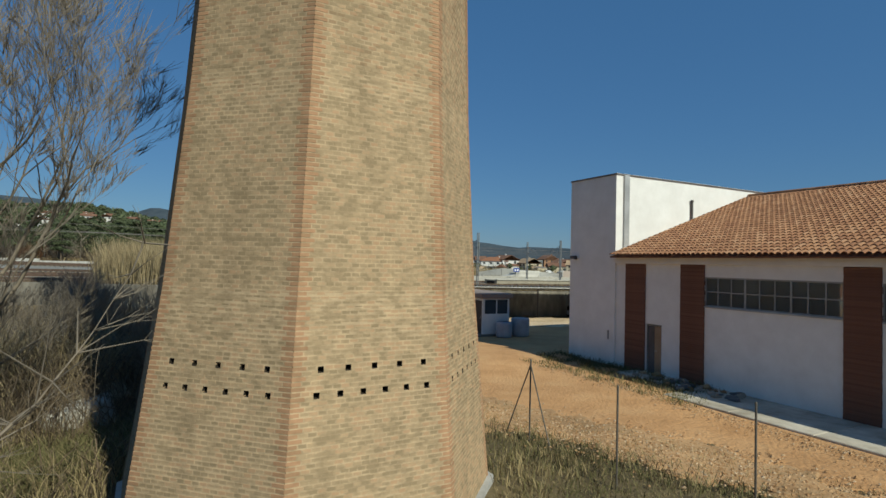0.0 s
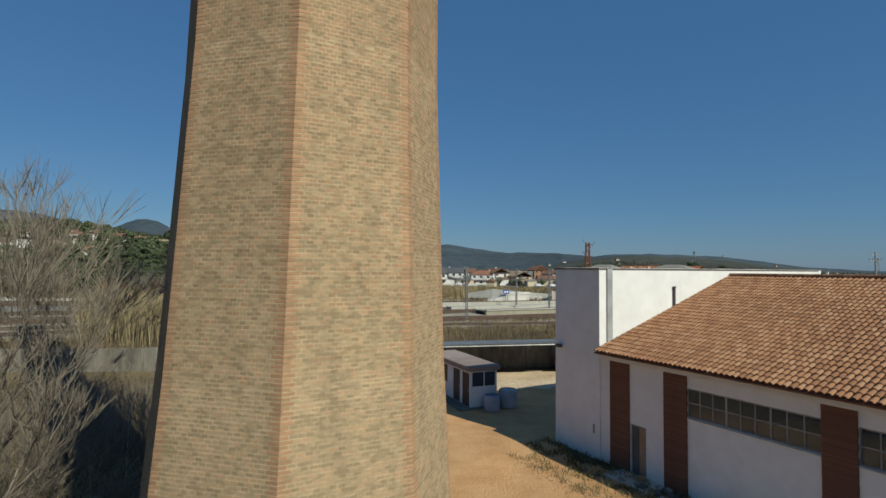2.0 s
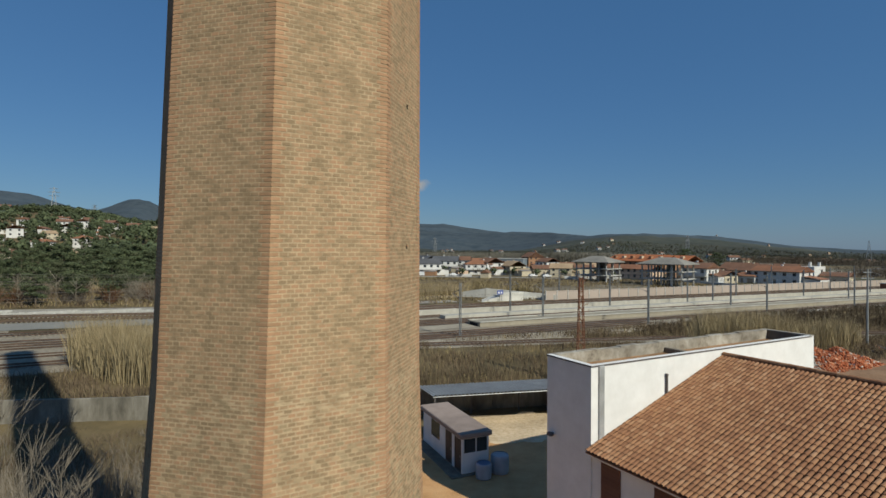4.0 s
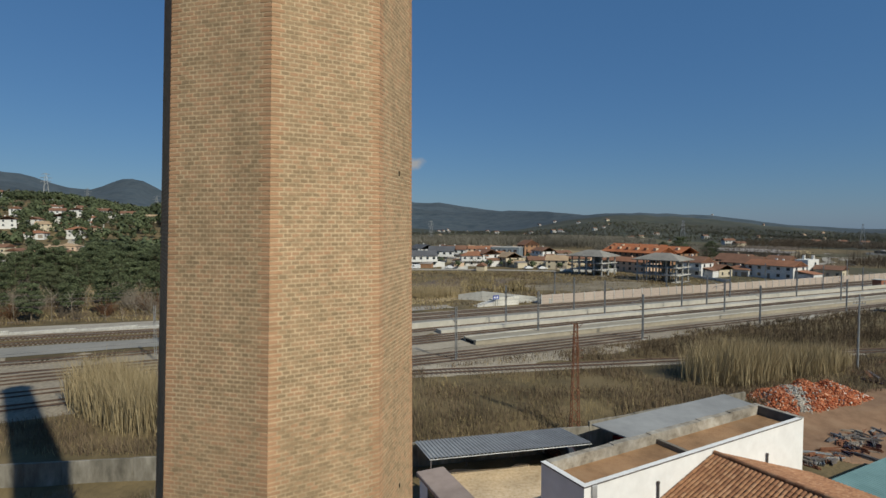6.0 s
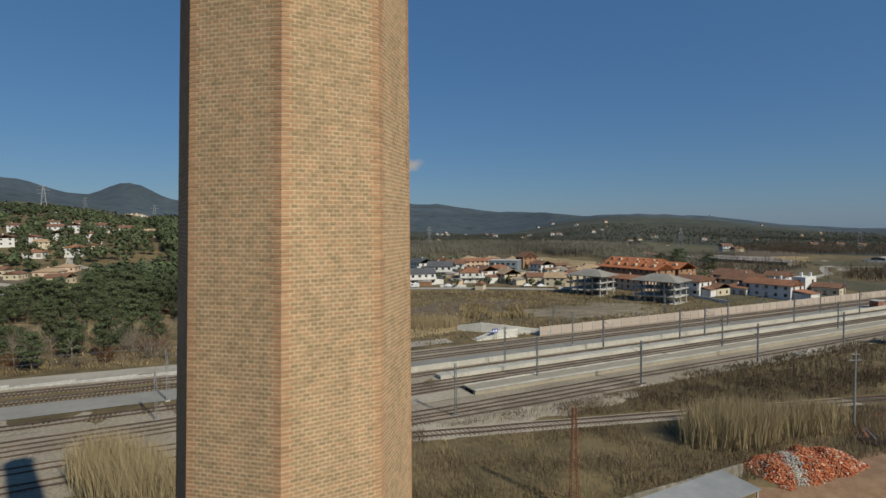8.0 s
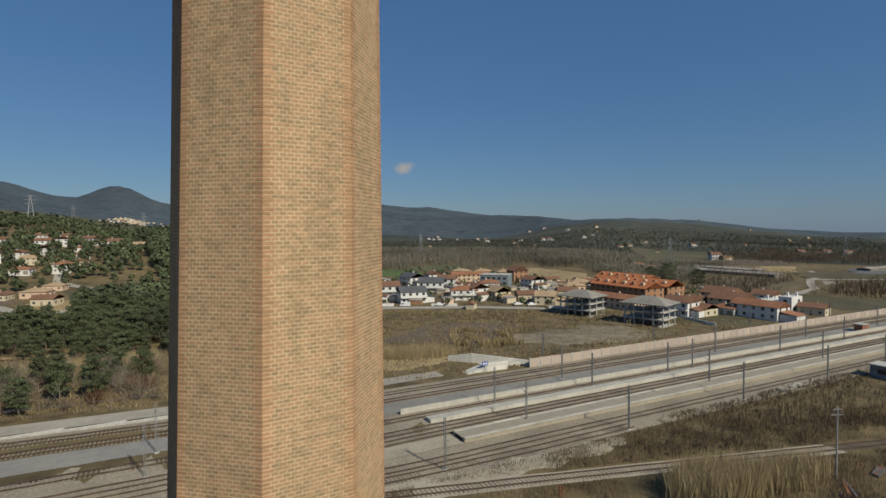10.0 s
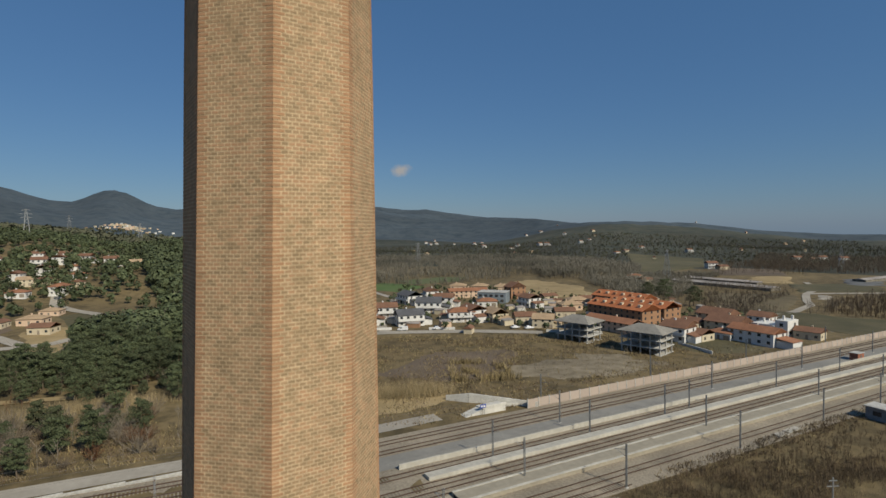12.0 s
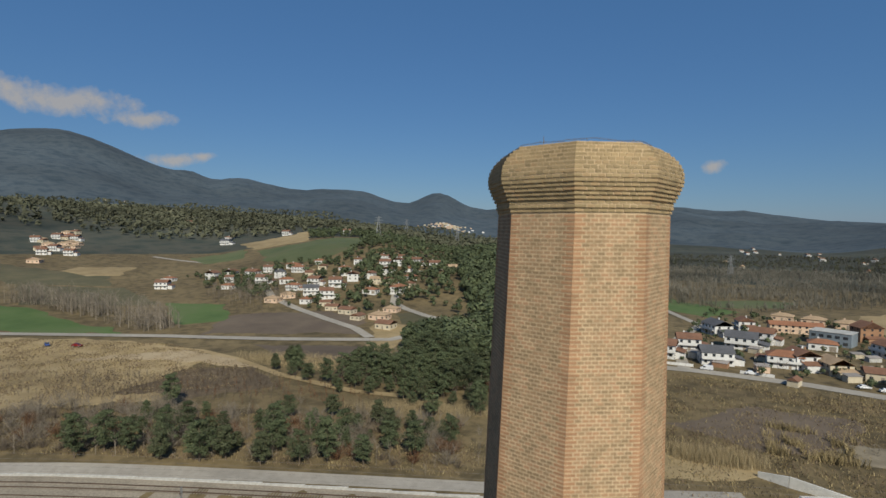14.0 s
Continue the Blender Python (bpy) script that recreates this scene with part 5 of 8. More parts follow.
M_HUTWALL = surface("grey_hut_render", [(0.17, 0.17, 0.17), (0.25, 0.25, 0.245)], 0.8, 0.9, 0.2, 30, big=0.25, big_scale=0.3)
trackside_hut(151.6, 61.0)
for a, s, ln, rot in ((121, 69.0, 3.2, 20), (126, 69.4, 5.0, 27), (147, 60.5 - 4.5, 2.2, 50)):
    x, y = rail_xy(a, s)
    t = thing("concrete_slab", "broken pale concrete slab lying in weeds", "slab", turned(x, y, height(x, y), rot))
    g = Geo()
    g.worn_box(-ln / 2, ln / 2, -0.9, 0.8, -0.1, 0.3, 0.05)
    part("slab", g, M_PALECON, t)

# ---------------------------------------------------------------- plants
M_BARK = surface("bark", [(0.10, 0.075, 0.05), (0.18, 0.14, 0.10)], 4, 0.95, 0.5, stretch=(1, 1, 0.3))
M_PALEBARK = surface("pale_bark", [(0.15, 0.122, 0.088), (0.23, 0.19, 0.14), (0.10, 0.078, 0.055)], 3, 0.95, 0.4, stretch=(1, 1, 0.3))
M_PINE = surface("pine_needles", [(0.044, 0.058, 0.027), (0.068, 0.084, 0.039), (0.100, 0.114, 0.055)], 0.8, 0.8, 0, pieces=0.5, big=0.35, big_scale=0.06, world=True)
M_PINE2 = surface("dusty_pine_needles", [(0.045, 0.055, 0.026), (0.068, 0.078, 0.037), (0.10, 0.105, 0.055)], 0.8, 0.8, 0, pieces=0.5, big=0.2)
M_FARWOOD = surface("far_olive_wood", [(0.066, 0.071, 0.043), (0.088, 0.090, 0.055), (0.118, 0.110, 0.070)], 0.05, 0.9, 0, pieces=0.28, big=0.35, big_scale=0.008, world=True)
M_FARBROWN = surface("far_leafless_wood", [(0.056, 0.053, 0.041), (0.074, 0.068, 0.051), (0.096, 0.086, 0.064)], 0.05, 0.9, 0, pieces=0.28, big=0.35, big_scale=0.008, world=True)
M_BRAMBLE = surface("dark_bramble", [(0.062, 0.047, 0.030), (0.100, 0.073, 0.045), (0.15, 0.108, 0.065)], 0.3, 0.95, 0, pieces=0.5, big=0.3, big_scale=0.08)
M_BRAMBLE_FAR = surface("brown_thicket_twigs", [(0.075, 0.055, 0.036), (0.115, 0.083, 0.053)], 0.6, 0.95, 0, pieces=0.6, big=0.2)
M_RUSSET = surface("russet_leaves", [(0.11, 0.055, 0.028), (0.17, 0.085, 0.042)], 0.8, 0.9, 0, pieces=0.5)
M_TWIG = surface("grey_brown_twigs", [(0.10, 0.08, 0.058), (0.17, 0.135, 0.098)], 0.6, 0.95, 0, pieces=0.6, big=0.2)
M_POPLAR = surface("grey_poplar_twigs", [(0.168, 0.152, 0.114), (0.248, 0.226, 0.177)], 0.05, 0.95, 0, pieces=0.5, big=0.35, big_scale=0.012, world=True)
M_PALETWIG = surface("pale_twigs", [(0.165, 0.138, 0.105), (0.25, 0.212, 0.165)], 0.6, 0.95, 0, pieces=0.6, big=0.2)
M_REED = surface("dry_reed", [(0.22, 0.168, 0.088), (0.32, 0.248, 0.137), (0.42, 0.34, 0.20)], 0.7, 0.9, 0, pieces=0.8, big=0.15)
M_STRAW = surface("straw_grass", [(0.15, 0.115, 0.055), (0.26, 0.20, 0.10), (0.38, 0.30, 0.155)], 0.5, 0.95, 0, pieces=0.8, big=0.3, big_scale=0.25)
M_GRASS = surface("winter_grass", [(0.085, 0.085, 0.032), (0.13, 0.12, 0.048), (0.21, 0.175, 0.08)], 0.5, 0.95, 0, pieces=0.8, big=0.3, big_scale=0.3)
M_SCRUB = surface("brown_scrub", [(0.088, 0.062, 0.040), (0.140, 0.100, 0.063), (0.205, 0.152, 0.093)], 0.25, 0.95, 0, pieces=0.7, big=0.3, big_scale=0.08)


def blade(g, r, x, y, z, h, w, lean):
    a, b = r.uniform(0, math.tau), r.uniform(0, math.tau)
    dx, dy = math.cos(a) * w, math.sin(a) * w
    lx, ly = math.cos(b) * lean * h, math.sin(b) * lean * h
    k = len(g.v)
    g.v += [(x - dx, y - dy, z), (x + dx, y + dy, z), (x + dx * 0.7 + lx * 0.35, y + dy * 0.7 + ly * 0.35, z + h * 0.6), (x - dx * 0.7 + lx * 0.35, y - dy * 0.7 + ly * 0.35, z + h * 0.6), (x + lx, y + ly, z + h)]
    g.f += [(k, k + 1, k + 2, k + 3), (k + 3, k + 2, k + 4)]


def stand(name, label, mat, n, region, h0, h1, w, lean, seed, cat="grass", clump=None):
    """A patch of blades where region(x, y) lets them grow; region gives its box and a test."""
    r = random.Random(seed)
    (x0, x1, y0, y1), test = region
    g = Geo()
    made = tries = 0
    while made < n and tries < n * 8:
        tries += 1
        x, y = r.uniform(x0, x1), r.uniform(y0, y1)
        k = test(x, y)
        if k <= 0 or r.random() > k:
            continue
        if clump and noise.noise(Vector((x / clump, y / clump, seed))) < r.uniform(-0.35, 0.25):
            continue
        blade(g, r, x, y, height(x, y) - 0.05, r.uniform(h0, h1), w * r.uniform(0.6, 1.4), lean * r.uniform(0.3, 1.3))
        made += 1
    return tagged(part(name, g, mat), label, cat, kind="stuff")


def oval(cx, cy, rx, ry, angle=0):
    c, s = math.cos(radians(angle)), math.sin(radians(angle))
    m = max(rx, ry)

    def test(x, y):
        u, v = (x - cx) * c + (y - cy) * s, -(x - cx) * s + (y - cy) * c
        d = (u / rx) ** 2 + (v / ry) ** 2
        return max(0.0, min(1.0, 1.6 * (1 - d)))
    return (cx - m, cx + m, cy - m, cy + m), test


def reeds(cx, cy, rx, ry, angle, n, h0, h1, seed, label):
    region = oval(cx, cy, rx, ry, angle)
    stand("reed_bed", label, M_REED, n, region, h0, h1, 0.026 if seed != 25 else 0.012, 0.30 if seed != 25 else 0.85, seed, "reeds")


reeds(-31.5, 57.5, 11.5, 4.2, -38, 5200, 3.2, 5.6, 21, "tall dry yellow reeds on the railway bank")
reeds(40.0, 68.2, 8.0, 4.6, 18, 5200, 3.0, 5.6, 22, "tall dry yellow reeds behind the shelter")
reeds(51.0, 71.2, 10.0, 3.6, 20, 3600, 2.2, 4.0, 23, "dry yellow reeds thinning out along the bank")
reeds(0, 149, 13, 5, 5, 3600, 1.8, 4.2, 24, "dry reeds on waste ground beyond the railway")
reeds(-14.0, 15.5, 6.5, 3.2, 35, 2000, 1.0, 3.4, 25, "tangled straw-coloured reeds and canes beside the chimney")


def bank(x, y):
    s = E_OUT.x * x + E_OUT.y * y
    lo = 46.0 if x < -3 else 49.5 + 0.27 * max(0, x - 12)
    if y < lo + 0.6 or s > 66.5 or (x > 0 and abs(s - 65.3 + 0.285 * (E_ALONG.x * x + E_ALONG.y * y - 28)) < 2.3):
        return 0
    return 1


stand("bank_scrub", "brown dead scrub and grass covering the railway bank", M_SCRUB, 62000, ((-70, 105, 44, 100), bank), 0.35, 1.0, 0.024, 0.45, 31, clump=7)
stand("bank_grass", "straw-coloured dry grass on the railway bank", M_STRAW, 12000, ((-70, 105, 44, 100), bank), 0.35, 1.0, 0.02, 0.45, 32, clump=4)


def near_wild(x, y):
    if math.hypot(x - CHIMNEY[0], y - CHIMNEY[1]) < 3.2 or y > 43:
        return 0
    if x < -3.5:
        return 1.0 if x > -34 else 0.4
    # grass between the chimney and the track
    return 1.0 if y < 16.0 - 0.82 * max(0, x) and x < 13 else 0


stand("rough_grass", "rough olive winter grass round the chimney", M_GRASS, 32000, ((-16, 9, -3, 17), near_wild), 0.08, 0.30, 0.010, 0.7, 33, clump=1.6)
stand("dry_grass", "straw-coloured dry grass round the chimney", M_STRAW, 46000, ((-22, 9, -3, 26), near_wild), 0.10, 0.38, 0.010, 0.5, 34, clump=2.2)
stand("dead_weeds", "brown dead weeds and brambles by the chimney", M_SCRUB, 26000, ((-34, -4, 8, 42), near_wild), 0.2, 0.8, 0.014, 1.0, 35, clump=2.5)
stand("track_grass", "short green grass at the edge of the dirt track", M_GRASS, 9000, ((0, 13, 2, 22), lambda x, y: 0.8 if -2.6 < (y - (16.6 - 0.93 * max(0, x - 0.5))) < -0.1 else 0), 0.06, 0.2, 0.010, 0.9, 44, clump=0.8)
stand("track_weeds", "thin weeds along the edge of the dirt track", M_STRAW, 9000, ((0, 13, 2, 22), lambda x, y: 0.8 if -0.6 < (y - (16.9 - 0.93 * max(0, x - 0.5))) < 1.4 else 0), 0.06, 0.22, 0.010, 0.8, 36, clump=0.9)


def wall_weeds(x, y):
    u, v = 0.4552 * (x - 7.27) - 0.8904 * (y - 24.55), 0.8904 * (x - 7.27) + 0.4552 * (y - 24.55)
    return 0.9 if -3.4 < u < 5.5 and -1.9 < v < -0.02 else 0.45 if -2.5 < u < 6.5 and -3.4 < v <= -1.9 else 0


stand("wall_weeds", "straggling green weeds at the foot of the warehouse wall", M_GRASS, 8200, ((2, 13, 17, 29), wall_weeds), 0.06, 0.35, 0.012, 0.7, 37, clump=0.7)


# bare tree: limbs that fork again and again
def bare_tree(seed, h, spread, depth, mat, twig_mat, name, label, m, stems=1, twigs=7, lean=(0, 0), base_r=0.16, group="", side_p=0.5):
    r = random.Random(seed)
    t = thing(name, label, "tree", m, group)
    wood, fine = Geo(), Geo()

    def grow(p, d, ln, rad, k):
        steps = 3
        for i in range(steps):
            q = p + d * (ln / steps)
            r2 = rad * (1 - 0.24 * (i + 1) / steps)
            (wood if rad > 0.016 else fine).tube(p, q, rad * (1 - 0.24 * i / steps), r2, 6 if rad > 0.03 else 4 if rad > 0.012 else 3, False)
            p = q
            d = (d + Vector((r.uniform(-0.25, 0.25), r.uniform(-0.25, 0.25), r.uniform(-0.04, 0.14)))).normalized()
            if k < depth and k > 0 and r.random() < side_p:
                side = (d + Vector((r.uniform(-1, 1), r.uniform(-1, 1), r.uniform(-0.1, 0.6))) * spread).normalized()
                grow(p, side, ln * r.uniform(0.45, 0.65), r2 * 0.55, k + 1)
        if k < depth:
            for _ in range(2 if r.random() < 0.6 else 3):
                side = (d + Vector((r.uniform(-1, 1), r.uniform(-1, 1), r.uniform(-0.15, 0.5))) * spread).normalized()
                grow(p, side, ln * r.uniform(0.62, 0.85), r2 * r.uniform(0.60, 0.78), k + 1)
        else:
            for _ in range(twigs):
                e = p + (d + Vector((r.uniform(-1, 1), r.uniform(-1, 1), r.uniform(-0.2, 0.7))) * 0.6).normalized() * ln * r.uniform(0.5, 1.0)
                fine.tube(p - d * r.uniform(0, ln * 0.6), e, 0.0055, 0.0025, 3, False)

    for i in range(stems):
        a = math.tau * i / max(1, stems) + r.uniform(-0.4, 0.4)
        sp = 0.0 if stems == 1 else 0.35
        d = Vector((math.cos(a) * sp + lean[0], math.sin(a) * sp + lean[1], 1)).normalized()
        grow(Vector((math.cos(a) * sp * 0.5, math.sin(a) * sp * 0.5, -0.3)), d, h * 0.27, base_r * r.uniform(0.7, 1.0), 0)
    part("trunk", wood, mat, t, smooth=True)
    tagged(part("twig_mass", fine, twig_mat, t, "fine bare twigs"), kind="stuff")
    return t


bare_tree(41, 11.4, 0.46, 6, M_PALEBARK, M_PALETWIG, "bare_tree", "leafless spreading tree with pale twigs beside the chimney", Matrix.Translation((-10.6, 9.6, 0.3)), 5, 3, (0.20, 0.02), 0.10, side_p=0.24)
bare_tree(42, 6.2, 0.7, 4, M_PALEBARK, M_PALETWIG, "bare_tree", "leafless tree with pale twigs in brambles", Matrix.Translation((-12.5, 13.5, 0.2)), 3, 5, (0.1, 0.0), 0.06)
bare_tree(43, 3.2, 0.8, 4, M_PALEBARK, M_PALETWIG, "bare_shrub", "low leafless shrub with arching pale branches", Matrix.Translation((-9.0, 15.6, 0.1)), 5, 4, (0.3, 0.1), 0.05)
for i, (x, y, h) in enumerate(((-12.5, 18.5, 4.5), (-16, 24, 5.0), (-20, 30, 4.5), (-14.5, 27.5, 3.6), (-24, 35, 5), (-19, 20, 5), (-26, 27, 5.5), (-11, 21.5, 3.2), (-17.5, 37, 4), (-9.5, 17.2, 2.6))):
    bare_tree(50 + i, h, 0.75, 3, M_PALEBARK, M_TWIG if y < 22 else M_PALETWIG, "bare_shrub", "leafless grey thicket of thin upright branches", Matrix.Translation((x, y, height(x, y))), 6, 5, (0.0, 0.0), 0.035, "thicket shrubs")


def leaning_sapling():
    """A thin pale stem that rises from the brambles and arches towards the chimney."""
    r = random.Random(77)
    t = thing("leaning_sapling", "pale leafless sapling arching over the brambles towards the chimney", "tree", Matrix.Translation((-6.9, 5.3, height(-6.9, 5.3))))
    stem, twigs = Geo(), Geo()
    n = 16
    for i in range(n + 1):
        k = i / n
        b = Vector((2.25 * k, 2.35 * k, 3.0 * k ** 0.55 * (1 - 0.25 * k) + 2.3 * k ** 3)) + Vector((r.uniform(-1, 1), r.uniform(-1, 1), r.uniform(-1, 1))) * 0.035
        for j in range(6):
            w, c = j * math.tau / 6, 0.05 * (1 - 0.85 * k)
            stem.v.append(tuple(b + Vector((0.7 * math.cos(w), -0.7 * math.cos(w), math.sin(w))) * c))
        if i:
            m = 6 * (i - 1)
            stem.f += [(m + j, m + (j + 1) % 6, m + 6 + (j + 1) % 6, m + 6 + j) for j in range(6)]
        if i > 3:
            for _ in range(3):
                d = Vector((r.uniform(-0.5, 1), r.uniform(-0.6, 0.8), r.uniform(-0.25, 0.9))).normalized()
                c = b + d * r.uniform(0.25, 0.8)
                twigs.tube(b, c, 0.012, 0.005, 4, False)
                for _ in range(3):
                    e = c + (d + Vector((r.uniform(-1, 1), r.uniform(-1, 1), r.uniform(-0.6, 1))) * 0.7).normalized() * r.uniform(0.15, 0.5)
                    twigs.tube(c, e, 0.005, 0.002, 3, False)
    part("stem", stem, M_PALEBARK, t, smooth=True)
    tagged(part("twig_mass", twigs, M_PALETWIG, t, "fine bare twigs"), kind="stuff")


leaning_sapling()
ch = thing("concrete_fragment", "broken pale concrete block half sunk in weeds", "rubble", turned(-9.9, 14.4, height(-9.9, 14.4), 28))
q = Geo()
q.worn_box(-0.75, 0.75, -0.5, 0.5, -0.3, 0.55, 0.07, Matrix.Rotation(radians(-14), 4, "Y"))
part("block", q, M_PALECON, ch)
stand("bank_grass", "olive rough grass at the chimney's foot", M_GRASS, 5000, oval(-8.2, 11.2, 3.2, 2.0, 40), 0.15, 0.5, 0.012, 0.9, 78)


# pines
def leaf_cloud(g, r, c, rad, n, size, flat=0.75):
    for _ in range(n):
        d = Vector((r.gauss(0, 1), r.gauss(0, 1), r.gauss(0, 1) * flat)).normalized() * rad * r.uniform(0.55, 1.05)
        d.z *= flat
        p = c + d
        out = (d.normalized() + Vector((r.uniform(-1, 1), r.uniform(-1, 1), r.uniform(-0.5, 1.1))) * 0.55).normalized()
        u = out.cross(Vector((r.uniform(-1, 1), r.uniform(-1, 1), r.uniform(-1, 1)))).normalized()
        w = out.cross(u)
        s = size * r.uniform(0.6, 1.3)
        k = len(g.v)
        g.v += [tuple(p - u * s * 0.6 - w * s * 0.34), tuple(p + w * s * 0.5 - u * s * 0.1), tuple(p + u * s * 0.9)]
        g.f.append((k, k + 1, k + 2))


def pine(seed, h, crown, mat, label):
    r = random.Random(seed)
    t = thing("pine_tree", label, "tree", Matrix.Translation((0, 0, 0)), "pines beyond the railway")
    g = Geo()
    p = Vector((0, 0, -0.3))
    rad = h * 0.017 + 0.04
    tips = []
    for i in range(6):
        q = p + Vector((r.uniform(-0.12, 0.12), r.uniform(-0.12, 0.12), h / 6.3))
        g.tube(p, q, rad * (1 - i / 7), rad * (1 - (i + 1) / 7), 6, False)
        p = q
        if i > 0:
            turn = r.uniform(0, math.tau)
            for j in range(5):
                a = turn + j * math.tau / 5 + r.uniform(-0.4, 0.4)
                ln = crown * (0, 0.72, 1.0, 0.98, 0.82, 0.5)[i] * r.uniform(0.65, 1.08)
                e = p + Vector((math.cos(a) * ln, math.sin(a) * ln, r.uniform(-0.3, 0.8)))
                g.tube(p, e, rad * 0.3, rad * 0.12, 4, False)
                tips.append((e, ln * 0.42))
                tips.append((p.lerp(e, 0.55) + Vector((0, 0, 0.25)), ln * 0.5))
    tips.append((p + Vector((0, 0, 0.2)), crown * 0.35))
    part("trunk", g, M_BARK, t)
    c = Geo()
    for e, s in tips:
        leaf_cloud(c, r, e, max(0.8, s), 95, 0.28, 0.8)
    part("crown", c, mat, t, "crown of needle tufts")
    return t


pines = [pine(61, 10.0, 3.3, M_PINE, "dark green pine with an uneven crown"), pine(62, 11.5, 3.7, M_PINE, "dark green pine with a broad crown"), pine(63, 8.0, 2.8, M_PINE2, "dusty olive-green young pine"), pine(64, 10.5, 3.0, M_PINE, "deep green pine with a thin crown")]


def bush(seed, mat, h, label, name="bare_bush"):
    r = random.Random(seed)
    t = thing(name, label, "bush", None, "bushes beyond the railway")
    g = Geo()
    for _ in range(80):
        a, b = r.uniform(0, math.tau), r.uniform(0.05, 1.1)
        e = Vector((math.cos(a) * math.sin(b), math.sin(a) * math.sin(b), math.cos(b))) * h * r.uniform(0.5, 1.05)
        s = e * r.uniform(0.0, 0.5)
        g.tube(s, e, 0.03, 0.008, 3, False)
        for _ in range(2):
            q = e + Vector((r.uniform(-0.5, 0.5), r.uniform(-0.5, 0.5), r.uniform(-0.1, 0.6))) * h * 0.2
            g.tube(s.lerp(e, r.uniform(0.5, 0.9)), q, 0.018, 0.006, 3, False)
    part("branch_mass", g, mat, t)
    return t


bushes = [bush(71, M_TWIG, 3.4, "bare brown bush on rough ground"), bush(72, M_PALETWIG, 4.6, "bare grey thicket of thin saplings"), bush(73, M_RUSSET, 3.6, "russet bush with withered brown leaves")]


def inside(poly, x, y):
    c = False
    n = len(poly)
    for i in range(n):
        (x0, y0), (x1, y1) = poly[i], poly[(i + 1) % n]
        if (y0 > y) != (y1 > y) and x < (x1 - x0) * (y - y0) / (y1 - y0) + x0:
            c = not c
    return c


rp = random.Random(81)
placed = []


ESTATE_LAWN = [(-121, 140), (-123, 172), (-108, 170), (-107, 178), (-121, 203), (-125, 216), (-122, 240), (-113, 250), (-118, 275), (-150, 275), (-180, 262), (-200, 240), (-150, 165)]


def scatter(kinds, poly, n, gap, s0=0.8, s1=1.2):
    x0, x1 = min(p[0] for p in poly), max(p[0] for p in poly)
    y0, y1 = min(p[1] for p in poly), max(p[1] for p in poly)
    made = tries = 0
    while made < n and tries < n * 40:
        tries += 1
        x, y = rp.uniform(x0, x1), rp.uniform(y0, y1)
        if not inside(poly, x, y) or inside(ESTATE_LAWN, x, y) or any((x - a) ** 2 + (y - b) ** 2 < gap * gap for a, b in placed):
            continue
        placed.append((x, y))
        s = rp.uniform(s0, s1)
        src = rp.choice(kinds)
        m = turned(x, y, height(x, y), rp.uniform(0, 360)) @ Matrix.Diagonal((s, s, s * rp.uniform(0.9, 1.1), 1))
        if not src.get("used"):
            src["used"] = 1
            src.matrix_world = m
        else:
            copy_thing(src, m)
        made += 1


FRONT_BIG = [(-131, 70), (-128, 75), (-105, 83), (-101, 87), (-110, 90), (-92, 89), (-80, 98)]
FRONT_MID = [(-122, 77), (-113, 79), (-121, 92), (-98, 100), (-85, 94), (-85, 111), (-72, 101), (-71, 111), (-83, 123), (-64, 111), (-73, 136), (-60, 122), (-98, 122), (-143, 103), (-118, 84), (-94, 96), (-76, 118), (-62, 146)]
FRONT_SMALL = [(-125, 101), (-107, 114), (-100, 143), (-83, 142), (-129, 148), (-135, 145), (-109, 139), (-89, 105), (-68, 126), (-115, 98)]


def rail_poly(*pts):
    return [rail_xy(a, s) for a, s in pts]




def grow_at(spots, s0, s1):
    """Pines at known spots along the gravel road."""
    for x, y in spots:
        placed.append((x, y))
        s = rp.uniform(s0, s1)
        src = rp.choice(pines)
        m = turned(x, y, height(x, y), rp.uniform(0, 360)) @ Matrix.Diagonal((s, s, s * rp.uniform(0.9, 1.1), 1))
        if src.get("used"):
            copy_thing(src, m)
        else:
            src["used"] = 1
            src.matrix_world = m


grow_at(FRONT_BIG, 0.85, 1.1)
grow_at(FRONT_MID, 0.75, 0.95)
grow_at(FRONT_SMALL, 0.45, 0.65)
scatter([pines[2], pines[3]], rail_poly((-112, 122), (-12, 123), (0, 132), (-20, 150), (-100, 142)), 16, 4.2, 0.35, 0.6)
scatter([bushes[0], bushes[1], bushes[0], bushes[1], bushes[0], bushes[2]], rail_poly((-150, 120), (0, 121), (0, 150), (-120, 150)), 190, 2.2)
FOREST = [(-118, 152), (-78, 160), (-42, 168), (-15, 188), (-22, 240), (-60, 290), (-110, 298), (-142, 262), (-128, 215), (-142, 184)]
scatter(pines, [p for p in FOREST if p[1] < 212] + [(-30, 205), (-128, 205)], 222, 4.3, 0.85, 1.15)
scatter(pines, [(-152, 150), (-118, 140), (-78, 146), (-35, 156), (-30, 170), (-78, 160), (-118, 153), (-142, 186), (-160, 196)], 30, 5.0, 0.5, 0.9)
scatter([bushes[2]], FOREST, 6, 3.0, 1.2, 1.8)
for src in pines + bushes:
    if "used" in src:
        del src["used"]


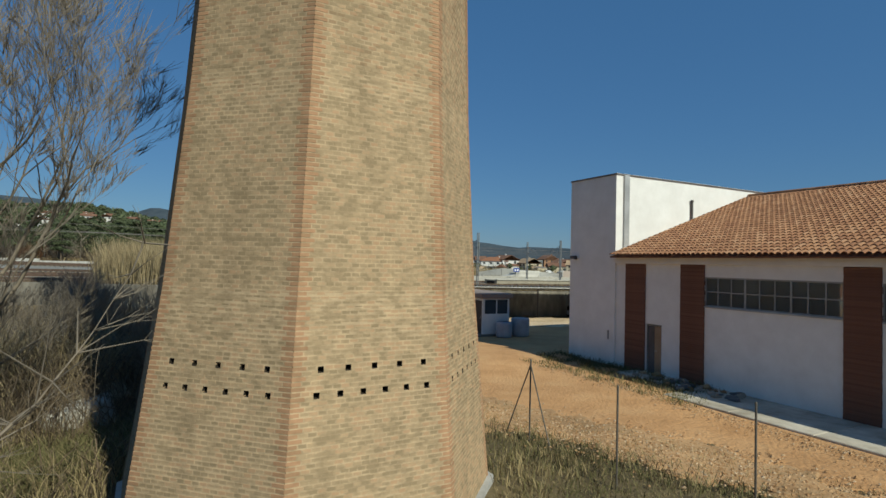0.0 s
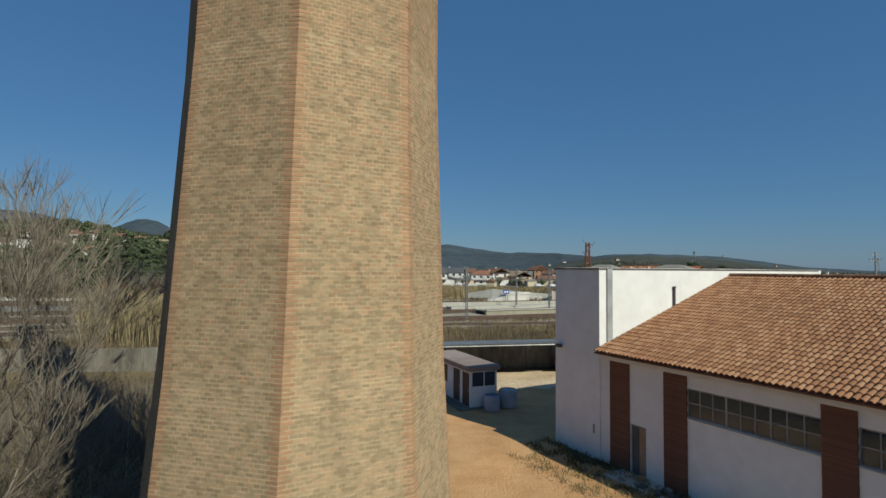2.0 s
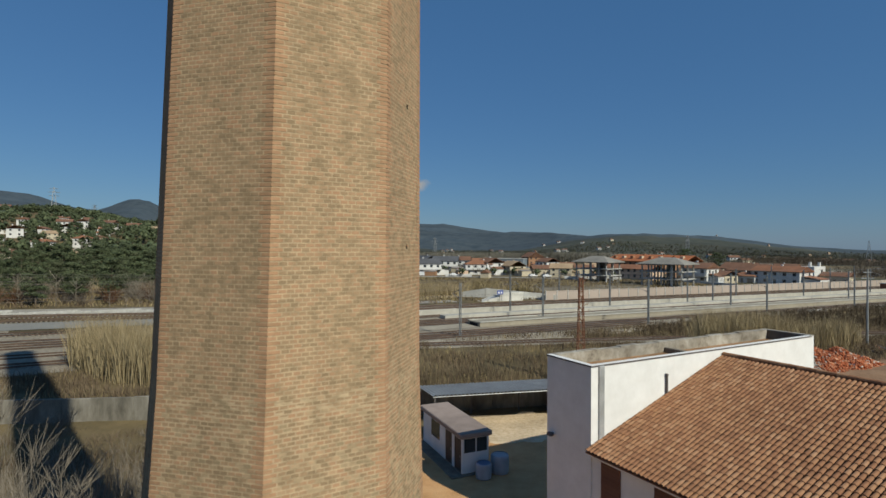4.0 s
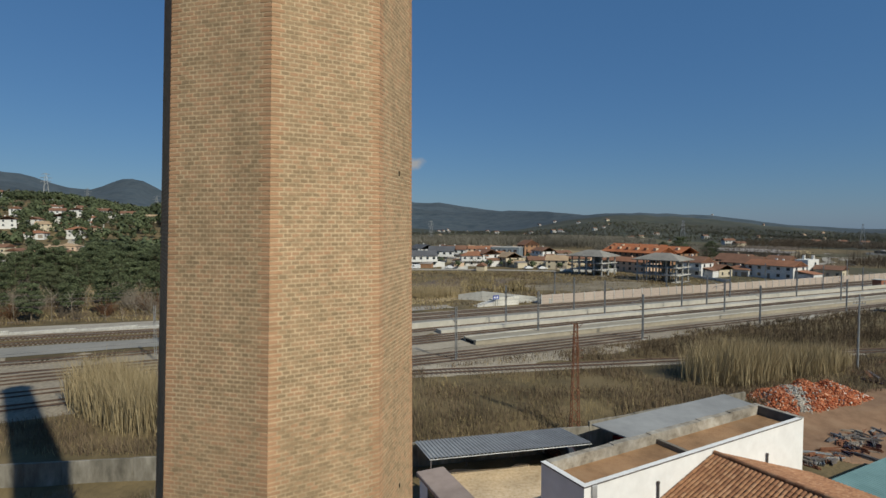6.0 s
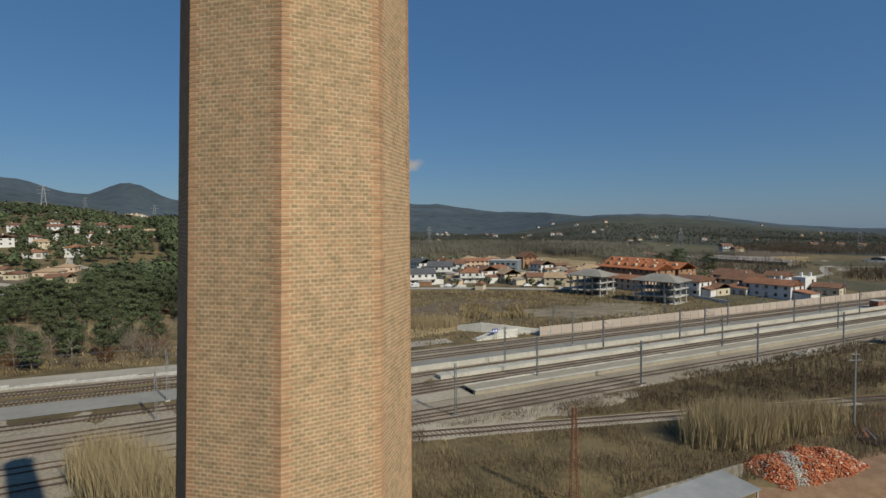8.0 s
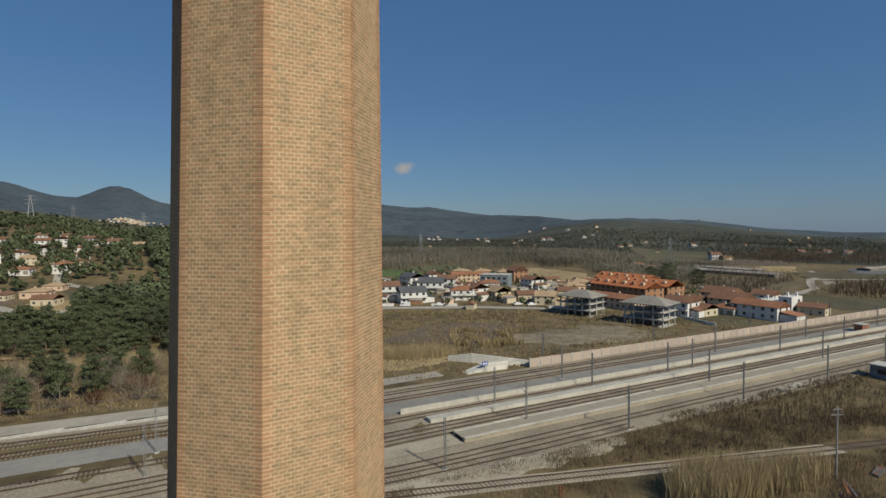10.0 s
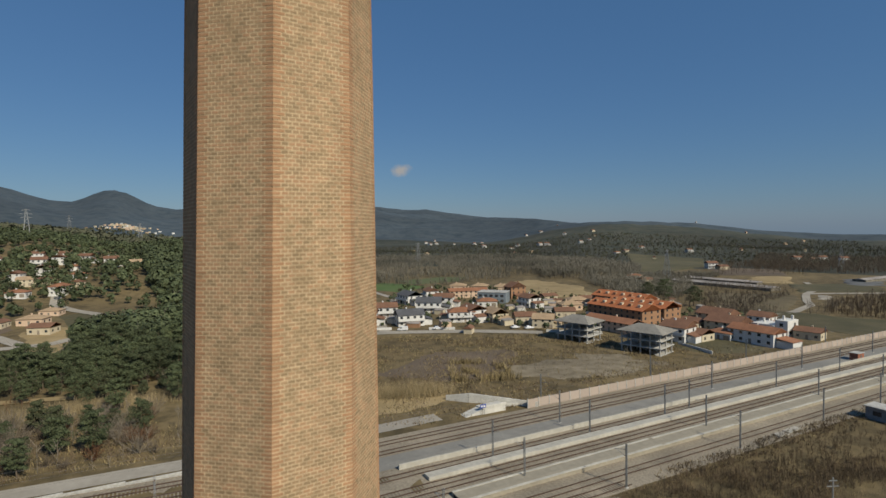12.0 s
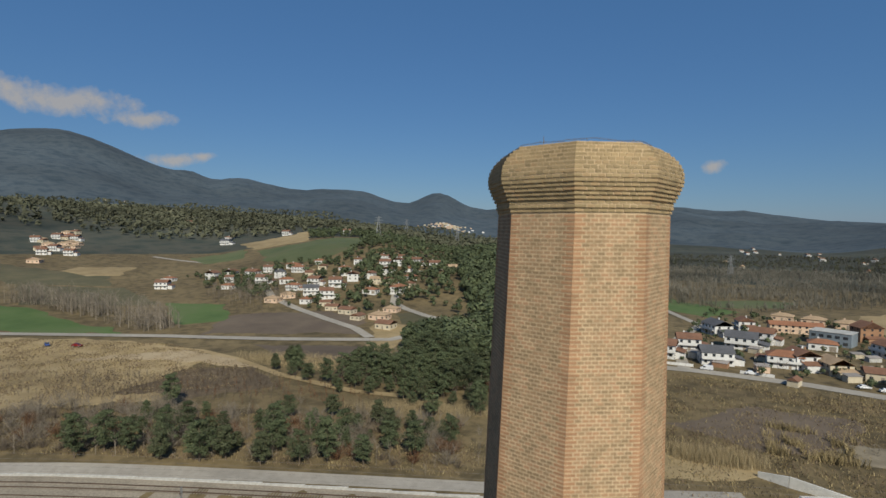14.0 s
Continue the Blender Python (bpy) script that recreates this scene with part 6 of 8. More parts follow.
CLEARINGS = [ESTATE_LAWN, [(-452, 431), (-411, 454), (-400, 505), (-377, 528), (-310, 418), (-310, 374), (-320, 353), (-370, 362)],
             [(-539, 481), (-508, 536), (-532, 603), (-416, 471), (-465, 440)],
             [(-500, 380), (-489, 446), (-430, 392), (-452, 361)],
             [(393, 963), (467, 837), (353, 621), (239, 513), (228, 514)],
             [(0, 449), (44, 470), (58, 520), (20, 510), (-12, 480)],
             [(275, 362), (300, 440), (330, 500), (440, 475), (400, 380), (330, 340)]]


# woods far off: many small trees joined
def wood(name, label, mat, poly, n, h0, h1, seed, bare=False, leaves=60, clear=0.05, fine=0):
    """fine: a leafless crown of that many slender twigs, for woods far away."""
    r = random.Random(seed)
    g = Geo()
    x0, x1 = min(p[0] for p in poly), max(p[0] for p in poly)
    y0, y1 = min(p[1] for p in poly), max(p[1] for p in poly)
    made = tries = 0
    while made < n and tries < n * 30:
        tries += 1
        x, y = r.uniform(x0, x1), r.uniform(y0, y1)
        if not inside(poly, x, y) or any(inside(c, x, y) for c in CLEARINGS):
            continue
        if noise.noise(Vector((x / 45, y / 45, seed))) < r.uniform(-0.75, clear):
            continue
        z, h = height(x, y) - 0.3, r.uniform(h0, h1)
        made += 1
        if fine:
            for i in range(fine):
                k, a = r.uniform(0.12, 0.72), r.uniform(0, math.tau)
                b = Vector((x, y, z + h * (k if i else 0)))
                ln = h * (r.uniform(0.2, 0.42) * (1.25 - k) if i else 1)
                out = Vector((math.cos(a), math.sin(a), 0))
                e = b + out * ln * (0.75 if i else 0.04) + Vector((0, 0, ln * r.uniform(0.6, 1.2) if i else ln))
                side = Vector((-out.y, out.x, 0.3)) * (0.011 * h + 0.03)
                n0 = len(g.v)
                g.v += [tuple(b - side), tuple(b + side), tuple(e)]
                g.f.append((n0, n0 + 1, n0 + 2))
        elif bare:
            g.tube((x, y, z), (x + r.uniform(-0.5, 0.5), y, z + h), 0.010 * h + 0.02, 0.03, 3, False)
            for _ in range(7):
                k = r.uniform(0.15, 0.9)
                a = r.uniform(0, math.tau)
                b = Vector((x, y, z + h * k))
                e = b + Vector((math.cos(a) * h * 0.2, math.sin(a) * h * 0.2, h * r.uniform(0.10, 0.28)))
                g.tube(b, e, 0.004 * h + 0.02, 0.002 * h + 0.015, 3, False)
        else:
            c = Vector((x, y, z + h * 0.62))
            k = (50 / leaves) ** 0.5
            leaf_cloud(g, r, c, h * 0.36, int(leaves * 0.65), h * 0.24 * k, 1.0)
            leaf_cloud(g, r, c + Vector((r.uniform(-1, 1), r.uniform(-1, 1), 0.3)) * h * 0.22, h * 0.25, int(leaves * 0.35), h * 0.2 * k, 0.9)
    return tagged(part(name, g, mat), label, "woods", kind="stuff")


wood("pine_wood", "dense dark pine wood behind the railway", M_PINE, [(-40, 175), (-62, 330), (-95, 620), (-260, 640), (-230, 470), (-160, 340), (-112, 280), (-60, 262)], 1500, 8, 13, 91, leaves=85)
wood("pine_wood", "dense pine wood behind the nearer pines", M_PINE, [(-142, 200), (-25, 195), (-22, 240), (-60, 290), (-110, 298), (-142, 262), (-128, 215)], 420, 8.5, 12.5, 103, leaves=190, clear=-0.3)
wood("pine_wood", "scattered dark pines among the houses", M_PINE, [(-180, 290), (-110, 280), (-150, 480), (-420, 700), (-520, 560), (-300, 380)], 1000, 4, 9, 92, leaves=60)
wood("bare_wood", "grey leafless poplar wood behind the village", M_POPLAR, [(-60, 450), (20, 430), (95, 500), (170, 560), (250, 640), (180, 900), (-80, 900)], 5600, 4, 9.5, 93, fine=34, clear=0.12)
wood("bare_wood", "grey-brown leafless wood along the valley", M_POPLAR, [(120, 480), (215, 500), (250, 560), (260, 760), (180, 760), (140, 640)], 2200, 6, 12, 94, fine=34, clear=-0.2)
wood("bare_wood", "row of pale leafless poplars by the green field", M_PALETWIG, [(-385, 164), (-352, 172), (-250, 166), (-244, 184), (-300, 192), (-390, 184)], 420, 8, 14, 95, True)
wood("bare_wood", "brown leafless thicket near the village", M_TWIG, [(-320, 250), (-235, 215), (-225, 260), (-300, 320)], 120, 5, 10, 96, True)
wood("mixed_wood", "dark evergreen wood on the low hill", M_FARWOOD, [(-1200, 500), (-760, 460), (-620, 640), (-480, 760), (-520, 1150), (-1000, 1250)], 5200, 5, 9, 97, leaves=16, clear=-0.25)
wood("mixed_wood", "olive wood covering the far hillside", M_FARWOOD, [(-1500, 300), (-900, 300), (-620, 470), (-420, 760), (-500, 1700), (-1500, 1800), (-2000, 900)], 8000, 6, 11, 104, leaves=11, clear=-0.3)
wood("mixed_wood", "dark wood between the estate and the hill", M_FARWOOD, [(-520, 640), (-300, 560), (-150, 640), (-60, 900), (-300, 1500), (-600, 1500)], 3600, 6, 11, 105, leaves=12, clear=-0.2)
wood("mixed_wood", "grey-brown leafless wood in the valley", M_FARBROWN, [(150, 760), (480, 640), (900, 800), (1100, 1300), (300, 1400), (-300, 1300), (-400, 800), (-100, 760)], 11000, 4, 9, 98, fine=22, clear=0.0)
wood("mixed_wood", "dark evergreen trees in the valley", M_FARWOOD, [(150, 900), (480, 640), (900, 800), (1100, 1300), (300, 1400), (-300, 1300), (-100, 960)], 1800, 3, 6, 118, leaves=26, clear=0.4)
wood("garden_trees", "dark evergreen garden trees among village houses", M_PINE, [(-20, 250), (140, 225), (180, 250), (120, 330), (60, 420), (-10, 420)], 300, 1.5, 5.0, 99)
wood("garden_bushes", "bare garden trees among village houses", M_TWIG, [(-20, 250), (60, 246), (140, 218), (185, 235), (130, 330), (60, 420), (-10, 420)], 330, 2, 5.5, 122, True, clear=-0.3)
wood("garden_trees", "dark evergreen garden trees among the estate houses", M_PINE, [(-150, 240), (-172, 290), (-190, 330), (-180, 460), (-260, 420), (-345, 350), (-400, 300), (-330, 270), (-230, 248)], 330, 2.5, 8, 119, leaves=70)
wood("bare_wood", "grey leafless thicket beside the estate", M_PALETWIG, [(-330, 262), (-250, 238), (-232, 250), (-270, 275), (-330, 290)], 130, 4, 9, 120, True)
wood("bare_wood", "brown leafless trees behind the terrace", M_TWIG, [(135, 300), (160, 290), (215, 300), (205, 345), (150, 345)], 110, 4, 9, 100, True)
wood("waste_scrub", "pale scrub bushes on waste ground by the village", M_PALETWIG, [(20, 160), (60, 176), (110, 196), (95, 206), (50, 190), (15, 172)], 60, 1.5, 3.5, 101, True)


BARE = [[(33, 177), (54, 187), (71, 181), (71, 172), (50, 161), (31, 159)], [(56, 194), (76, 190), (82, 180), (63, 177)]]


def waste(x, y):
    s = E_OUT.x * x + E_OUT.y * y
    if not (s > 112.5 and -16 < x < 130 and y < 232):
        return 0
    if any(inside(b, x, y) for b in BARE):
        return 0.12
    return 0.15 + 0.85 * smooth(-0.35, 0.2, noise.noise(Vector((x / 16, y / 16, 3.3))))


stand("waste_grass", "brown and straw grass on waste ground before the village", M_SCRUB, 11000, ((-16, 130, 125, 232), waste), 0.25, 0.9, 0.10, 0.9, 38, clump=14)
stand("waste_straw", "straw grass on waste ground before the village", M_STRAW, 12000, ((-16, 130, 125, 232), waste), 0.25, 1.0, 0.09, 0.9, 39, clump=6)
stand("reed_clumps", "straw-coloured reed clumps behind the underpass", M_STRAW, 1500, ((12, 34, 160, 184), lambda x, y: 1 if noise.noise(Vector((x / 4, y / 4, 8))) > 0.1 else 0), 1.2, 2.8, 0.08, 0.5, 49, "reeds", clump=10)
for spot in BARE:
    tagged(polygon("bare_ground", M_BAREEARTH, spot, 0.16, 3, 7), "bare trampled grey earth on waste land", "bare ground")
reeds(-78, 140, 26, 4.5, 24, 2600, 1.6, 3.4, 26, "straw-coloured reeds in a gap of the pine wood")
wood("bare_wood", "brown leafless wood on the valley's far side", M_TWIG, [(380, 580), (420, 500), (520, 520), (760, 780), (600, 900)], 2600, 5, 10, 102, fine=30)
wood("bare_wood", "grey-brown thicket round the valley sheds", M_POPLAR, [(168, 330), (205, 372), (225, 420), (300, 500), (240, 520), (150, 480), (140, 360)], 2600, 3, 8, 126, fine=30, clear=-0.1)
wood("bare_wood", "dark brown scrub beside the valley roads", M_BRAMBLE_FAR, [(215, 270), (262, 315), (330, 345), (420, 365), (520, 410), (470, 330), (330, 260), (240, 235)], 2600, 2, 5, 127, fine=26, clear=-0.1)
wood("bush_belt", "belt of brown leafless bushes along the dry field", M_TWIG, [(-235, 88), (-205, 110), (-160, 128), (-120, 160), (-100, 150), (-128, 118), (-170, 92), (-220, 78)], 420, 1.6, 4.2, 106, True)
wood("bush_belt", "dark brown thicket on the dry field", M_BRAMBLE_FAR, [(-178, 132), (-159, 147), (-128, 133), (-145, 112), (-170, 100)], 420, 1.0, 2.6, 121, True)
reeds(-145, 160, 30, 9, 10, 3600, 1.2, 2.8, 28, "straw-coloured reeds before the dark fallow")
wood("bush_belt", "russet leafless thicket before the pines", M_RUSSET, [(-160, 116), (-112, 150), (-92, 142), (-118, 112)], 90, 1.8, 3.6, 107, True)
reeds(-150, 168, 34, 5, 15, 2600, 1.2, 2.6, 27, "straw-coloured reeds along a sandy track")


def field_tufts(x, y):
    return 1 if inside(FIELD, x, y) else 0


FIELD = [(-300, 120), (-220, 158), (-160, 150), (-140, 128), (-190, 78), (-300, 90)]
stand("field_grass", "tufts of brown grass over the dry field", M_SCRUB, 11000, ((-300, -140, 78, 158), field_tufts), 0.3, 0.9, 0.14, 0.9, 40, clump=9)
stand("field_straw", "tufts of straw over the dry field", M_STRAW, 9000, ((-300, -140, 78, 158), field_tufts), 0.3, 0.8, 0.12, 0.9, 41, clump=7)


def brambles(label, mat, n, region, h0, h1, seed):
    """Arching canes that spring from the ground and bend back to it."""
    r = random.Random(seed)
    (x0, x1, y0, y1), test = region
    g = Geo()
    made = 0
    while made < n:
        x, y = r.uniform(x0, x1), r.uniform(y0, y1)
        if test(x, y) <= 0:
            continue
        made += 1
        a, h, ln = r.uniform(0, math.tau), r.uniform(h0, h1), r.uniform(0.6, 2.4)
        z = height(x, y) - 0.1
        p = Vector((x, y, z))
        for i in range(1, 7):
            k = i / 6 * r.uniform(0.75, 0.95) if i == 6 else i / 6
            q = Vector((x + math.cos(a + 0.3 * k) * ln * k, y + math.sin(a + 0.3 * k) * ln * k, z + h * 4 * k * (1 - k) * (1.15 - 0.3 * k)))
            g.tube(p, q, 0.012 - 0.0012 * i, 0.0108 - 0.0012 * i, 3, False)
            if r.random() < 0.7:
                g.tube(q, q + Vector((r.uniform(-0.35, 0.35), r.uniform(-0.35, 0.35), r.uniform(0.05, 0.5))), 0.005, 0.002, 3, False)
            p = q
    tagged(part("bramble_thicket", g, mat), label, "brambles", kind="stuff")


brambles("tangled brown brambles beside the chimney", M_BRAMBLE, 800, oval(-10.8, 15.0, 6.0, 3.6, 30), 0.6, 1.9, 71)
brambles("pale arching canes among dead weeds", M_TWIG, 130, oval(-11.6, 15.2, 6.0, 3.6, 30), 0.8, 2.4, 72)
SCRUBLAND = rail_poly((-150, 118.8), (0, 119.5), (10, 132), (-10, 152), (-130, 152))


def scrubland(x, y):
    return 1 if inside(SCRUBLAND, x, y) else 0


stand("scrub_grass", "brown scrub and dead grass round the pines", M_SCRUB, 12000, ((-200, 10, 40, 160), scrubland), 0.3, 1.0, 0.08, 0.8, 42, clump=6)
stand("scrub_straw", "straw-coloured grass round the pines", M_STRAW, 8000, ((-200, 10, 40, 160), scrubland), 0.3, 1.0, 0.07, 0.8, 43, clump=5)
for x, y, k in ((159, 328, 1.35), (165, 304, 1.15), (156, 346, 1.0)):
    copy_thing(pines[1], turned(x, y, height(x, y), x * 40) @ Matrix.Diagonal((k * 1.2, k * 1.2, k, 1)))
wood("valley_wood", "bare brown wood in the valley by the curving road", M_TWIG, [(205, 268), (225, 255), (300, 290), (400, 330), (330, 338), (262, 310)], 380, 4, 9, 109, True)
wood("valley_wood", "brown hedgerow wood beside the fields", M_TWIG, [(150, 260), (192, 262), (205, 300), (170, 300)], 160, 3, 6, 110, True)
brambles("grey tangled thicket on the slope below the wall", M_PALETWIG, 1100, oval(-18.0, 25.0, 9.0, 6.0, 50), 1.0, 3.2, 73)
wood("bare_saplings", "grey leafless saplings among the pines", M_PALETWIG, SCRUBLAND, 130, 3, 6.5, 111, True, clear=-0.4)
stand("turf", "short dry turf between the chimney and the track", M_STRAW, 16000, ((-2, 9, 3, 16), near_wild), 0.04, 0.15, 0.007, 0.9, 45)
stand("turf", "short olive turf between the chimney and the track", M_GRASS, 16000, ((-2, 9, 3, 16), near_wild), 0.04, 0.16, 0.007, 0.9, 46)
stand("wall_straw", "tall straw-coloured weeds at the chimney's foot", M_STRAW, 5000, ((-15, -5, 3, 14), near_wild), 0.25, 0.8, 0.009, 0.7, 47, clump=1.5)
wood("bare_saplings", "grey-brown leafless saplings along the edge of the pine wood", M_TWIG, [(-128, 146), (-80, 152), (-40, 160), (-34, 170), (-80, 168), (-122, 164)], 170, 3, 7, 112, True, clear=-0.4)
wood("bare_saplings", "grey leafless trees inside the pine wood", M_PALETWIG, FOREST, 70, 7, 12, 113, True, clear=-0.4)


def trackside(x, y):
    a, s = E_ALONG.x * x + E_ALONG.y * y, E_OUT.x * x + E_OUT.y * y
    return 1 if a > 70 and 64.5 < s < 69.6 + 0.8 * noise.noise(Vector((x / 6, y / 6, 2))) else 0


stand("trackside_scrub", "brown weeds growing over the edge of the ballast", M_SCRUB, 12000, ((45, 190, 90, 160), trackside), 0.2, 0.8, 0.07, 0.9, 48, clump=5)
stand("trackside_straw", "straw grass growing over the edge of the ballast", M_STRAW, 5000, ((45, 190, 90, 160), trackside), 0.2, 0.7, 0.06, 0.9, 49, clump=4)

wood("bank_thicket", "dark brown tangled thicket on the railway bank", M_BRAMBLE, [(30, 78), (60, 82), (112, 100), (124, 116), (98, 112), (62, 96), (36, 86)], 1100, 0.9, 2.3, 115, True, clear=0.35)
wood("bank_thicket", "brown weeds and thicket crowding the near track", M_BRAMBLE, [rail_xy(84, 66), rail_xy(84, 68.5), rail_xy(110, 69.0), rail_xy(144, 69.2), rail_xy(146, 62), rail_xy(110, 62)], 420, 0.7, 1.7, 116, True, clear=0.0)

wood("bare_wood", "brown leafless belt along the valley fields", M_TWIG, [(215, 370), (262, 352), (275, 372), (225, 400)], 160, 4, 8, 123, True, clear=-0.4)
wood("bare_wood", "grey-brown leafless wood beyond the sheds", M_BRAMBLE_FAR, [(300, 505), (380, 500), (520, 620), (480, 720), (360, 620)], 900, 5, 9, 124, True, clear=-0.1)
wood("bare_wood", "brown scrub trees beside the valley road", M_TWIG, [(170, 262), (200, 300), (255, 345), (200, 365), (165, 300)], 420, 2, 5, 125, fine=30, clear=0.0)
# ---------------------------------------------------------------- fields and far roads
M_MEADOW = surface("dull_green_meadow", [(0.070, 0.088, 0.036), (0.092, 0.108, 0.046), (0.115, 0.112, 0.055)], 0.03, 0.95, 0.3, 1.5, big=0.2)
M_OLIVE = surface("olive_field", [(0.070, 0.067, 0.035), (0.096, 0.085, 0.045), (0.125, 0.104, 0.057)], 0.05, 0.95, 0.3, 1.5, big=0.25)
M_SANDY = surface("sandy_earth", [(0.27, 0.20, 0.115), (0.34, 0.26, 0.155), (0.39, 0.305, 0.19)], 0.08, 0.95, 0.3, 1.5, big=0.2)
M_SCRUBGROUND = surface("bramble_ground", [(0.07, 0.052, 0.034), (0.105, 0.077, 0.048), (0.135, 0.10, 0.062)], 0.2, 0.95, 0.5, 2, big=0.25)
M_FALLOW = surface("fallow_field", [(0.092, 0.076, 0.044), (0.125, 0.10, 0.058), (0.158, 0.126, 0.073)], 0.07, 0.95, 0.3, 1.5, big=0.25)
for name, mat, pts, lift, label in (
        ("ochre_field", M_STUBBLE, [(-420, 60), (-190, 66), (-152, 108), (-165, 128), (-188, 150), (-220, 160), (-300, 122), (-430, 90)], 0.12, "ochre dry grass field"),
        ("ploughed_field", M_PLOUGH, [(-226, 178), (-156, 219), (-176, 246), (-205, 254), (-255, 218)], 0.14, "dark ploughed field"),
        ("green_field", M_FIELD, [(-480, 116), (-430, 150), (-346, 166), (-303, 161), (-251, 162), (-302, 132)], 0.16, "bright green winter crop"),
        ("green_field", M_FIELD, [(-312, 223), (-279, 240), (-241, 208), (-250, 187), (-283, 199)], 0.16, "bright green winter crop"),
        ("green_field", M_MEADOW, CLEARINGS[1], 0.5, "green field on the slope behind the estate"),
        ("green_field", M_MEADOW, CLEARINGS[3], 0.5, "dull green meadow on the slope"),
        ("ochre_field", M_STUBBLE, CLEARINGS[2], 0.5, "ochre field at the top of the slope"),
        ("olive_field", M_OLIVE, [(-450, 198), (-389, 241), (-309, 217), (-327, 201), (-370, 167)], 0.2, "dull olive field behind the poplars"),
        ("olive_field", M_OLIVE, [(-560, 190), (-450, 200), (-400, 240), (-440, 262), (-560, 240)], 0.2, "dull olive field behind the poplars"),
        ("dry_lawn", M_STUBBLE, [(-165, 239), (-148, 247), (-135, 222), (-128, 205), (-128, 186), (-138, 190), (-150, 215)], 0.2, "straw-coloured rough grass below the end houses"),
        ("lawn", M_OLIVE, [(-168, 266), (-162, 274), (-137, 256), (-150, 244)], 0.2, "worn lawn beside the end houses"),
        ("olive_field", M_OLIVE, CLEARINGS[4], 0.5, "olive-brown field far along the valley"),
        ("meadow", M_OLIVE, [(307, 420), (355, 418), (360, 387), (334, 359), (275, 362)], 0.4, "olive meadow beside the valley road"),
        ("pale_yard", M_ROAD, [(275, 349), (281, 341), (260, 317), (252, 316)], 0.45, "pale gravelled yard by the valley road"),
        ("parking_lot", M_ASPHALT, [(375, 448), (438, 470), (378, 406), (342, 397)], 0.5, "dark grey parking ground in the valley"),
        ("ochre_field", M_STUBBLE, [(327, 489), (356, 481), (307, 420), (278, 440)], 0.45, "ochre stubble strip in the valley"),
        ("pale_yard", M_STUBBLE, [(-493, 253), (-509, 274), (-476, 309), (-440, 270), (-452, 249)], 0.4, "pale bare yard"),
        ("stubble_field", M_STUBBLE, [(76, 350), (125, 356), (135, 420), (112, 480), (84, 460)], 0.3, "ochre stubble field behind the village"),
        ("fallow_field", M_FALLOW, [(213, 363), (258, 344), (205, 277), (176, 298)], 0.3, "brown fallow field"),
        ("olive_field", M_FALLOW, [(203, 350), (267, 363), (212, 290), (172, 295)], 0.34, "dull brown meadow behind the village"),
        ("olive_field", M_OLIVE, [(165, 262), (176, 298), (205, 277), (240, 235), (190, 215)], 0.3, "olive-brown grass below the village"),
        ("olive_field", M_OLIVE, [(98, 205), (108, 232), (128, 230), (150, 210), (128, 190), (108, 186)], 0.22, "olive-brown gardens behind the railway wall"),
        ("green_field", M_FIELD, [(-60, 430), (-8, 395), (15, 430), (-40, 480)], 0.3, "small green meadow"),
        ("green_field", M_MEADOW, [(0, 449), (44, 470), (58, 520), (20, 510), (-12, 480)], 0.3, "narrow green meadow before the leafless wood"),
        ("ploughed_field", M_PLOUGH, [(300, 500), (360, 490), (400, 560), (340, 600)], 0.5, "brown ploughed field in the valley")):
    tagged(polygon(name, mat, pts, lift, 7, 6), label, "field")
tagged(polygon("sand_mound", M_SANDY, [(-230, 116), (-217, 140), (-204, 154), (-181, 155), (-154, 146), (-179, 141), (-202, 133)], 0.3, 4, 4), "low bare mound of pale sandy earth", "sand")
tagged(polygon("brown_thicket_ground", M_SCRUBGROUND, [(-178, 132), (-159, 147), (-128, 133), (-145, 112), (-170, 100)], 0.22, 4, 4), "dark brown bramble ground", "bare ground")
tagged(polygon("dark_field", M_PLOUGH, [(-187, 175), (-134, 206), (-117, 182), (-150, 160)], 0.13, 5, 4), "dark weedy fallow by the pine wood", "field")


def lane(name, mat, pts, w, lift, label):
    g = Geo()
    line = []
    for (x0, y0), (x1, y1) in zip(pts, pts[1:]):
        n = max(2, int(math.hypot(x1 - x0, y1 - y0) / 5))
        line += [(x0 + (x1 - x0) * i / n, y0 + (y1 - y0) * i / n) for i in range(n)]
    line.append(pts[-1])
    for i, (x, y) in enumerate(line):
        a, b = line[max(0, i - 1)], line[min(len(line) - 1, i + 1)]
        d = Vector((b[0] - a[0], b[1] - a[1])).normalized()
        for s in (-w / 2, 0, w / 2):
            px, py = x - d.y * s, y + d.x * s
            g.v.append((px, py, height(px, py) + lift))
    for i in range(len(line) - 1):
        k = 3 * i
        g.f += [(k + 3, k, k + 1, k + 4), (k + 4, k + 1, k + 2, k + 5)]
    tagged(part(name, g, mat), label, "road", kind="structure")


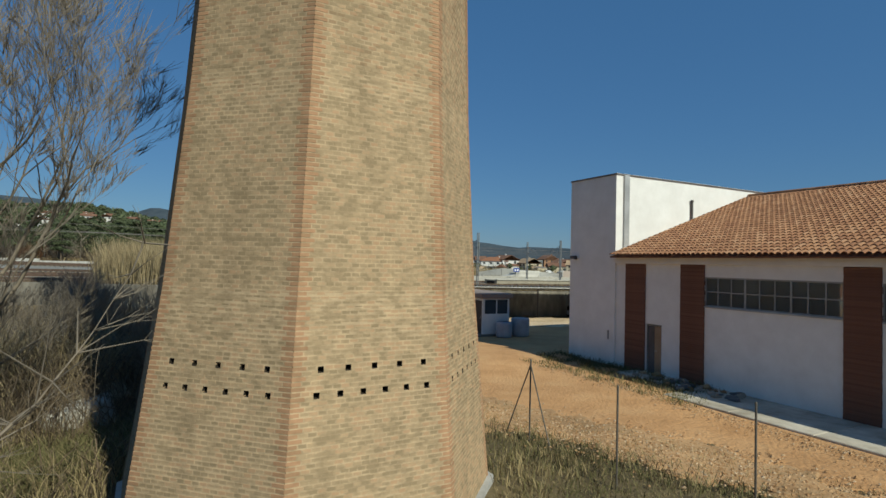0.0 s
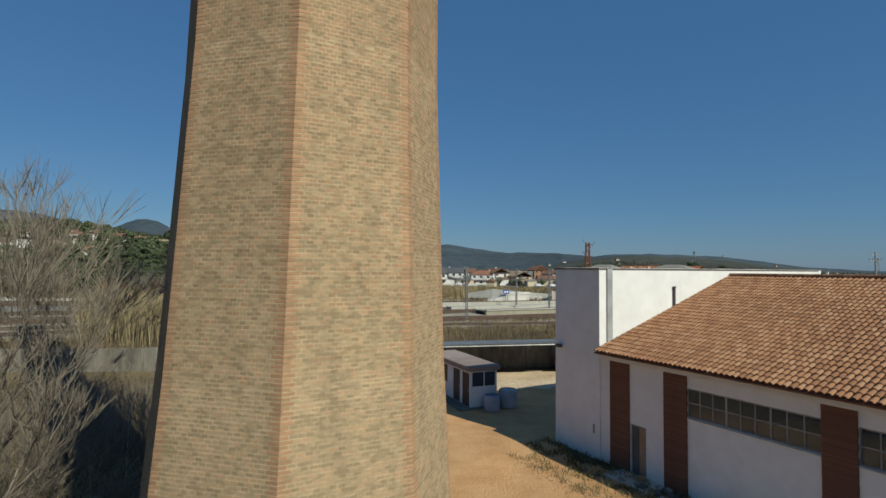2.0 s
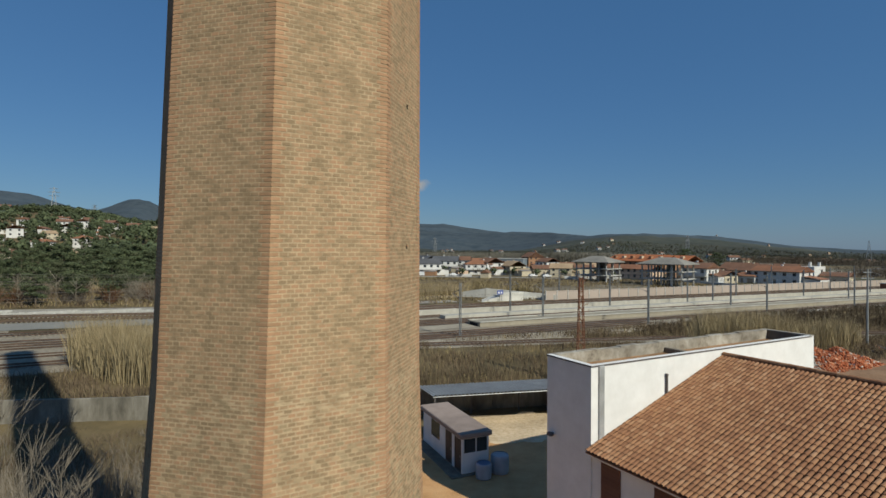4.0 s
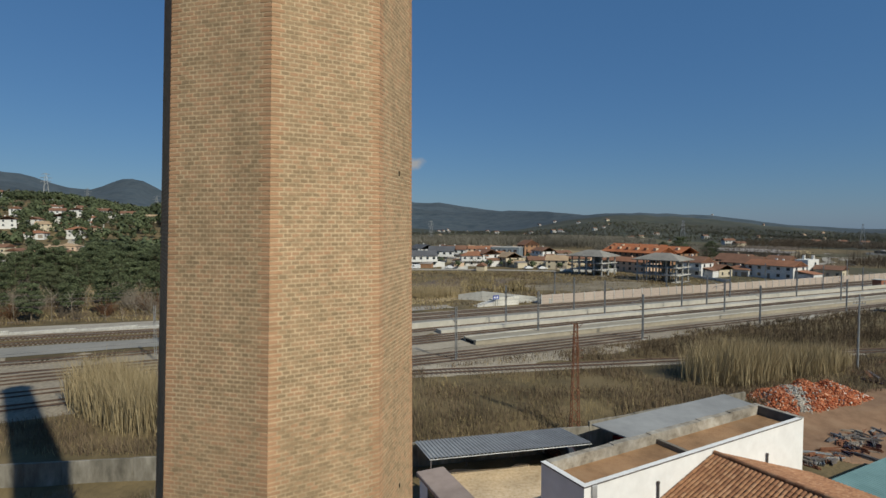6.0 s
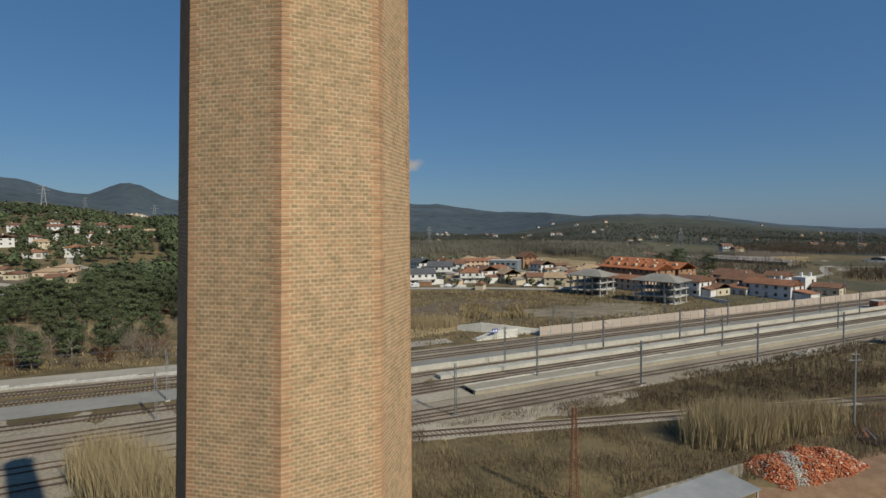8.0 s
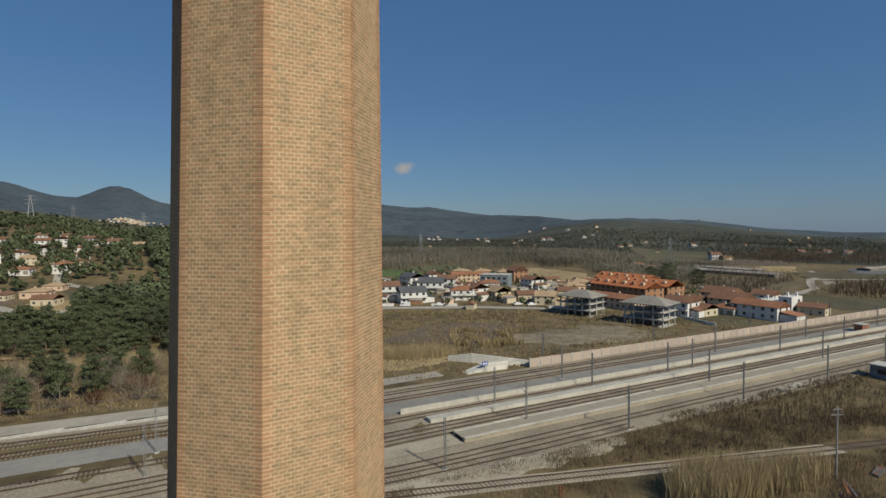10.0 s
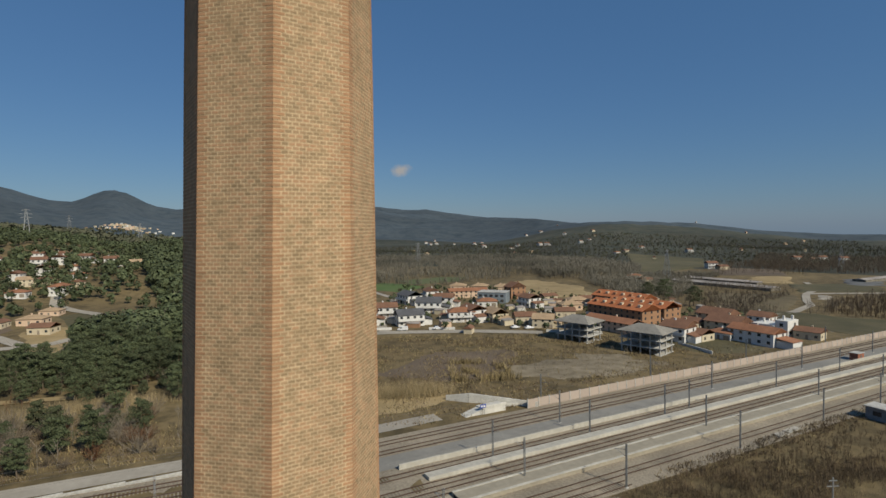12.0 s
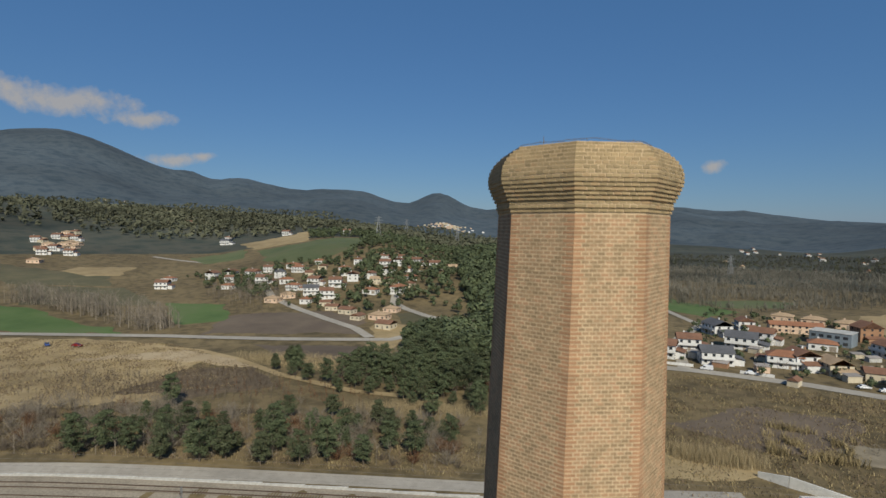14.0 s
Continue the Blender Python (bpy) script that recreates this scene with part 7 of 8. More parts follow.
lane("village_road", M_ROAD, [(-40, 236), (-10, 241), (30, 240), (58, 234)], 7, 0.15, "pale village road at the edge of waste ground")
lane("village_road", M_ROAD, [(-12, 241), (-20, 300), (-10, 360), (-40, 420)], 5, 0.18, "pale lane climbing through the village")
lane("country_road", M_ROAD, [(-420, 66), (-302, 128), (-233, 167), (-183, 190), (-139, 215), (-128, 250)], 6, 0.3, "pale country road between fields")
lane("country_road", M_ROAD, [(-150, 214), (-167, 225), (-193, 233), (-221, 245), (-262, 262), (-312, 300), (-345, 350)], 5, 0.3, "pale lane through the housing estate")
lane("country_road", M_ROAD, [(-135, 264), (-151, 269), (-169, 279), (-185, 290), (-205, 325), (-218, 380)], 5, 0.3, "pale lane beside the pine wood")
lane("field_track", M_STUBBLE, [(-222, 150), (-198, 156), (-172, 153), (-139, 144), (-122, 143), (-106, 143), (-90, 148)], 3.5, 0.25, "sandy track across the dry field")
lane("field_track", M_ROAD, [(-529, 360), (-491, 362), (-456, 368)], 5, 0.3, "pale track below the hill")
lane("country_road", M_ROAD, [(270, 351), (326, 350), (420, 372), (560, 430)], 7, 0.35, "pale broad road in the valley")
lane("country_road", M_ROAD, [(176, 252), (191, 269), (206, 276), (215, 284), (232, 298), (242, 314), (258, 336), (270, 351), (302, 381), (330, 430)], 4.5, 0.3, "pale curving country road")

# ---------------------------------------------------------------- houses
M_WHITEWALL = surface("white_house_wall", [(0.56, 0.545, 0.51), (0.68, 0.665, 0.63)], 0.6, 0.9, 0.05, big=0.06)
M_CREAM = surface("cream_house_wall", [(0.48, 0.41, 0.29), (0.56, 0.485, 0.355)], 0.6, 0.9, 0.05, big=0.08)
M_PEACH = surface("peach_house_wall", [(0.56, 0.40, 0.28), (0.64, 0.47, 0.34)], 0.6, 0.9, 0.05, big=0.08)
M_BRICKWALL = surface("orange_brick_wall", [(0.26, 0.145, 0.082), (0.34, 0.195, 0.112)], 1.5, 0.9, 0.1, big=0.1)
M_GREYWALL = surface("slate_blue_wall", [(0.16, 0.19, 0.21), (0.21, 0.24, 0.26)], 0.6, 0.8, 0.05)
M_ROOFRED = surface("orange_tile_roof", [(0.23, 0.105, 0.058), (0.31, 0.145, 0.08)], 1.2, 0.9, 0.3, 6, big=0.2)
M_ROOFORANGE = surface("bright_orange_roof", [(0.36, 0.12, 0.05), (0.46, 0.165, 0.07)], 1.2, 0.9, 0.3, 6, big=0.15)
M_ROOFBROWN = surface("brown_tile_roof", [(0.155, 0.08, 0.05), (0.23, 0.122, 0.076)], 1.2, 0.9, 0.3, 6, big=0.15)
M_ROOFTAN = surface("tan_tile_roof", [(0.33, 0.23, 0.14), (0.42, 0.30, 0.19)], 1.2, 0.9, 0.3, 6, big=0.15)
M_ROOFGREY = surface("dark_slate_roof", [(0.075, 0.075, 0.08), (0.12, 0.12, 0.125)], 1.2, 0.8, 0.2, 6, big=0.15)


def house(label, w, d, h, rise, wall_mat, roof_mat, storeys, hip=False, balcony=False, garage=False, seed=0, group="village houses"):
    """Ridge along x; the front is at -y."""
    r = random.Random(seed)
    t = thing("house", label, "house", None, group)
    g = Geo()
    g.box(-w / 2, w / 2, -d / 2, d / 2, -1.0, h)
    if not hip:
        g.add([(-w / 2, -d / 2, h), (-w / 2, d / 2, h), (-w / 2, 0, h + rise), (w / 2, -d / 2, h), (w / 2, d / 2, h), (w / 2, 0, h + rise)], [(0, 2, 1), (3, 4, 5)])
    part("wall", g, wall_mat, t)
    o = 0.45
    e = rise * o / (d / 2)
    g = Geo()
    hx = (d / 2) * 0.9 if hip else -o
    th = 0.16
    top = [(-w / 2 - o, -d / 2 - o, h - e), (w / 2 + o, -d / 2 - o, h - e), (w / 2 + o, d / 2 + o, h - e), (-w / 2 - o, d / 2 + o, h - e), (-w / 2 + hx, 0, h + rise), (w / 2 - hx, 0, h + rise)]
    low = [(x, y, z) for x, y, z in top]
    hi = [(x, y, z + th) for x, y, z in top]
    g.add(low + hi, [(6, 7, 11, 10), (8, 9, 10, 11), (7, 8, 11), (9, 6, 10), (1, 0, 4, 5), (3, 2, 5, 4), (2, 1, 5), (0, 3, 4), (0, 1, 7, 6), (1, 2, 8, 7), (2, 3, 9, 8), (3, 0, 6, 9)])
    roof = part("roof", g, roof_mat, t)
    g = Geo()
    cx = r.uniform(-w / 4, w / 4)
    g.box(cx - 0.35, cx + 0.35, d * 0.12, d * 0.12 + 0.6, h + rise * 0.5, h + rise + 0.7)
    part("chimney", g, wall_mat, roof)
    fh = h / storeys
    for s in range(storeys):
        n = max(2, int(w / 3.2))
        for i in range(n):
            x = -w / 2 + w * (i + 0.5) / n
            door = s == 0 and i == n // 2
            z0, z1, hw = (0.0, 2.1, 0.55) if door else (s * fh + 0.95, s * fh + 2.15, 0.62)
            for yy, sg in ((-d / 2, -1), (d / 2, 1)):
                if door and sg > 0:
                    continue
                q = Geo()
                q.box(x - hw, x + hw, yy - 0.05, yy + 0.05, z0, z1)
                part("door" if door else "window", q, M_GLASS if not door else M_TIMBER, t)
        m = max(1, int(d / 4))
        for i in range(m):
            y = -d / 2 + d * (i + 0.5) / m
            for xx in (-w / 2, w / 2):
                q = Geo()
                q.box(xx - 0.05, xx + 0.05, y - 0.55, y + 0.55, s * fh + 0.95, s * fh + 2.15)
                part("window", q, M_GLASS, t)
    if storeys > 1 and w < 20:
        # lean-to at one end
        q = Geo()
        ax = w * 0.34
        q.box(w / 2 + 0.002, w / 2 + ax, -d * 0.3, d * 0.42, -1.0, 2.6)
        part("lean_to", q, wall_mat, t)
        q = Geo()
        c = [(w / 2 + 0.003, -d * 0.36, 3.5), (w / 2 + ax + 0.3, -d * 0.36, 2.62), (w / 2 + ax + 0.3, d * 0.48, 2.62), (w / 2 + 0.003, d * 0.48, 3.5)]
        q.add(c + [(x, y, z + 0.14) for x, y, z in c], [(4, 5, 6, 7), (3, 2, 1, 0), (0, 1, 5, 4), (1, 2, 6, 5), (2, 3, 7, 6), (3, 0, 4, 7)])
        part("lean_to_roof", q, roof_mat, t)
    if balcony:
        q = Geo()
        q.box(-w / 2, w / 2, -d / 2 - 1.3, -d / 2 - 0.05, fh - 0.15, fh + 0.05)
        q.box(-w / 2, w / 2, -d / 2 - 1.3, -d / 2 - 1.2, fh + 0.05, fh + 1.0)
        part("balcony", q, M_WHITEWALL, t)
    if garage:
        q = Geo()
        q.box(w / 2 - 3.2, w / 2 - 0.6, -d / 2 - 0.07, -d / 2 + 0.03, 0.0, 2.2)
        part("garage_door", q, M_TIMBER, t)
    return t


kinds = {
    "w": house("white two-storey house with brown tile roof", 10, 9, 5.6, 1.9, M_WHITEWALL, M_ROOFBROWN, 2, balcony=True, seed=1),
    "r": house("white house with orange tile roof and long balcony", 15, 10, 5.8, 2.0, M_WHITEWALL, M_ROOFRED, 2, hip=True, balcony=True, seed=2),
    "c": house("cream house with tan tile roof and wide gable", 12, 10, 5.2, 2.4, M_CREAM, M_ROOFTAN, 2, garage=True, seed=3),
    "p": house("peach bungalow with low tan tile roof", 12, 9, 3.2, 1.5, M_PEACH, M_ROOFTAN, 1, hip=True, seed=4),
    "b": house("low cream house with brown tile roof", 11, 9, 3.6, 1.6, M_CREAM, M_ROOFBROWN, 1, seed=5),
    "o": house("orange brick house with steep gable", 9, 12, 8.0, 3.0, M_BRICKWALL, M_ROOFBROWN, 3, seed=6),
    "d": house("white house with dark slate roof", 13, 10, 5.6, 2.2, M_WHITEWALL, M_ROOFGREY, 2, balcony=True, seed=7),
    "s": house("white bungalow with orange tile roof", 11, 8, 3.2, 1.4, M_WHITEWALL, M_ROOFRED, 1, hip=True, garage=True, seed=8),
    "t": house("long orange brick terrace with orange tile roof and balconies", 34, 13, 7.6, 2.6, M_BRICKWALL, M_ROOFORANGE, 3, balcony=True, seed=9),
    "h": house("long white house with a shaded side and tile roof", 18, 9, 5.2, 1.8, M_WHITEWALL, M_ROOFRED, 2, seed=11),
    "g": house("large cream house under a broad dark brown roof", 15, 12, 4.6, 2.6, M_CREAM, M_ROOFBROWN, 2, seed=12),
    "l": house("row of low terraced houses with orange tile roof", 26, 9, 4.6, 1.6, M_PEACH, M_ROOFRED, 2, seed=10),
}
for i in range(6):
    for side in (-1, 1):
        q = Geo()
        q.box(-14.5 + i * 5.4, -13.0 + i * 5.4, side * 3.4 - 0.8, side * 3.4 + 0.8, 8.2, 9.9)
        part("dormer", q, M_CREAM if i % 2 else M_BRICKWALL, kinds["t"])
used = set()


def put(kind, x, y, angle, s=1.0):
    src = kinds[kind]
    m = turned(x, y, height(x, y) + 0.1, angle) @ Matrix.Diagonal((s, s, s, 1))
    if kind in used:
        copy_thing(src, m)
    else:
        used.add(kind)
        src.matrix_world = m


for k, x, y, a in (("w", -13, 284, 8), ("d", -1, 334, -66), ("d", -1, 260, 12), ("w", 13, 358, -70), ("r", 25, 268, -4), ("l", 38, 362, 4), ("c", 42, 266, -74), ("w", 31, 270, -70),
                   ("o", 69, 354, -68), ("s", 72, 320, -12), ("b", 56, 262, -4), ("c", 62, 248, -20), ("w", 70, 314, -62), ("p", 90, 300, -5), ("p", 100, 318, 4), ("p", 68, 395, -6), ("p", 52, 402, -8), ("p", 36, 408, 0),
                   ("t", 104, 258, -61), ("t", 117, 265, -61), ("t", 119, 294, -61), ("l", 91, 237, -61), ("h", 137, 205, -61), ("g", 140, 229, -61), ("w", 161, 237, -61), ("g", 148, 250, -61), ("b", 131, 241, -61), ("b", 122, 234, -61), ("b", 117, 213, -61), ("b", 152, 262, -61),
                   ("s", 129, 214, -61), ("b", 164, 211, -61), ("w", 109, 213, -61), ("b", 108, 325, 10), ("b", 88, 340, 10), ("w", 20, 320, -10), ("s", 45, 318, 5), ("w", -22, 262, 4), ("b", -36, 270, 4), ("d", 10, 300, 0), ("b", 80, 276, -5),
                   ("s", 202, 475, 20), ("b", 197, 440, 10), ("w", 338, 586, 0), ("b", 340, 568, 10), ("w", 515, 968, 10)):
    rv = random.Random(int(x * 7 + y))
    put(k, x, y, a + rv.uniform(-9, 9) * (0.3 if k in "tlhg" else 1), 1.0 if k in "tlhg" else rv.uniform(0.88, 1.06))
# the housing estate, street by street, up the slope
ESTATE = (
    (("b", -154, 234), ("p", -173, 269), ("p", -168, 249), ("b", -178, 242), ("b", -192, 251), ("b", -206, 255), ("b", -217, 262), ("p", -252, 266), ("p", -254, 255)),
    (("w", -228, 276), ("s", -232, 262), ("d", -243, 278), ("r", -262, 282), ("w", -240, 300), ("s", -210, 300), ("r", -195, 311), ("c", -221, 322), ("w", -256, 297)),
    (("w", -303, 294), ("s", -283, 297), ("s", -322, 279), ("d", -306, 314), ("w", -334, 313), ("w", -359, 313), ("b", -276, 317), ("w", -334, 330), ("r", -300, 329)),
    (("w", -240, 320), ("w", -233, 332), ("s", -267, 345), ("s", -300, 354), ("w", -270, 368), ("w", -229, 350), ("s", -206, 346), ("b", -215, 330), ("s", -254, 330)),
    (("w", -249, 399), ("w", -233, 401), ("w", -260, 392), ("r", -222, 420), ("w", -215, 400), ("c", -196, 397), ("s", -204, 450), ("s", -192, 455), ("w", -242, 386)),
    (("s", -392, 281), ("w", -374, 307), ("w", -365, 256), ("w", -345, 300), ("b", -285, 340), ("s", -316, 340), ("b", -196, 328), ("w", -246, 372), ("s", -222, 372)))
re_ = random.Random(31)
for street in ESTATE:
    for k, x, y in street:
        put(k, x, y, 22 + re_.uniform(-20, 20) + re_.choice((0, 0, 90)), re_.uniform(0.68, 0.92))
for k, x, y in (("w", -430, 560), ("s", -392, 590), ("w", -520, 545), ("d", -560, 480), ("w", -360, 640), ("w", -300, 640), ("s", -600, 520)):
    put(k, x, y, 20 + re_.uniform(-10, 10), 0.9)
for k, x, y in (("w", 557, 745), ("b", 585, 749), ("w", 602, 753), ("w", 619, 734), ("s", 466, 1063), ("w", 303, 1252), ("w", 316, 1233), ("b", 240, 774), ("s", 370, 947), ("b", 402, 985)):
    put(k, x, y, re_.uniform(-30, 30))
rt = random.Random(15)
for i in range(26):
    k, q = rt.random(), rt.uniform(-32, 32)
    put(rt.choice("bspw"), -560 - 150 * k + q * 0.6, 285 + 75 * k - q, rt.uniform(0, 60), 0.85)
for i in range(16):
    put(rt.choice("wwsw"), rt.uniform(40, 420), rt.uniform(1200, 1900), rt.uniform(0, 60), 0.8)

# farmsteads dotted over the far valley and hills
rf = random.Random(29)
for i in range(30):
    az, rr = radians(rf.uniform(-6, 40) if i < 18 else rf.uniform(-60, -24)), rf.uniform(900, 2300)
    x, y = rr * math.sin(az), rr * math.cos(az)
    fs = thing("farmhouse", "distant pale farmhouse with tile roof among woods", "house", turned(x, y, height(x, y), rf.uniform(0, 90)), "far farmhouses")
    w, d, h = rf.uniform(2.5, 6), rf.uniform(2, 3.5), rf.uniform(2, 3.5)
    g = Geo()
    g.box(-w, w, -d, d, -6, h)
    part("wall", g, rf.choice((M_WHITEWALL, M_CREAM, M_PEACH)), fs)
    g = Geo()
    g.add([(-w - 0.5, -d - 0.5, h), (w + 0.5, -d - 0.5, h), (w + 0.5, d + 0.5, h), (-w - 0.5, d + 0.5, h), (-w - 0.5, 0, h + 2.2), (w + 0.5, 0, h + 2.2)], [(0, 1, 5, 4), (2, 3, 4, 5), (1, 2, 5), (3, 0, 4), (3, 2, 1, 0)])
    part("roof", g, rf.choice((M_ROOFBROWN, M_ROOFTAN)), fs)

# white flat-roofed villa at the village's edge
vl = thing("modern_villa", "white flat-roofed villa with stepped blocks and chimneys", "house", turned(156, 221, height(156, 221), -61))
for x0, x1, y0, y1, z1 in ((-7, 2, -5, 5, 4.6), (2.01, 7, -4, 5, 6.8), (-4, 1.99, 5.01, 8, 3.2)):
    g = Geo()
    g.worn_box(x0, x1, y0, y1, -1, z1, 0.05)
    part("wall", g, M_WHITEWALL, vl)
for x, y, z in ((4, -1, 6.6), (-5, 1, 4.4), (5.6, 3, 6.6)):
    g = Geo()
    g.worn_box(x - 0.4, x + 0.4, y - 0.4, y + 0.4, z, z + 1.9, 0.03)
    part("chimney", g, M_WHITEWALL, vl)
for x, y, z, dx, dy in ((7, -1.5, 1, 0.05, 0.7), (7, 2, 1, 0.05, 0.7), (7, 2, 4.2, 0.05, 0.7), (-5, -5, 1, 0.7, 0.05), (-1.5, -5, 1, 0.9, 0.05), (4.5, -4, 4.2, 0.7, 0.05)):
    g = Geo()
    g.box(x - dx, x + dx, y - dy, y + dy, z, z + 1.4)
    part("window", g, M_GLASS, vl)

# slate-blue block
bl = thing("apartment_block", "modern slate-blue block with flat roof and grid of windows", "building", turned(52, 336, height(52, 336), -22))
g = Geo()
g.box(-9, 9, -6, 6, -1, 6.6)
part("wall", g, M_GREYWALL, bl)
g = Geo()
g.box(-9.2, 9.2, -6.2, 6.2, 6.61, 6.9)
part("roof", g, M_CONCRETE, bl)
for s in range(2):
    for i in range(5):
        q = Geo()
        q.box(-8 + i * 3.4, -6 + i * 3.4, -6.06, -5.9, s * 3 + 0.9, s * 3 + 2.4)
        part("window", q, M_GLASS, bl)


# unfinished concrete skeletons
def skeleton(x, y, angle, w, d, label):
    t = thing("unfinished_building", label, "building", turned(x, y, height(x, y), angle))
    for s in range(4):
        g = Geo()
        g.worn_box(-w / 2, w / 2, -d / 2, d / 2, s * 2.65 - 0.28, s * 2.65, 0.03)
        part("floor_slab", g, M_CONCRETE, t)
    for s in range(3):
        for i in range(5):
            for j in range(3):
                g = Geo()
                px, py = -w / 2 + 0.8 + (w - 1.6) * i / 4, -d / 2 + 0.8 + (d - 1.6) * j / 2
                g.box(px - 0.22, px + 0.22, py - 0.22, py + 0.22, s * 2.65 + 0.001, s * 2.65 + 2.36)
                part("column", g, M_CONCRETE, t)
        g = Geo()
        g.box(-1.6, 1.6, d / 2 - 3.2, d / 2 - 3.0, s * 2.65 + 0.001, s * 2.65 + 2.36)
        part("core_wall", g, M_CONCRETE, t)
    g = Geo()
    o = 0.9
    h0, h1 = 7.97, 10.3
    e = [(-w / 2 - o, -d / 2 - o), (w / 2 + o, -d / 2 - o), (w / 2 + o, d / 2 + o), (-w / 2 - o, d / 2 + o)]
    g.add([(x_, y_, h0) for x_, y_ in e] + [(-w * 0.18, 0, h1), (w * 0.18, 0, h1)] + [(x_, y_, h0 - 0.25) for x_, y_ in e],
          [(0, 1, 5, 4), (1, 2, 5), (2, 3, 4, 5), (3, 0, 4), (6, 7, 1, 0), (7, 8, 2, 1), (8, 9, 3, 2), (9, 6, 0, 3), (9, 8, 7, 6)])
    part("roof", g, surface("weathered_roof_slab", [(0.20, 0.185, 0.16), (0.28, 0.26, 0.225)], 0.8, 0.9, 0.2, big=0.2), t, "bare concrete roof")


skeleton(69.5, 218.5, -48, 15, 12, "bare grey concrete frame of an unfinished house")
skeleton(88.0, 195.5, -48, 16, 12, "bare grey concrete frame of a second unfinished house")
# small roadside hut, walls, vehicles
gh = thing("garden_hut", "small pale hut with pitched tile roof at the road", "hut", turned(25.5, 236.5, height(25.5, 236.5), 70))
g = Geo()
g.box(-2.6, 2.6, -1.8, 1.8, -0.5, 2.4)
part("wall", g, M_CREAM, gh)
g = Geo()
g.add([(-2.9, -2.1, 2.3), (2.9, -2.1, 2.3), (2.9, 2.1, 2.3), (-2.9, 2.1, 2.3), (-2.9, 0, 3.6), (2.9, 0, 3.6)], [(0, 1, 5, 4), (2, 3, 4, 5), (1, 2, 5), (3, 0, 4), (3, 2, 1, 0)])
part("roof", g, M_ROOFBROWN, gh)
car(-4.0, 244.5, height(-4, 244.5) + 0.15, 178, M_CARWHITE, "white van parked on the village road", True)
for x, y, a in ((48, 245, 20), (54, 243, 10), (12, 246, 5), (70, 262, 40)):
    car(x, y, height(x, y) + 0.15, a, M_CARWHITE, "white car parked in the village")
car(-247, 133, height(-247, 133) + 0.25, 20, M_CARRED, "red car standing in the dry field")
car(-259, 127, height(-259, 127) + 0.25, 160, M_CARBLUE, "blue car standing in the dry field")
for pts in (((-24, 246.5), (-8, 247.5)), ((8, 246), (20, 245)), ((60, 235.5), (84, 228)), ((105, 205), (109, 187)), ((148, 205), (154, 212))):
    (x0, y0), (x1, y1) = pts
    ln = math.hypot(x1 - x0, y1 - y0)
    g = Geo()
    for i in range(int(ln / 3)):
        g.worn_box(i * 3 + 0.05, i * 3 + 2.95, -0.12, 0.12, -0.4, 1.2, 0.03)
    ob = tagged(part("garden_wall", g, M_WHITEWALL), "low white garden wall along the village road", "wall", "garden walls")
    ob.matrix_world = turned(x0, y0, height((x0 + x1) / 2, (y0 + y1) / 2), math.degrees(math.atan2(y1 - y0, x1 - x0)))
# garden sheds and tanks between the houses
rg = random.Random(23)
M_SHEDROOF = surface("shed_roof", [(0.22, 0.20, 0.18), (0.34, 0.30, 0.27)], 1, 0.9, 0.1, pieces=0.6)
for i in range(46):
    x, y = rg.uniform(-15, 165), rg.uniform(232, 330)
    if y < 262 - 0.28 * (x - 60) if x > 60 else y < 252:
        y += 20
    sh = thing("garden_shed", "small low shed in a village garden", "shed", turned(x, y, height(x, y), rg.uniform(-30, 30)), "garden sheds")
    w, d, h = rg.uniform(1.5, 3.2), rg.uniform(1.2, 2.2), rg.uniform(1.9, 2.6)
    g = Geo()
    g.box(-w, w, -d, d, -0.6, h)
    part("wall", g, rg.choice((M_CREAM, M_CONCRETE, M_PEACH, M_BRICKWALL)), sh)
    g = Geo()
    g.add([(-w - 0.2, -d - 0.2, h), (w + 0.2, -d - 0.2, h), (w + 0.2, d + 0.2, h + 0.5), (-w - 0.2, d + 0.2, h + 0.5), (-w - 0.2, -d - 0.2, h + 0.1), (w + 0.2, -d - 0.2, h + 0.1), (w + 0.2, d + 0.2, h + 0.6), (-w - 0.2, d + 0.2, h + 0.6)],
          [(4, 5, 6, 7), (3, 2, 1, 0), (0, 1, 5, 4), (1, 2, 6, 5), (2, 3, 7, 6), (3, 0, 4, 7)])
    part("roof", g, rg.choice((M_SHEDROOF, M_ROOFBROWN, M_SHEDROOF)), sh)
# greenhouses
for x, y, ang, half, deep in ((244, 408, -62.8, 41, 6.5), (262, 442, -62.8, 34, 4.0), (400, 440, 24, 26, 5.0)):
    gg = thing("long_shed", "long low grey farm shed in the valley", "shed", turned(x, y, height(x, y), ang), "farm sheds")
    g = Geo()
    g.box(-half, half, -deep, deep, -2, 2.4)
    part("wall", g, M_STAINED, gg)
    g = Geo()
    e, d = half + 0.5, deep + 0.4
    g.add([(-e, -d, 2.4), (e, -d, 2.4), (e, d, 2.4), (-e, d, 2.4), (-e, 0, 3.5), (e, 0, 3.5)], [(0, 1, 5, 4), (2, 3, 4, 5), (1, 2, 5), (3, 0, 4), (3, 2, 1, 0)])
    part("roof", g, M_SHEDROOF, gg)


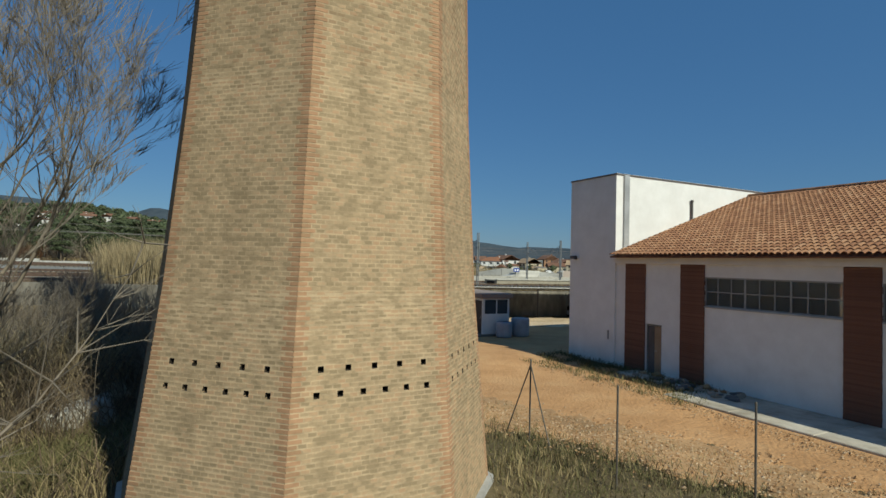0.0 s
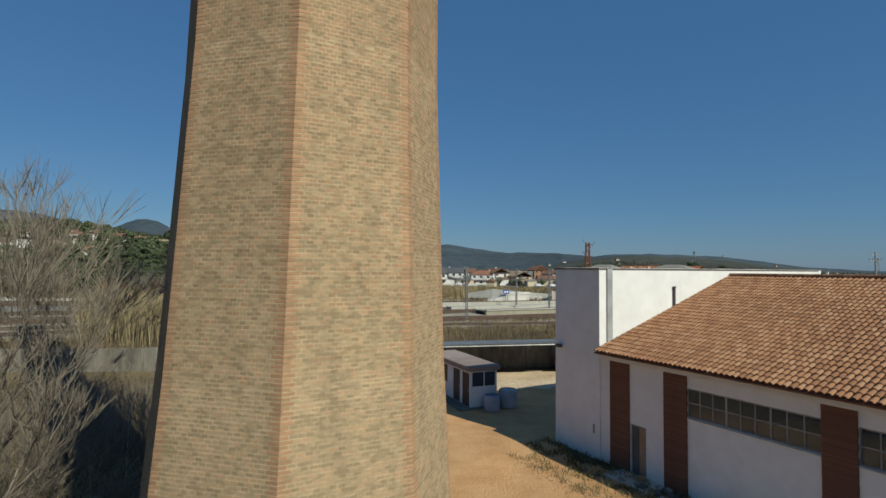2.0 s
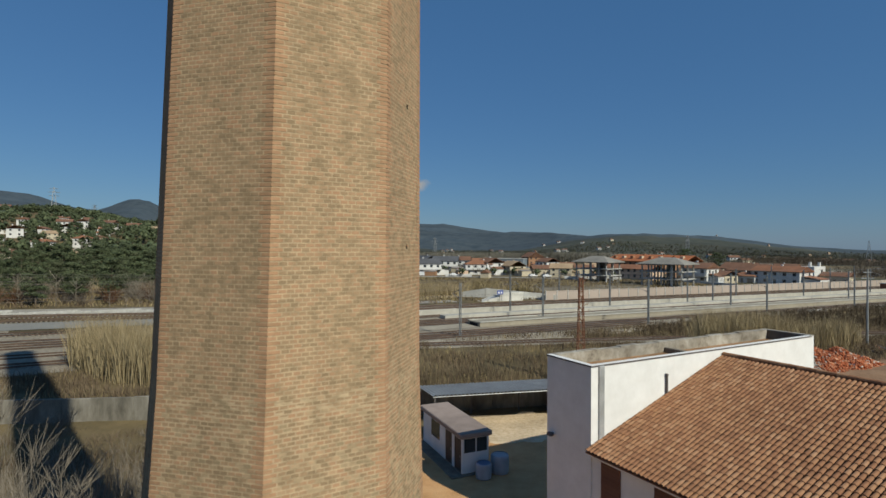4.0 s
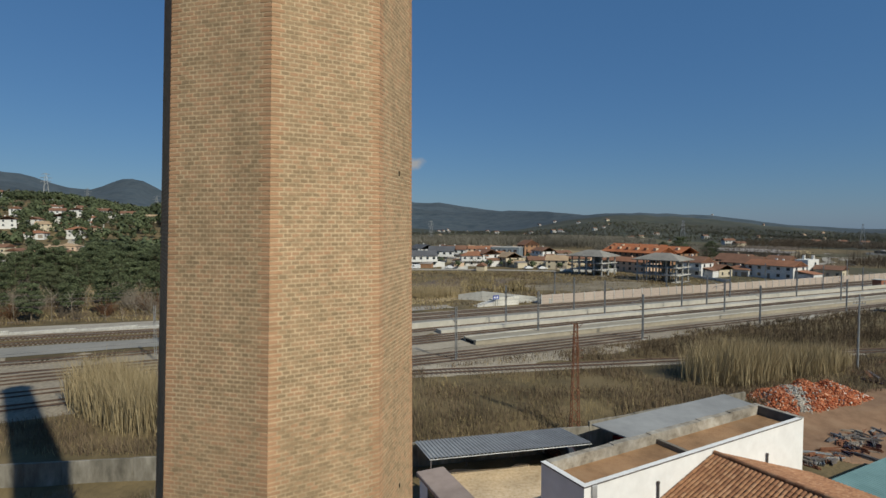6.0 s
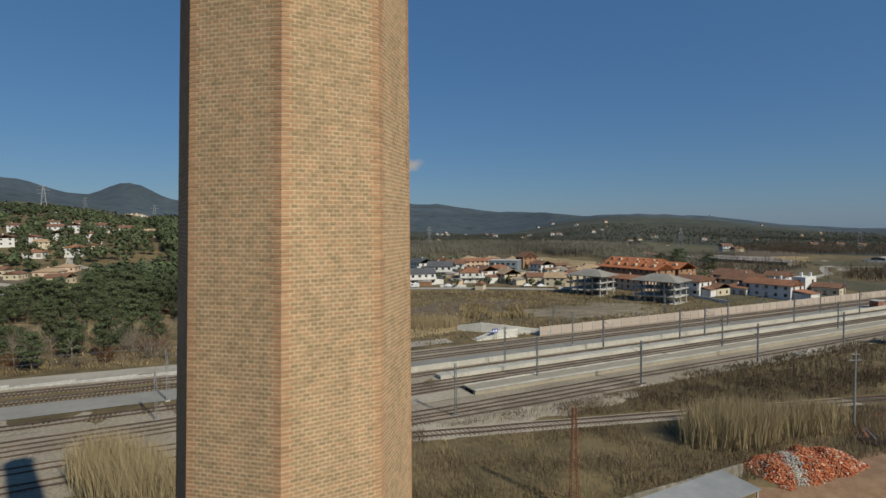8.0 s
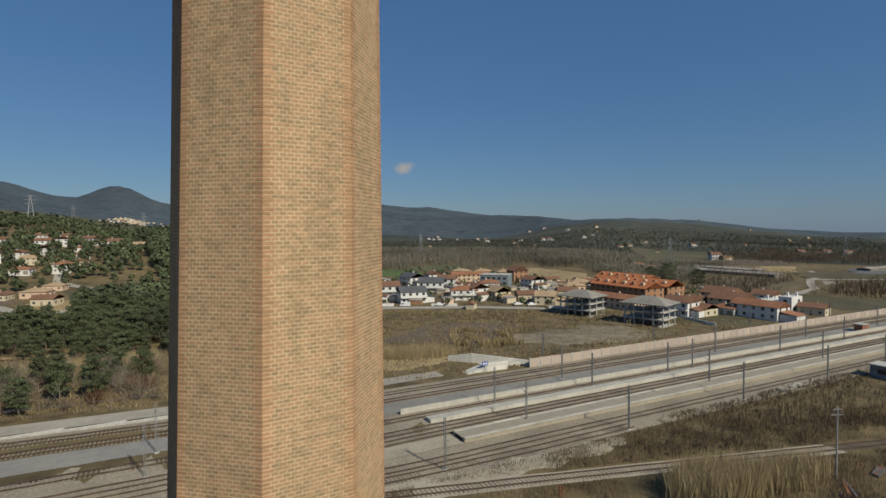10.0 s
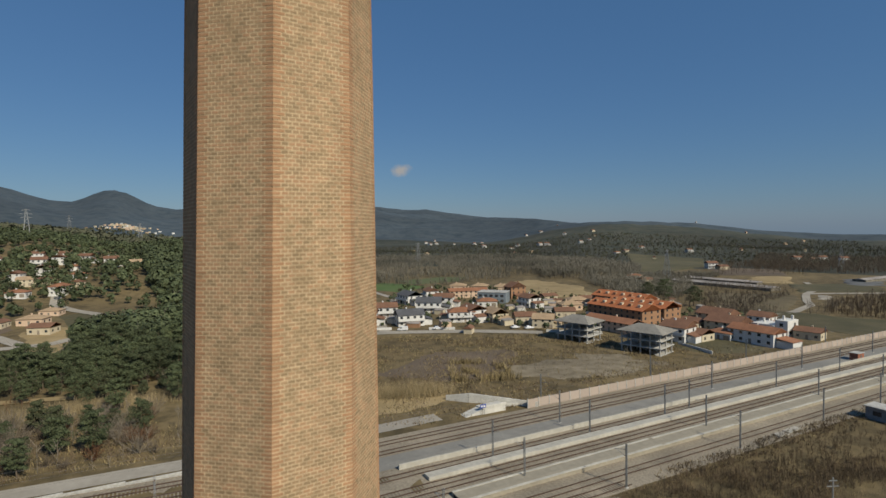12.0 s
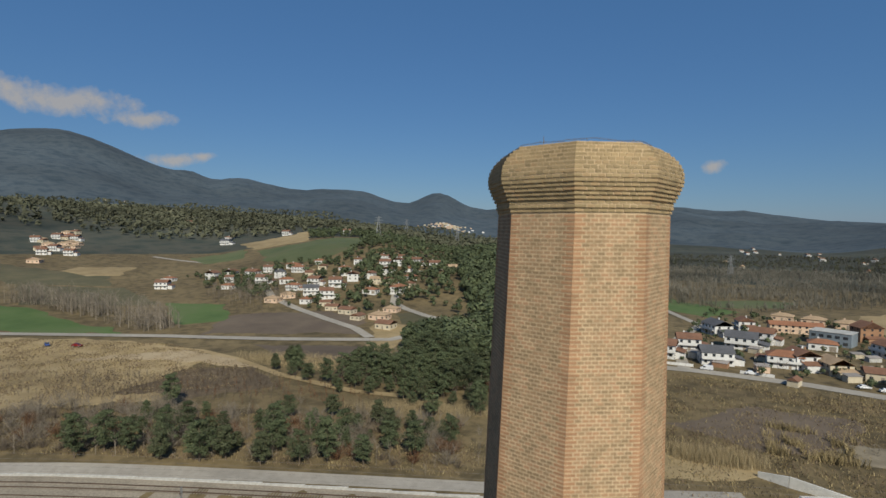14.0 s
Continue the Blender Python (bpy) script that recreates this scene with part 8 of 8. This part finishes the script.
# pylons
def pylon():
    t = thing("pylon", "tall latticed grey power pylon among trees", "pylon", None, "pylons")
    H = 27
    w = lambda z: 2.6 * (1 - z / H) + 0.35
    for sx, sy in ((-1, -1), (1, -1), (1, 1), (-1, 1)):
        g = Geo()
        g.tube((sx * w(0), sy * w(0), -1), (sx * w(H), sy * w(H), H), 0.22, 0.16, 4)
        part("leg", g, M_STEEL, t)
    g = Geo()
    z, i = 0.0, 0
    while z < H - 3:
        z2 = z + 3
        a, b, s = w(z), w(z2), 1 if i % 2 else -1
        for p, q in (((-a * s, -a, z), (b * s, -b, z2)), ((-a * s, a, z), (b * s, b, z2)), ((-a, -a * s, z), (-b, b * s, z2)), ((a, -a * s, z), (b, b * s, z2))):
            g.tube(p, q, 0.10, n=3, caps=False)
        z, i = z2, i + 1
    part("lattice", g, M_STEEL, t)
    for zz, ln in ((18.5, 4.5), (22, 5.2), (25.5, 3.6)):
        g = Geo()
        g.tube((-ln, 0, zz), (0, 0, zz + 1), 0.14, n=4)
        g.tube((ln, 0, zz), (0, 0, zz + 1), 0.14, n=4)
        g.tube((-ln, 0, zz), (ln, 0, zz), 0.12, n=4)
        part("crossarm", g, M_STEEL, t)
    return t


py = pylon()
py.matrix_world = turned(-368, 540, height(-368, 540), 30)
for x, y in ((-350, 720), (-468, 769), (10, 760), (230, 470), (470, 560), (-90, 880)):
    copy_thing(py, turned(x, y, height(x, y), 30 + x * 0.05))
# distant hill town
far = thing("hill_town", "distant pale town at the foot of a hill", "town", None)
rt = random.Random(19)
for i in range(110):
    az = radians(rt.gauss(-26.9, 1.15))
    rr = rt.uniform(2000, 2250)
    x, y = rr * math.sin(az), rr * math.cos(az)
    g = Geo()
    w, d, h = rt.uniform(2, 4.5), rt.uniform(2, 4), rt.uniform(2.5, 5.5)
    z = height(x, y)
    g.box(-w, w, -d, d, -5, h, turned(x, y, z, rt.uniform(0, 90)))
    part("block", g, rt.choice((M_CREAM, M_PEACH, M_PEACH, M_CREAM, M_ROOFTAN, M_WHITEWALL)), far)

# ---------------------------------------------------------------- clouds
def cloud_material():
    m = bpy.data.materials.new("cloud")
    m.use_nodes = True
    nt, li = m.node_tree, m.node_tree.links
    nt.nodes.remove(nt.nodes["Principled BSDF"])
    out = nt.nodes["Material Output"]
    tc = nt.nodes.new("ShaderNodeTexCoord")
    no = nt.nodes.new("ShaderNodeTexNoise")
    no.inputs["Scale"].default_value, no.inputs["Detail"].default_value, no.inputs["Roughness"].default_value = 0.0055, 9, 0.62
    li.new(tc.outputs["Object"], no.inputs[0])
    gr = nt.nodes.new("ShaderNodeTexGradient")
    gr.gradient_type = "SPHERICAL"
    mp = nt.nodes.new("ShaderNodeMapping")
    mp.inputs["Location"].default_value = (-1, -1, 0)
    mp.inputs["Scale"].default_value = (2, 2, 0)
    li.new(tc.outputs["Generated"], mp.inputs[0])
    li.new(mp.outputs[0], gr.inputs[0])
    ad = nt.nodes.new("ShaderNodeMath")
    ad.operation = "ADD"
    li.new(no.outputs[0], ad.inputs[0])
    ml = nt.nodes.new("ShaderNodeMath")
    ml.operation = "MULTIPLY"
    ml.inputs[1].default_value = 0.62
    li.new(gr.outputs[0], ml.inputs[0])
    li.new(ml.outputs[0], ad.inputs[1])
    rg = nt.nodes.new("ShaderNodeMapRange")
    rg.inputs["From Min"].default_value, rg.inputs["From Max"].default_value, rg.inputs["To Max"].default_value = 0.70, 1.02, 0.8
    li.new(ad.outputs[0], rg.inputs[0])
    em, tr, mx = nt.nodes.new("ShaderNodeEmission"), nt.nodes.new("ShaderNodeBsdfTransparent"), nt.nodes.new("ShaderNodeMixShader")
    em.inputs[0].default_value, em.inputs[1].default_value = (0.80, 0.74, 0.73, 1), 0.5
    li.new(rg.outputs[0], mx.inputs[0])
    li.new(tr.outputs[0], mx.inputs[1])
    li.new(em.outputs[0], mx.inputs[2])
    li.new(mx.outputs[0], out.inputs[0])
    return m


M_CLOUD = cloud_material()
for az, el, w, h in ((-62.5, 10.8, 1500, 330), (-69, 11.2, 1300, 300), (-56.5, 9.9, 760, 200), (-54.0, 6.4, 700, 170), (-51.5, 6.9, 300, 110), (-1.0, 6.3, 300, 170), (-69, 8.2, 420, 130)):
    rr = 4650
    c = Vector((rr * math.sin(radians(az)), rr * math.cos(radians(az)), 50 + rr * math.tan(radians(el))))
    g = Geo()
    n = 8
    g.v = [(-w / 2 + w * i / n, -h / 2 + h * j / n, 0) for j in range(n + 1) for i in range(n + 1)]
    g.f = [(j * (n + 1) + i, j * (n + 1) + i + 1, (j + 1) * (n + 1) + i + 1, (j + 1) * (n + 1) + i) for j in range(n) for i in range(n)]
    ob = tagged(part("backdrop_cloud", g, M_CLOUD), "thin pale cloud low in the sky", "cloud", kind="structure")
    ob.matrix_world = look(c, (0, 0, 50))

# ---------------------------------------------------------------- bricks of the chimney
def brick_verts(m, t, o, a, b, z0, z1, out, deep):
    pts = []
    for zz in (z0, z1):
        for along, depth in ((a, out), (b, out), (b, -deep), (a, -deep)):
            p = m + t * along + o * depth
            pts.append((p.x, p.y, zz))
    return pts


BRICK_FRONT = [(0, 1, 5, 4), (4, 5, 6, 7)]
BRICK_FACES = [(0, 1, 5, 4), (1, 2, 6, 5), (3, 0, 4, 7), (4, 5, 6, 7)]
rng = random.Random(7)
walls = [Geo() for _ in range(24)]
quoins, upper_quoins = Geo(), Geo()
singles = []
spots = {k: hole_spots(k) for k in range(8)}
shaft = int(CH_TOP / COURSE)
for c in range(shaft + len(CAP)):
    z0 = c * COURSE if c < shaft else CH_TOP + (c - shaft) * COURSE + 0.006
    z1 = z0 + 0.044
    zm = z0 + 0.022
    grow = 0.0 if c < shaft else CAP[c - shaft]
    deep = 0.05 if c < shaft else 0.16
    for k in range(8):
        m, t, o, w = face_frame(k, min(zm, CH_TOP), grow)
        left, right = (0.175, 0.175) if c % 2 else (0.117, 0.117)
        lo, hi = -w + left + 0.009, w - right - 0.009
        n = max(2, round((2 * w - 0.234) / 0.117) - c % 2)
        step = (hi - lo) / n
        near = [x for x, zc in spots[k] if abs(zc - zm) < HOLE / 2 + 0.02] if c < 400 else []
        for i in range(n):
            a = lo + i * step + 0.008 + rng.uniform(-0.003, 0.003)
            b = lo + (i + 1) * step - 0.008 + rng.uniform(-0.003, 0.003)
            out = rng.uniform(0.0, 0.0025)
            cuts = [(a, b)]
            for h in near:
                nxt = []
                for p, q in cuts:
                    if q <= h - HOLE / 2 or p >= h + HOLE / 2:
                        nxt.append((p, q))
                    else:
                        if h - HOLE / 2 - p > 0.02:
                            nxt.append((p, h - HOLE / 2))
                        if q - h - HOLE / 2 > 0.02:
                            nxt.append((h + HOLE / 2, q))
                cuts = nxt
            for p, q in cuts:
                if k == 0 and 4.5 < zm < 5.9 and len(singles) < 300:
                    singles.append((m, t, o, p, q, z0, out, k))
                else:
                    walls[k + 8 if c >= shaft else k if zm < rng.uniform(6.5, 12.5) else k + 16].add(brick_verts(m, t, o, p, q, z0 + rng.uniform(-0.0015, 0.0015), z1 + rng.uniform(-0.0015, 0.0015), out, deep), BRICK_FACES if k in (7, 0, 1) else BRICK_FRONT)
        # corner brick
        p = ch_corner(k, min(zm, CH_TOP), 0.004 + grow)
        ml, tl, ol, wl = face_frame(k - 1, min(zm, CH_TOP), grow)
        sa = left
        sb = left
        ring = [p - tl * sa, p, p + t * sb, p - (ol + o) * 0.05]
        (walls[8] if c >= shaft else quoins if zm < rng.uniform(22, 38) else upper_quoins).add([(q.x, q.y, zz) for zz in (z0, z1) for q in ring], [(0, 1, 5, 4), (1, 2, 6, 5), (2, 3, 7, 6), (3, 0, 4, 7), (4, 5, 6, 7), (3, 2, 1, 0)])
M_CAPBRICK = surface("lichened_brick", [(0.22, 0.165, 0.09), (0.32, 0.24, 0.13), (0.40, 0.295, 0.16), (0.36, 0.225, 0.12)], 1.6, 0.95, 0.3, 40, pieces=0.4, big=0.2, big_scale=0.6)
for i, g in enumerate(walls):
    tagged(ch_part("brickwork", g, (M_BRICK, M_CAPBRICK, M_BRICK_UP)[i // 8], ("", "yellowish lichened brick head", "")[i // 8]), kind="stuff")
tagged(ch_part("corner_brickwork", quoins, M_QUOIN, "redder corner bricks"), kind="stuff")
tagged(ch_part("corner_brickwork", upper_quoins, M_QUOIN_UP, "weathered corner bricks"), kind="stuff")
shapes = {}
for m, t, o, p, q, z0, out, k in singles:
    length = round((q - p) * 100)
    if length not in shapes:
        g = Geo()
        g.box(-length / 200, length / 200, -0.05, 0, 0, 0.044)
        shapes[length] = g.mesh("brick", M_BRICK)
    ob = ch_part("brick", shapes[length], None)
    spot = m + t * ((p + q) / 2) + o * out
    ob.matrix_basis = Matrix(((-t.x, o.x, 0, spot.x), (-t.y, o.y, 0, spot.y), (0, 0, 1, z0), (0, 0, 0, 1)))
ch_part("cap_core", cap, M_MORTAR_UP, "corbelled brick head")
# lightning rods and wire on the head
cx, cy = ch_axis(CH_TOP)
for dx, dy, hh in ((-0.35, -1.05, 0.14), (0.9, -0.4, 0.1), (-1.0, -0.3, 0.14), (0.0, 0.4, 0.3)):
    g = Geo()
    g.tube((cx + dx, cy + dy, CAP_TOP - 0.25), (cx + dx, cy + dy, CAP_TOP + hh), 0.009, 0.005, 6)
    ch_part("lightning_rod", g, M_FLASH, "thin metal rod")
g = Geo()
ring = [(cx + 1.12 * math.sin(i * math.tau / 16), cy - 1.12 * math.cos(i * math.tau / 16), CAP_TOP + 0.05 + 0.02 * math.sin(i * 2.3)) for i in range(17)]
for p, q in zip(ring, ring[1:]):
    g.tube(p, q, 0.005, n=4, caps=False)
ch_part("wire_ring", g, M_FLASH, "thin wire round the head")

# ---------------------------------------------------------------- roof tiles of the warehouse
def tile_shape(segments):
    v, f = [], []
    for y, rad, z in ((0.0, 0.092, 0.020), (0.42, 0.074, -0.004)):
        for i in range(segments + 1):
            a = math.pi * i / segments
            v.append((-rad * math.cos(a), y, z + rad * 0.8 * math.sin(a)))
    n = segments + 1
    f += [(i, i + 1, n + i + 1, n + i) for i in range(segments)]
    k = len(v)
    for i in range(n):
        a = math.pi * i / segments
        v.append((-0.074 * math.cos(a), 0.0, 0.020 + 0.058 * math.sin(a)))
    f += [(k + i, k + i + 1, i + 1, i) for i in range(segments)]
    return v, f


TV, TF = tile_shape(5)
tile_me = bpy.data.meshes.new("roof_tile")
tile_me.from_pydata(TV, [], TF)
tile_me.materials.append(M_TILE)
rest = Geo()
slope = math.atan2(WH_RIDGE - WH_EAVE, WH_MID + 0.4)
length = math.hypot(WH_RIDGE - WH_EAVE, WH_MID + 0.4)
rt = random.Random(27)
count = 0
for face in (0, 1):
    base = Matrix.Translation((0, -0.4, WH_EAVE)) @ Matrix.Rotation(slope, 4, "X") if face == 0 else Matrix.Translation((0, 19.4, WH_EAVE)) @ Matrix.Rotation(math.pi, 4, "Z") @ Matrix.Rotation(slope, 4, "X")
    for i in range(int(WH_LEN / 0.212)):
        for j in range(int(length / 0.365)):
            u = 0.13 + i * 0.212 + rt.uniform(-0.006, 0.006)
            m = base @ Matrix.Translation((u if face == 0 else -u, j * 0.365 + rt.uniform(-0.012, 0.012), 0.004)) @ Matrix.Rotation(rt.uniform(-0.03, 0.03), 4, "Z")
            if face == 0 and 7.0 < u < 15.0 and j < 8 and count < 300:
                ob = part("roof_tile", tile_me, None, wh_roof)
                ob.matrix_basis = m
                count += 1
            else:
                rest.add(TV, TF, m)
tagged(part("tiling", rest, M_TILE, wh_roof), kind="stuff")
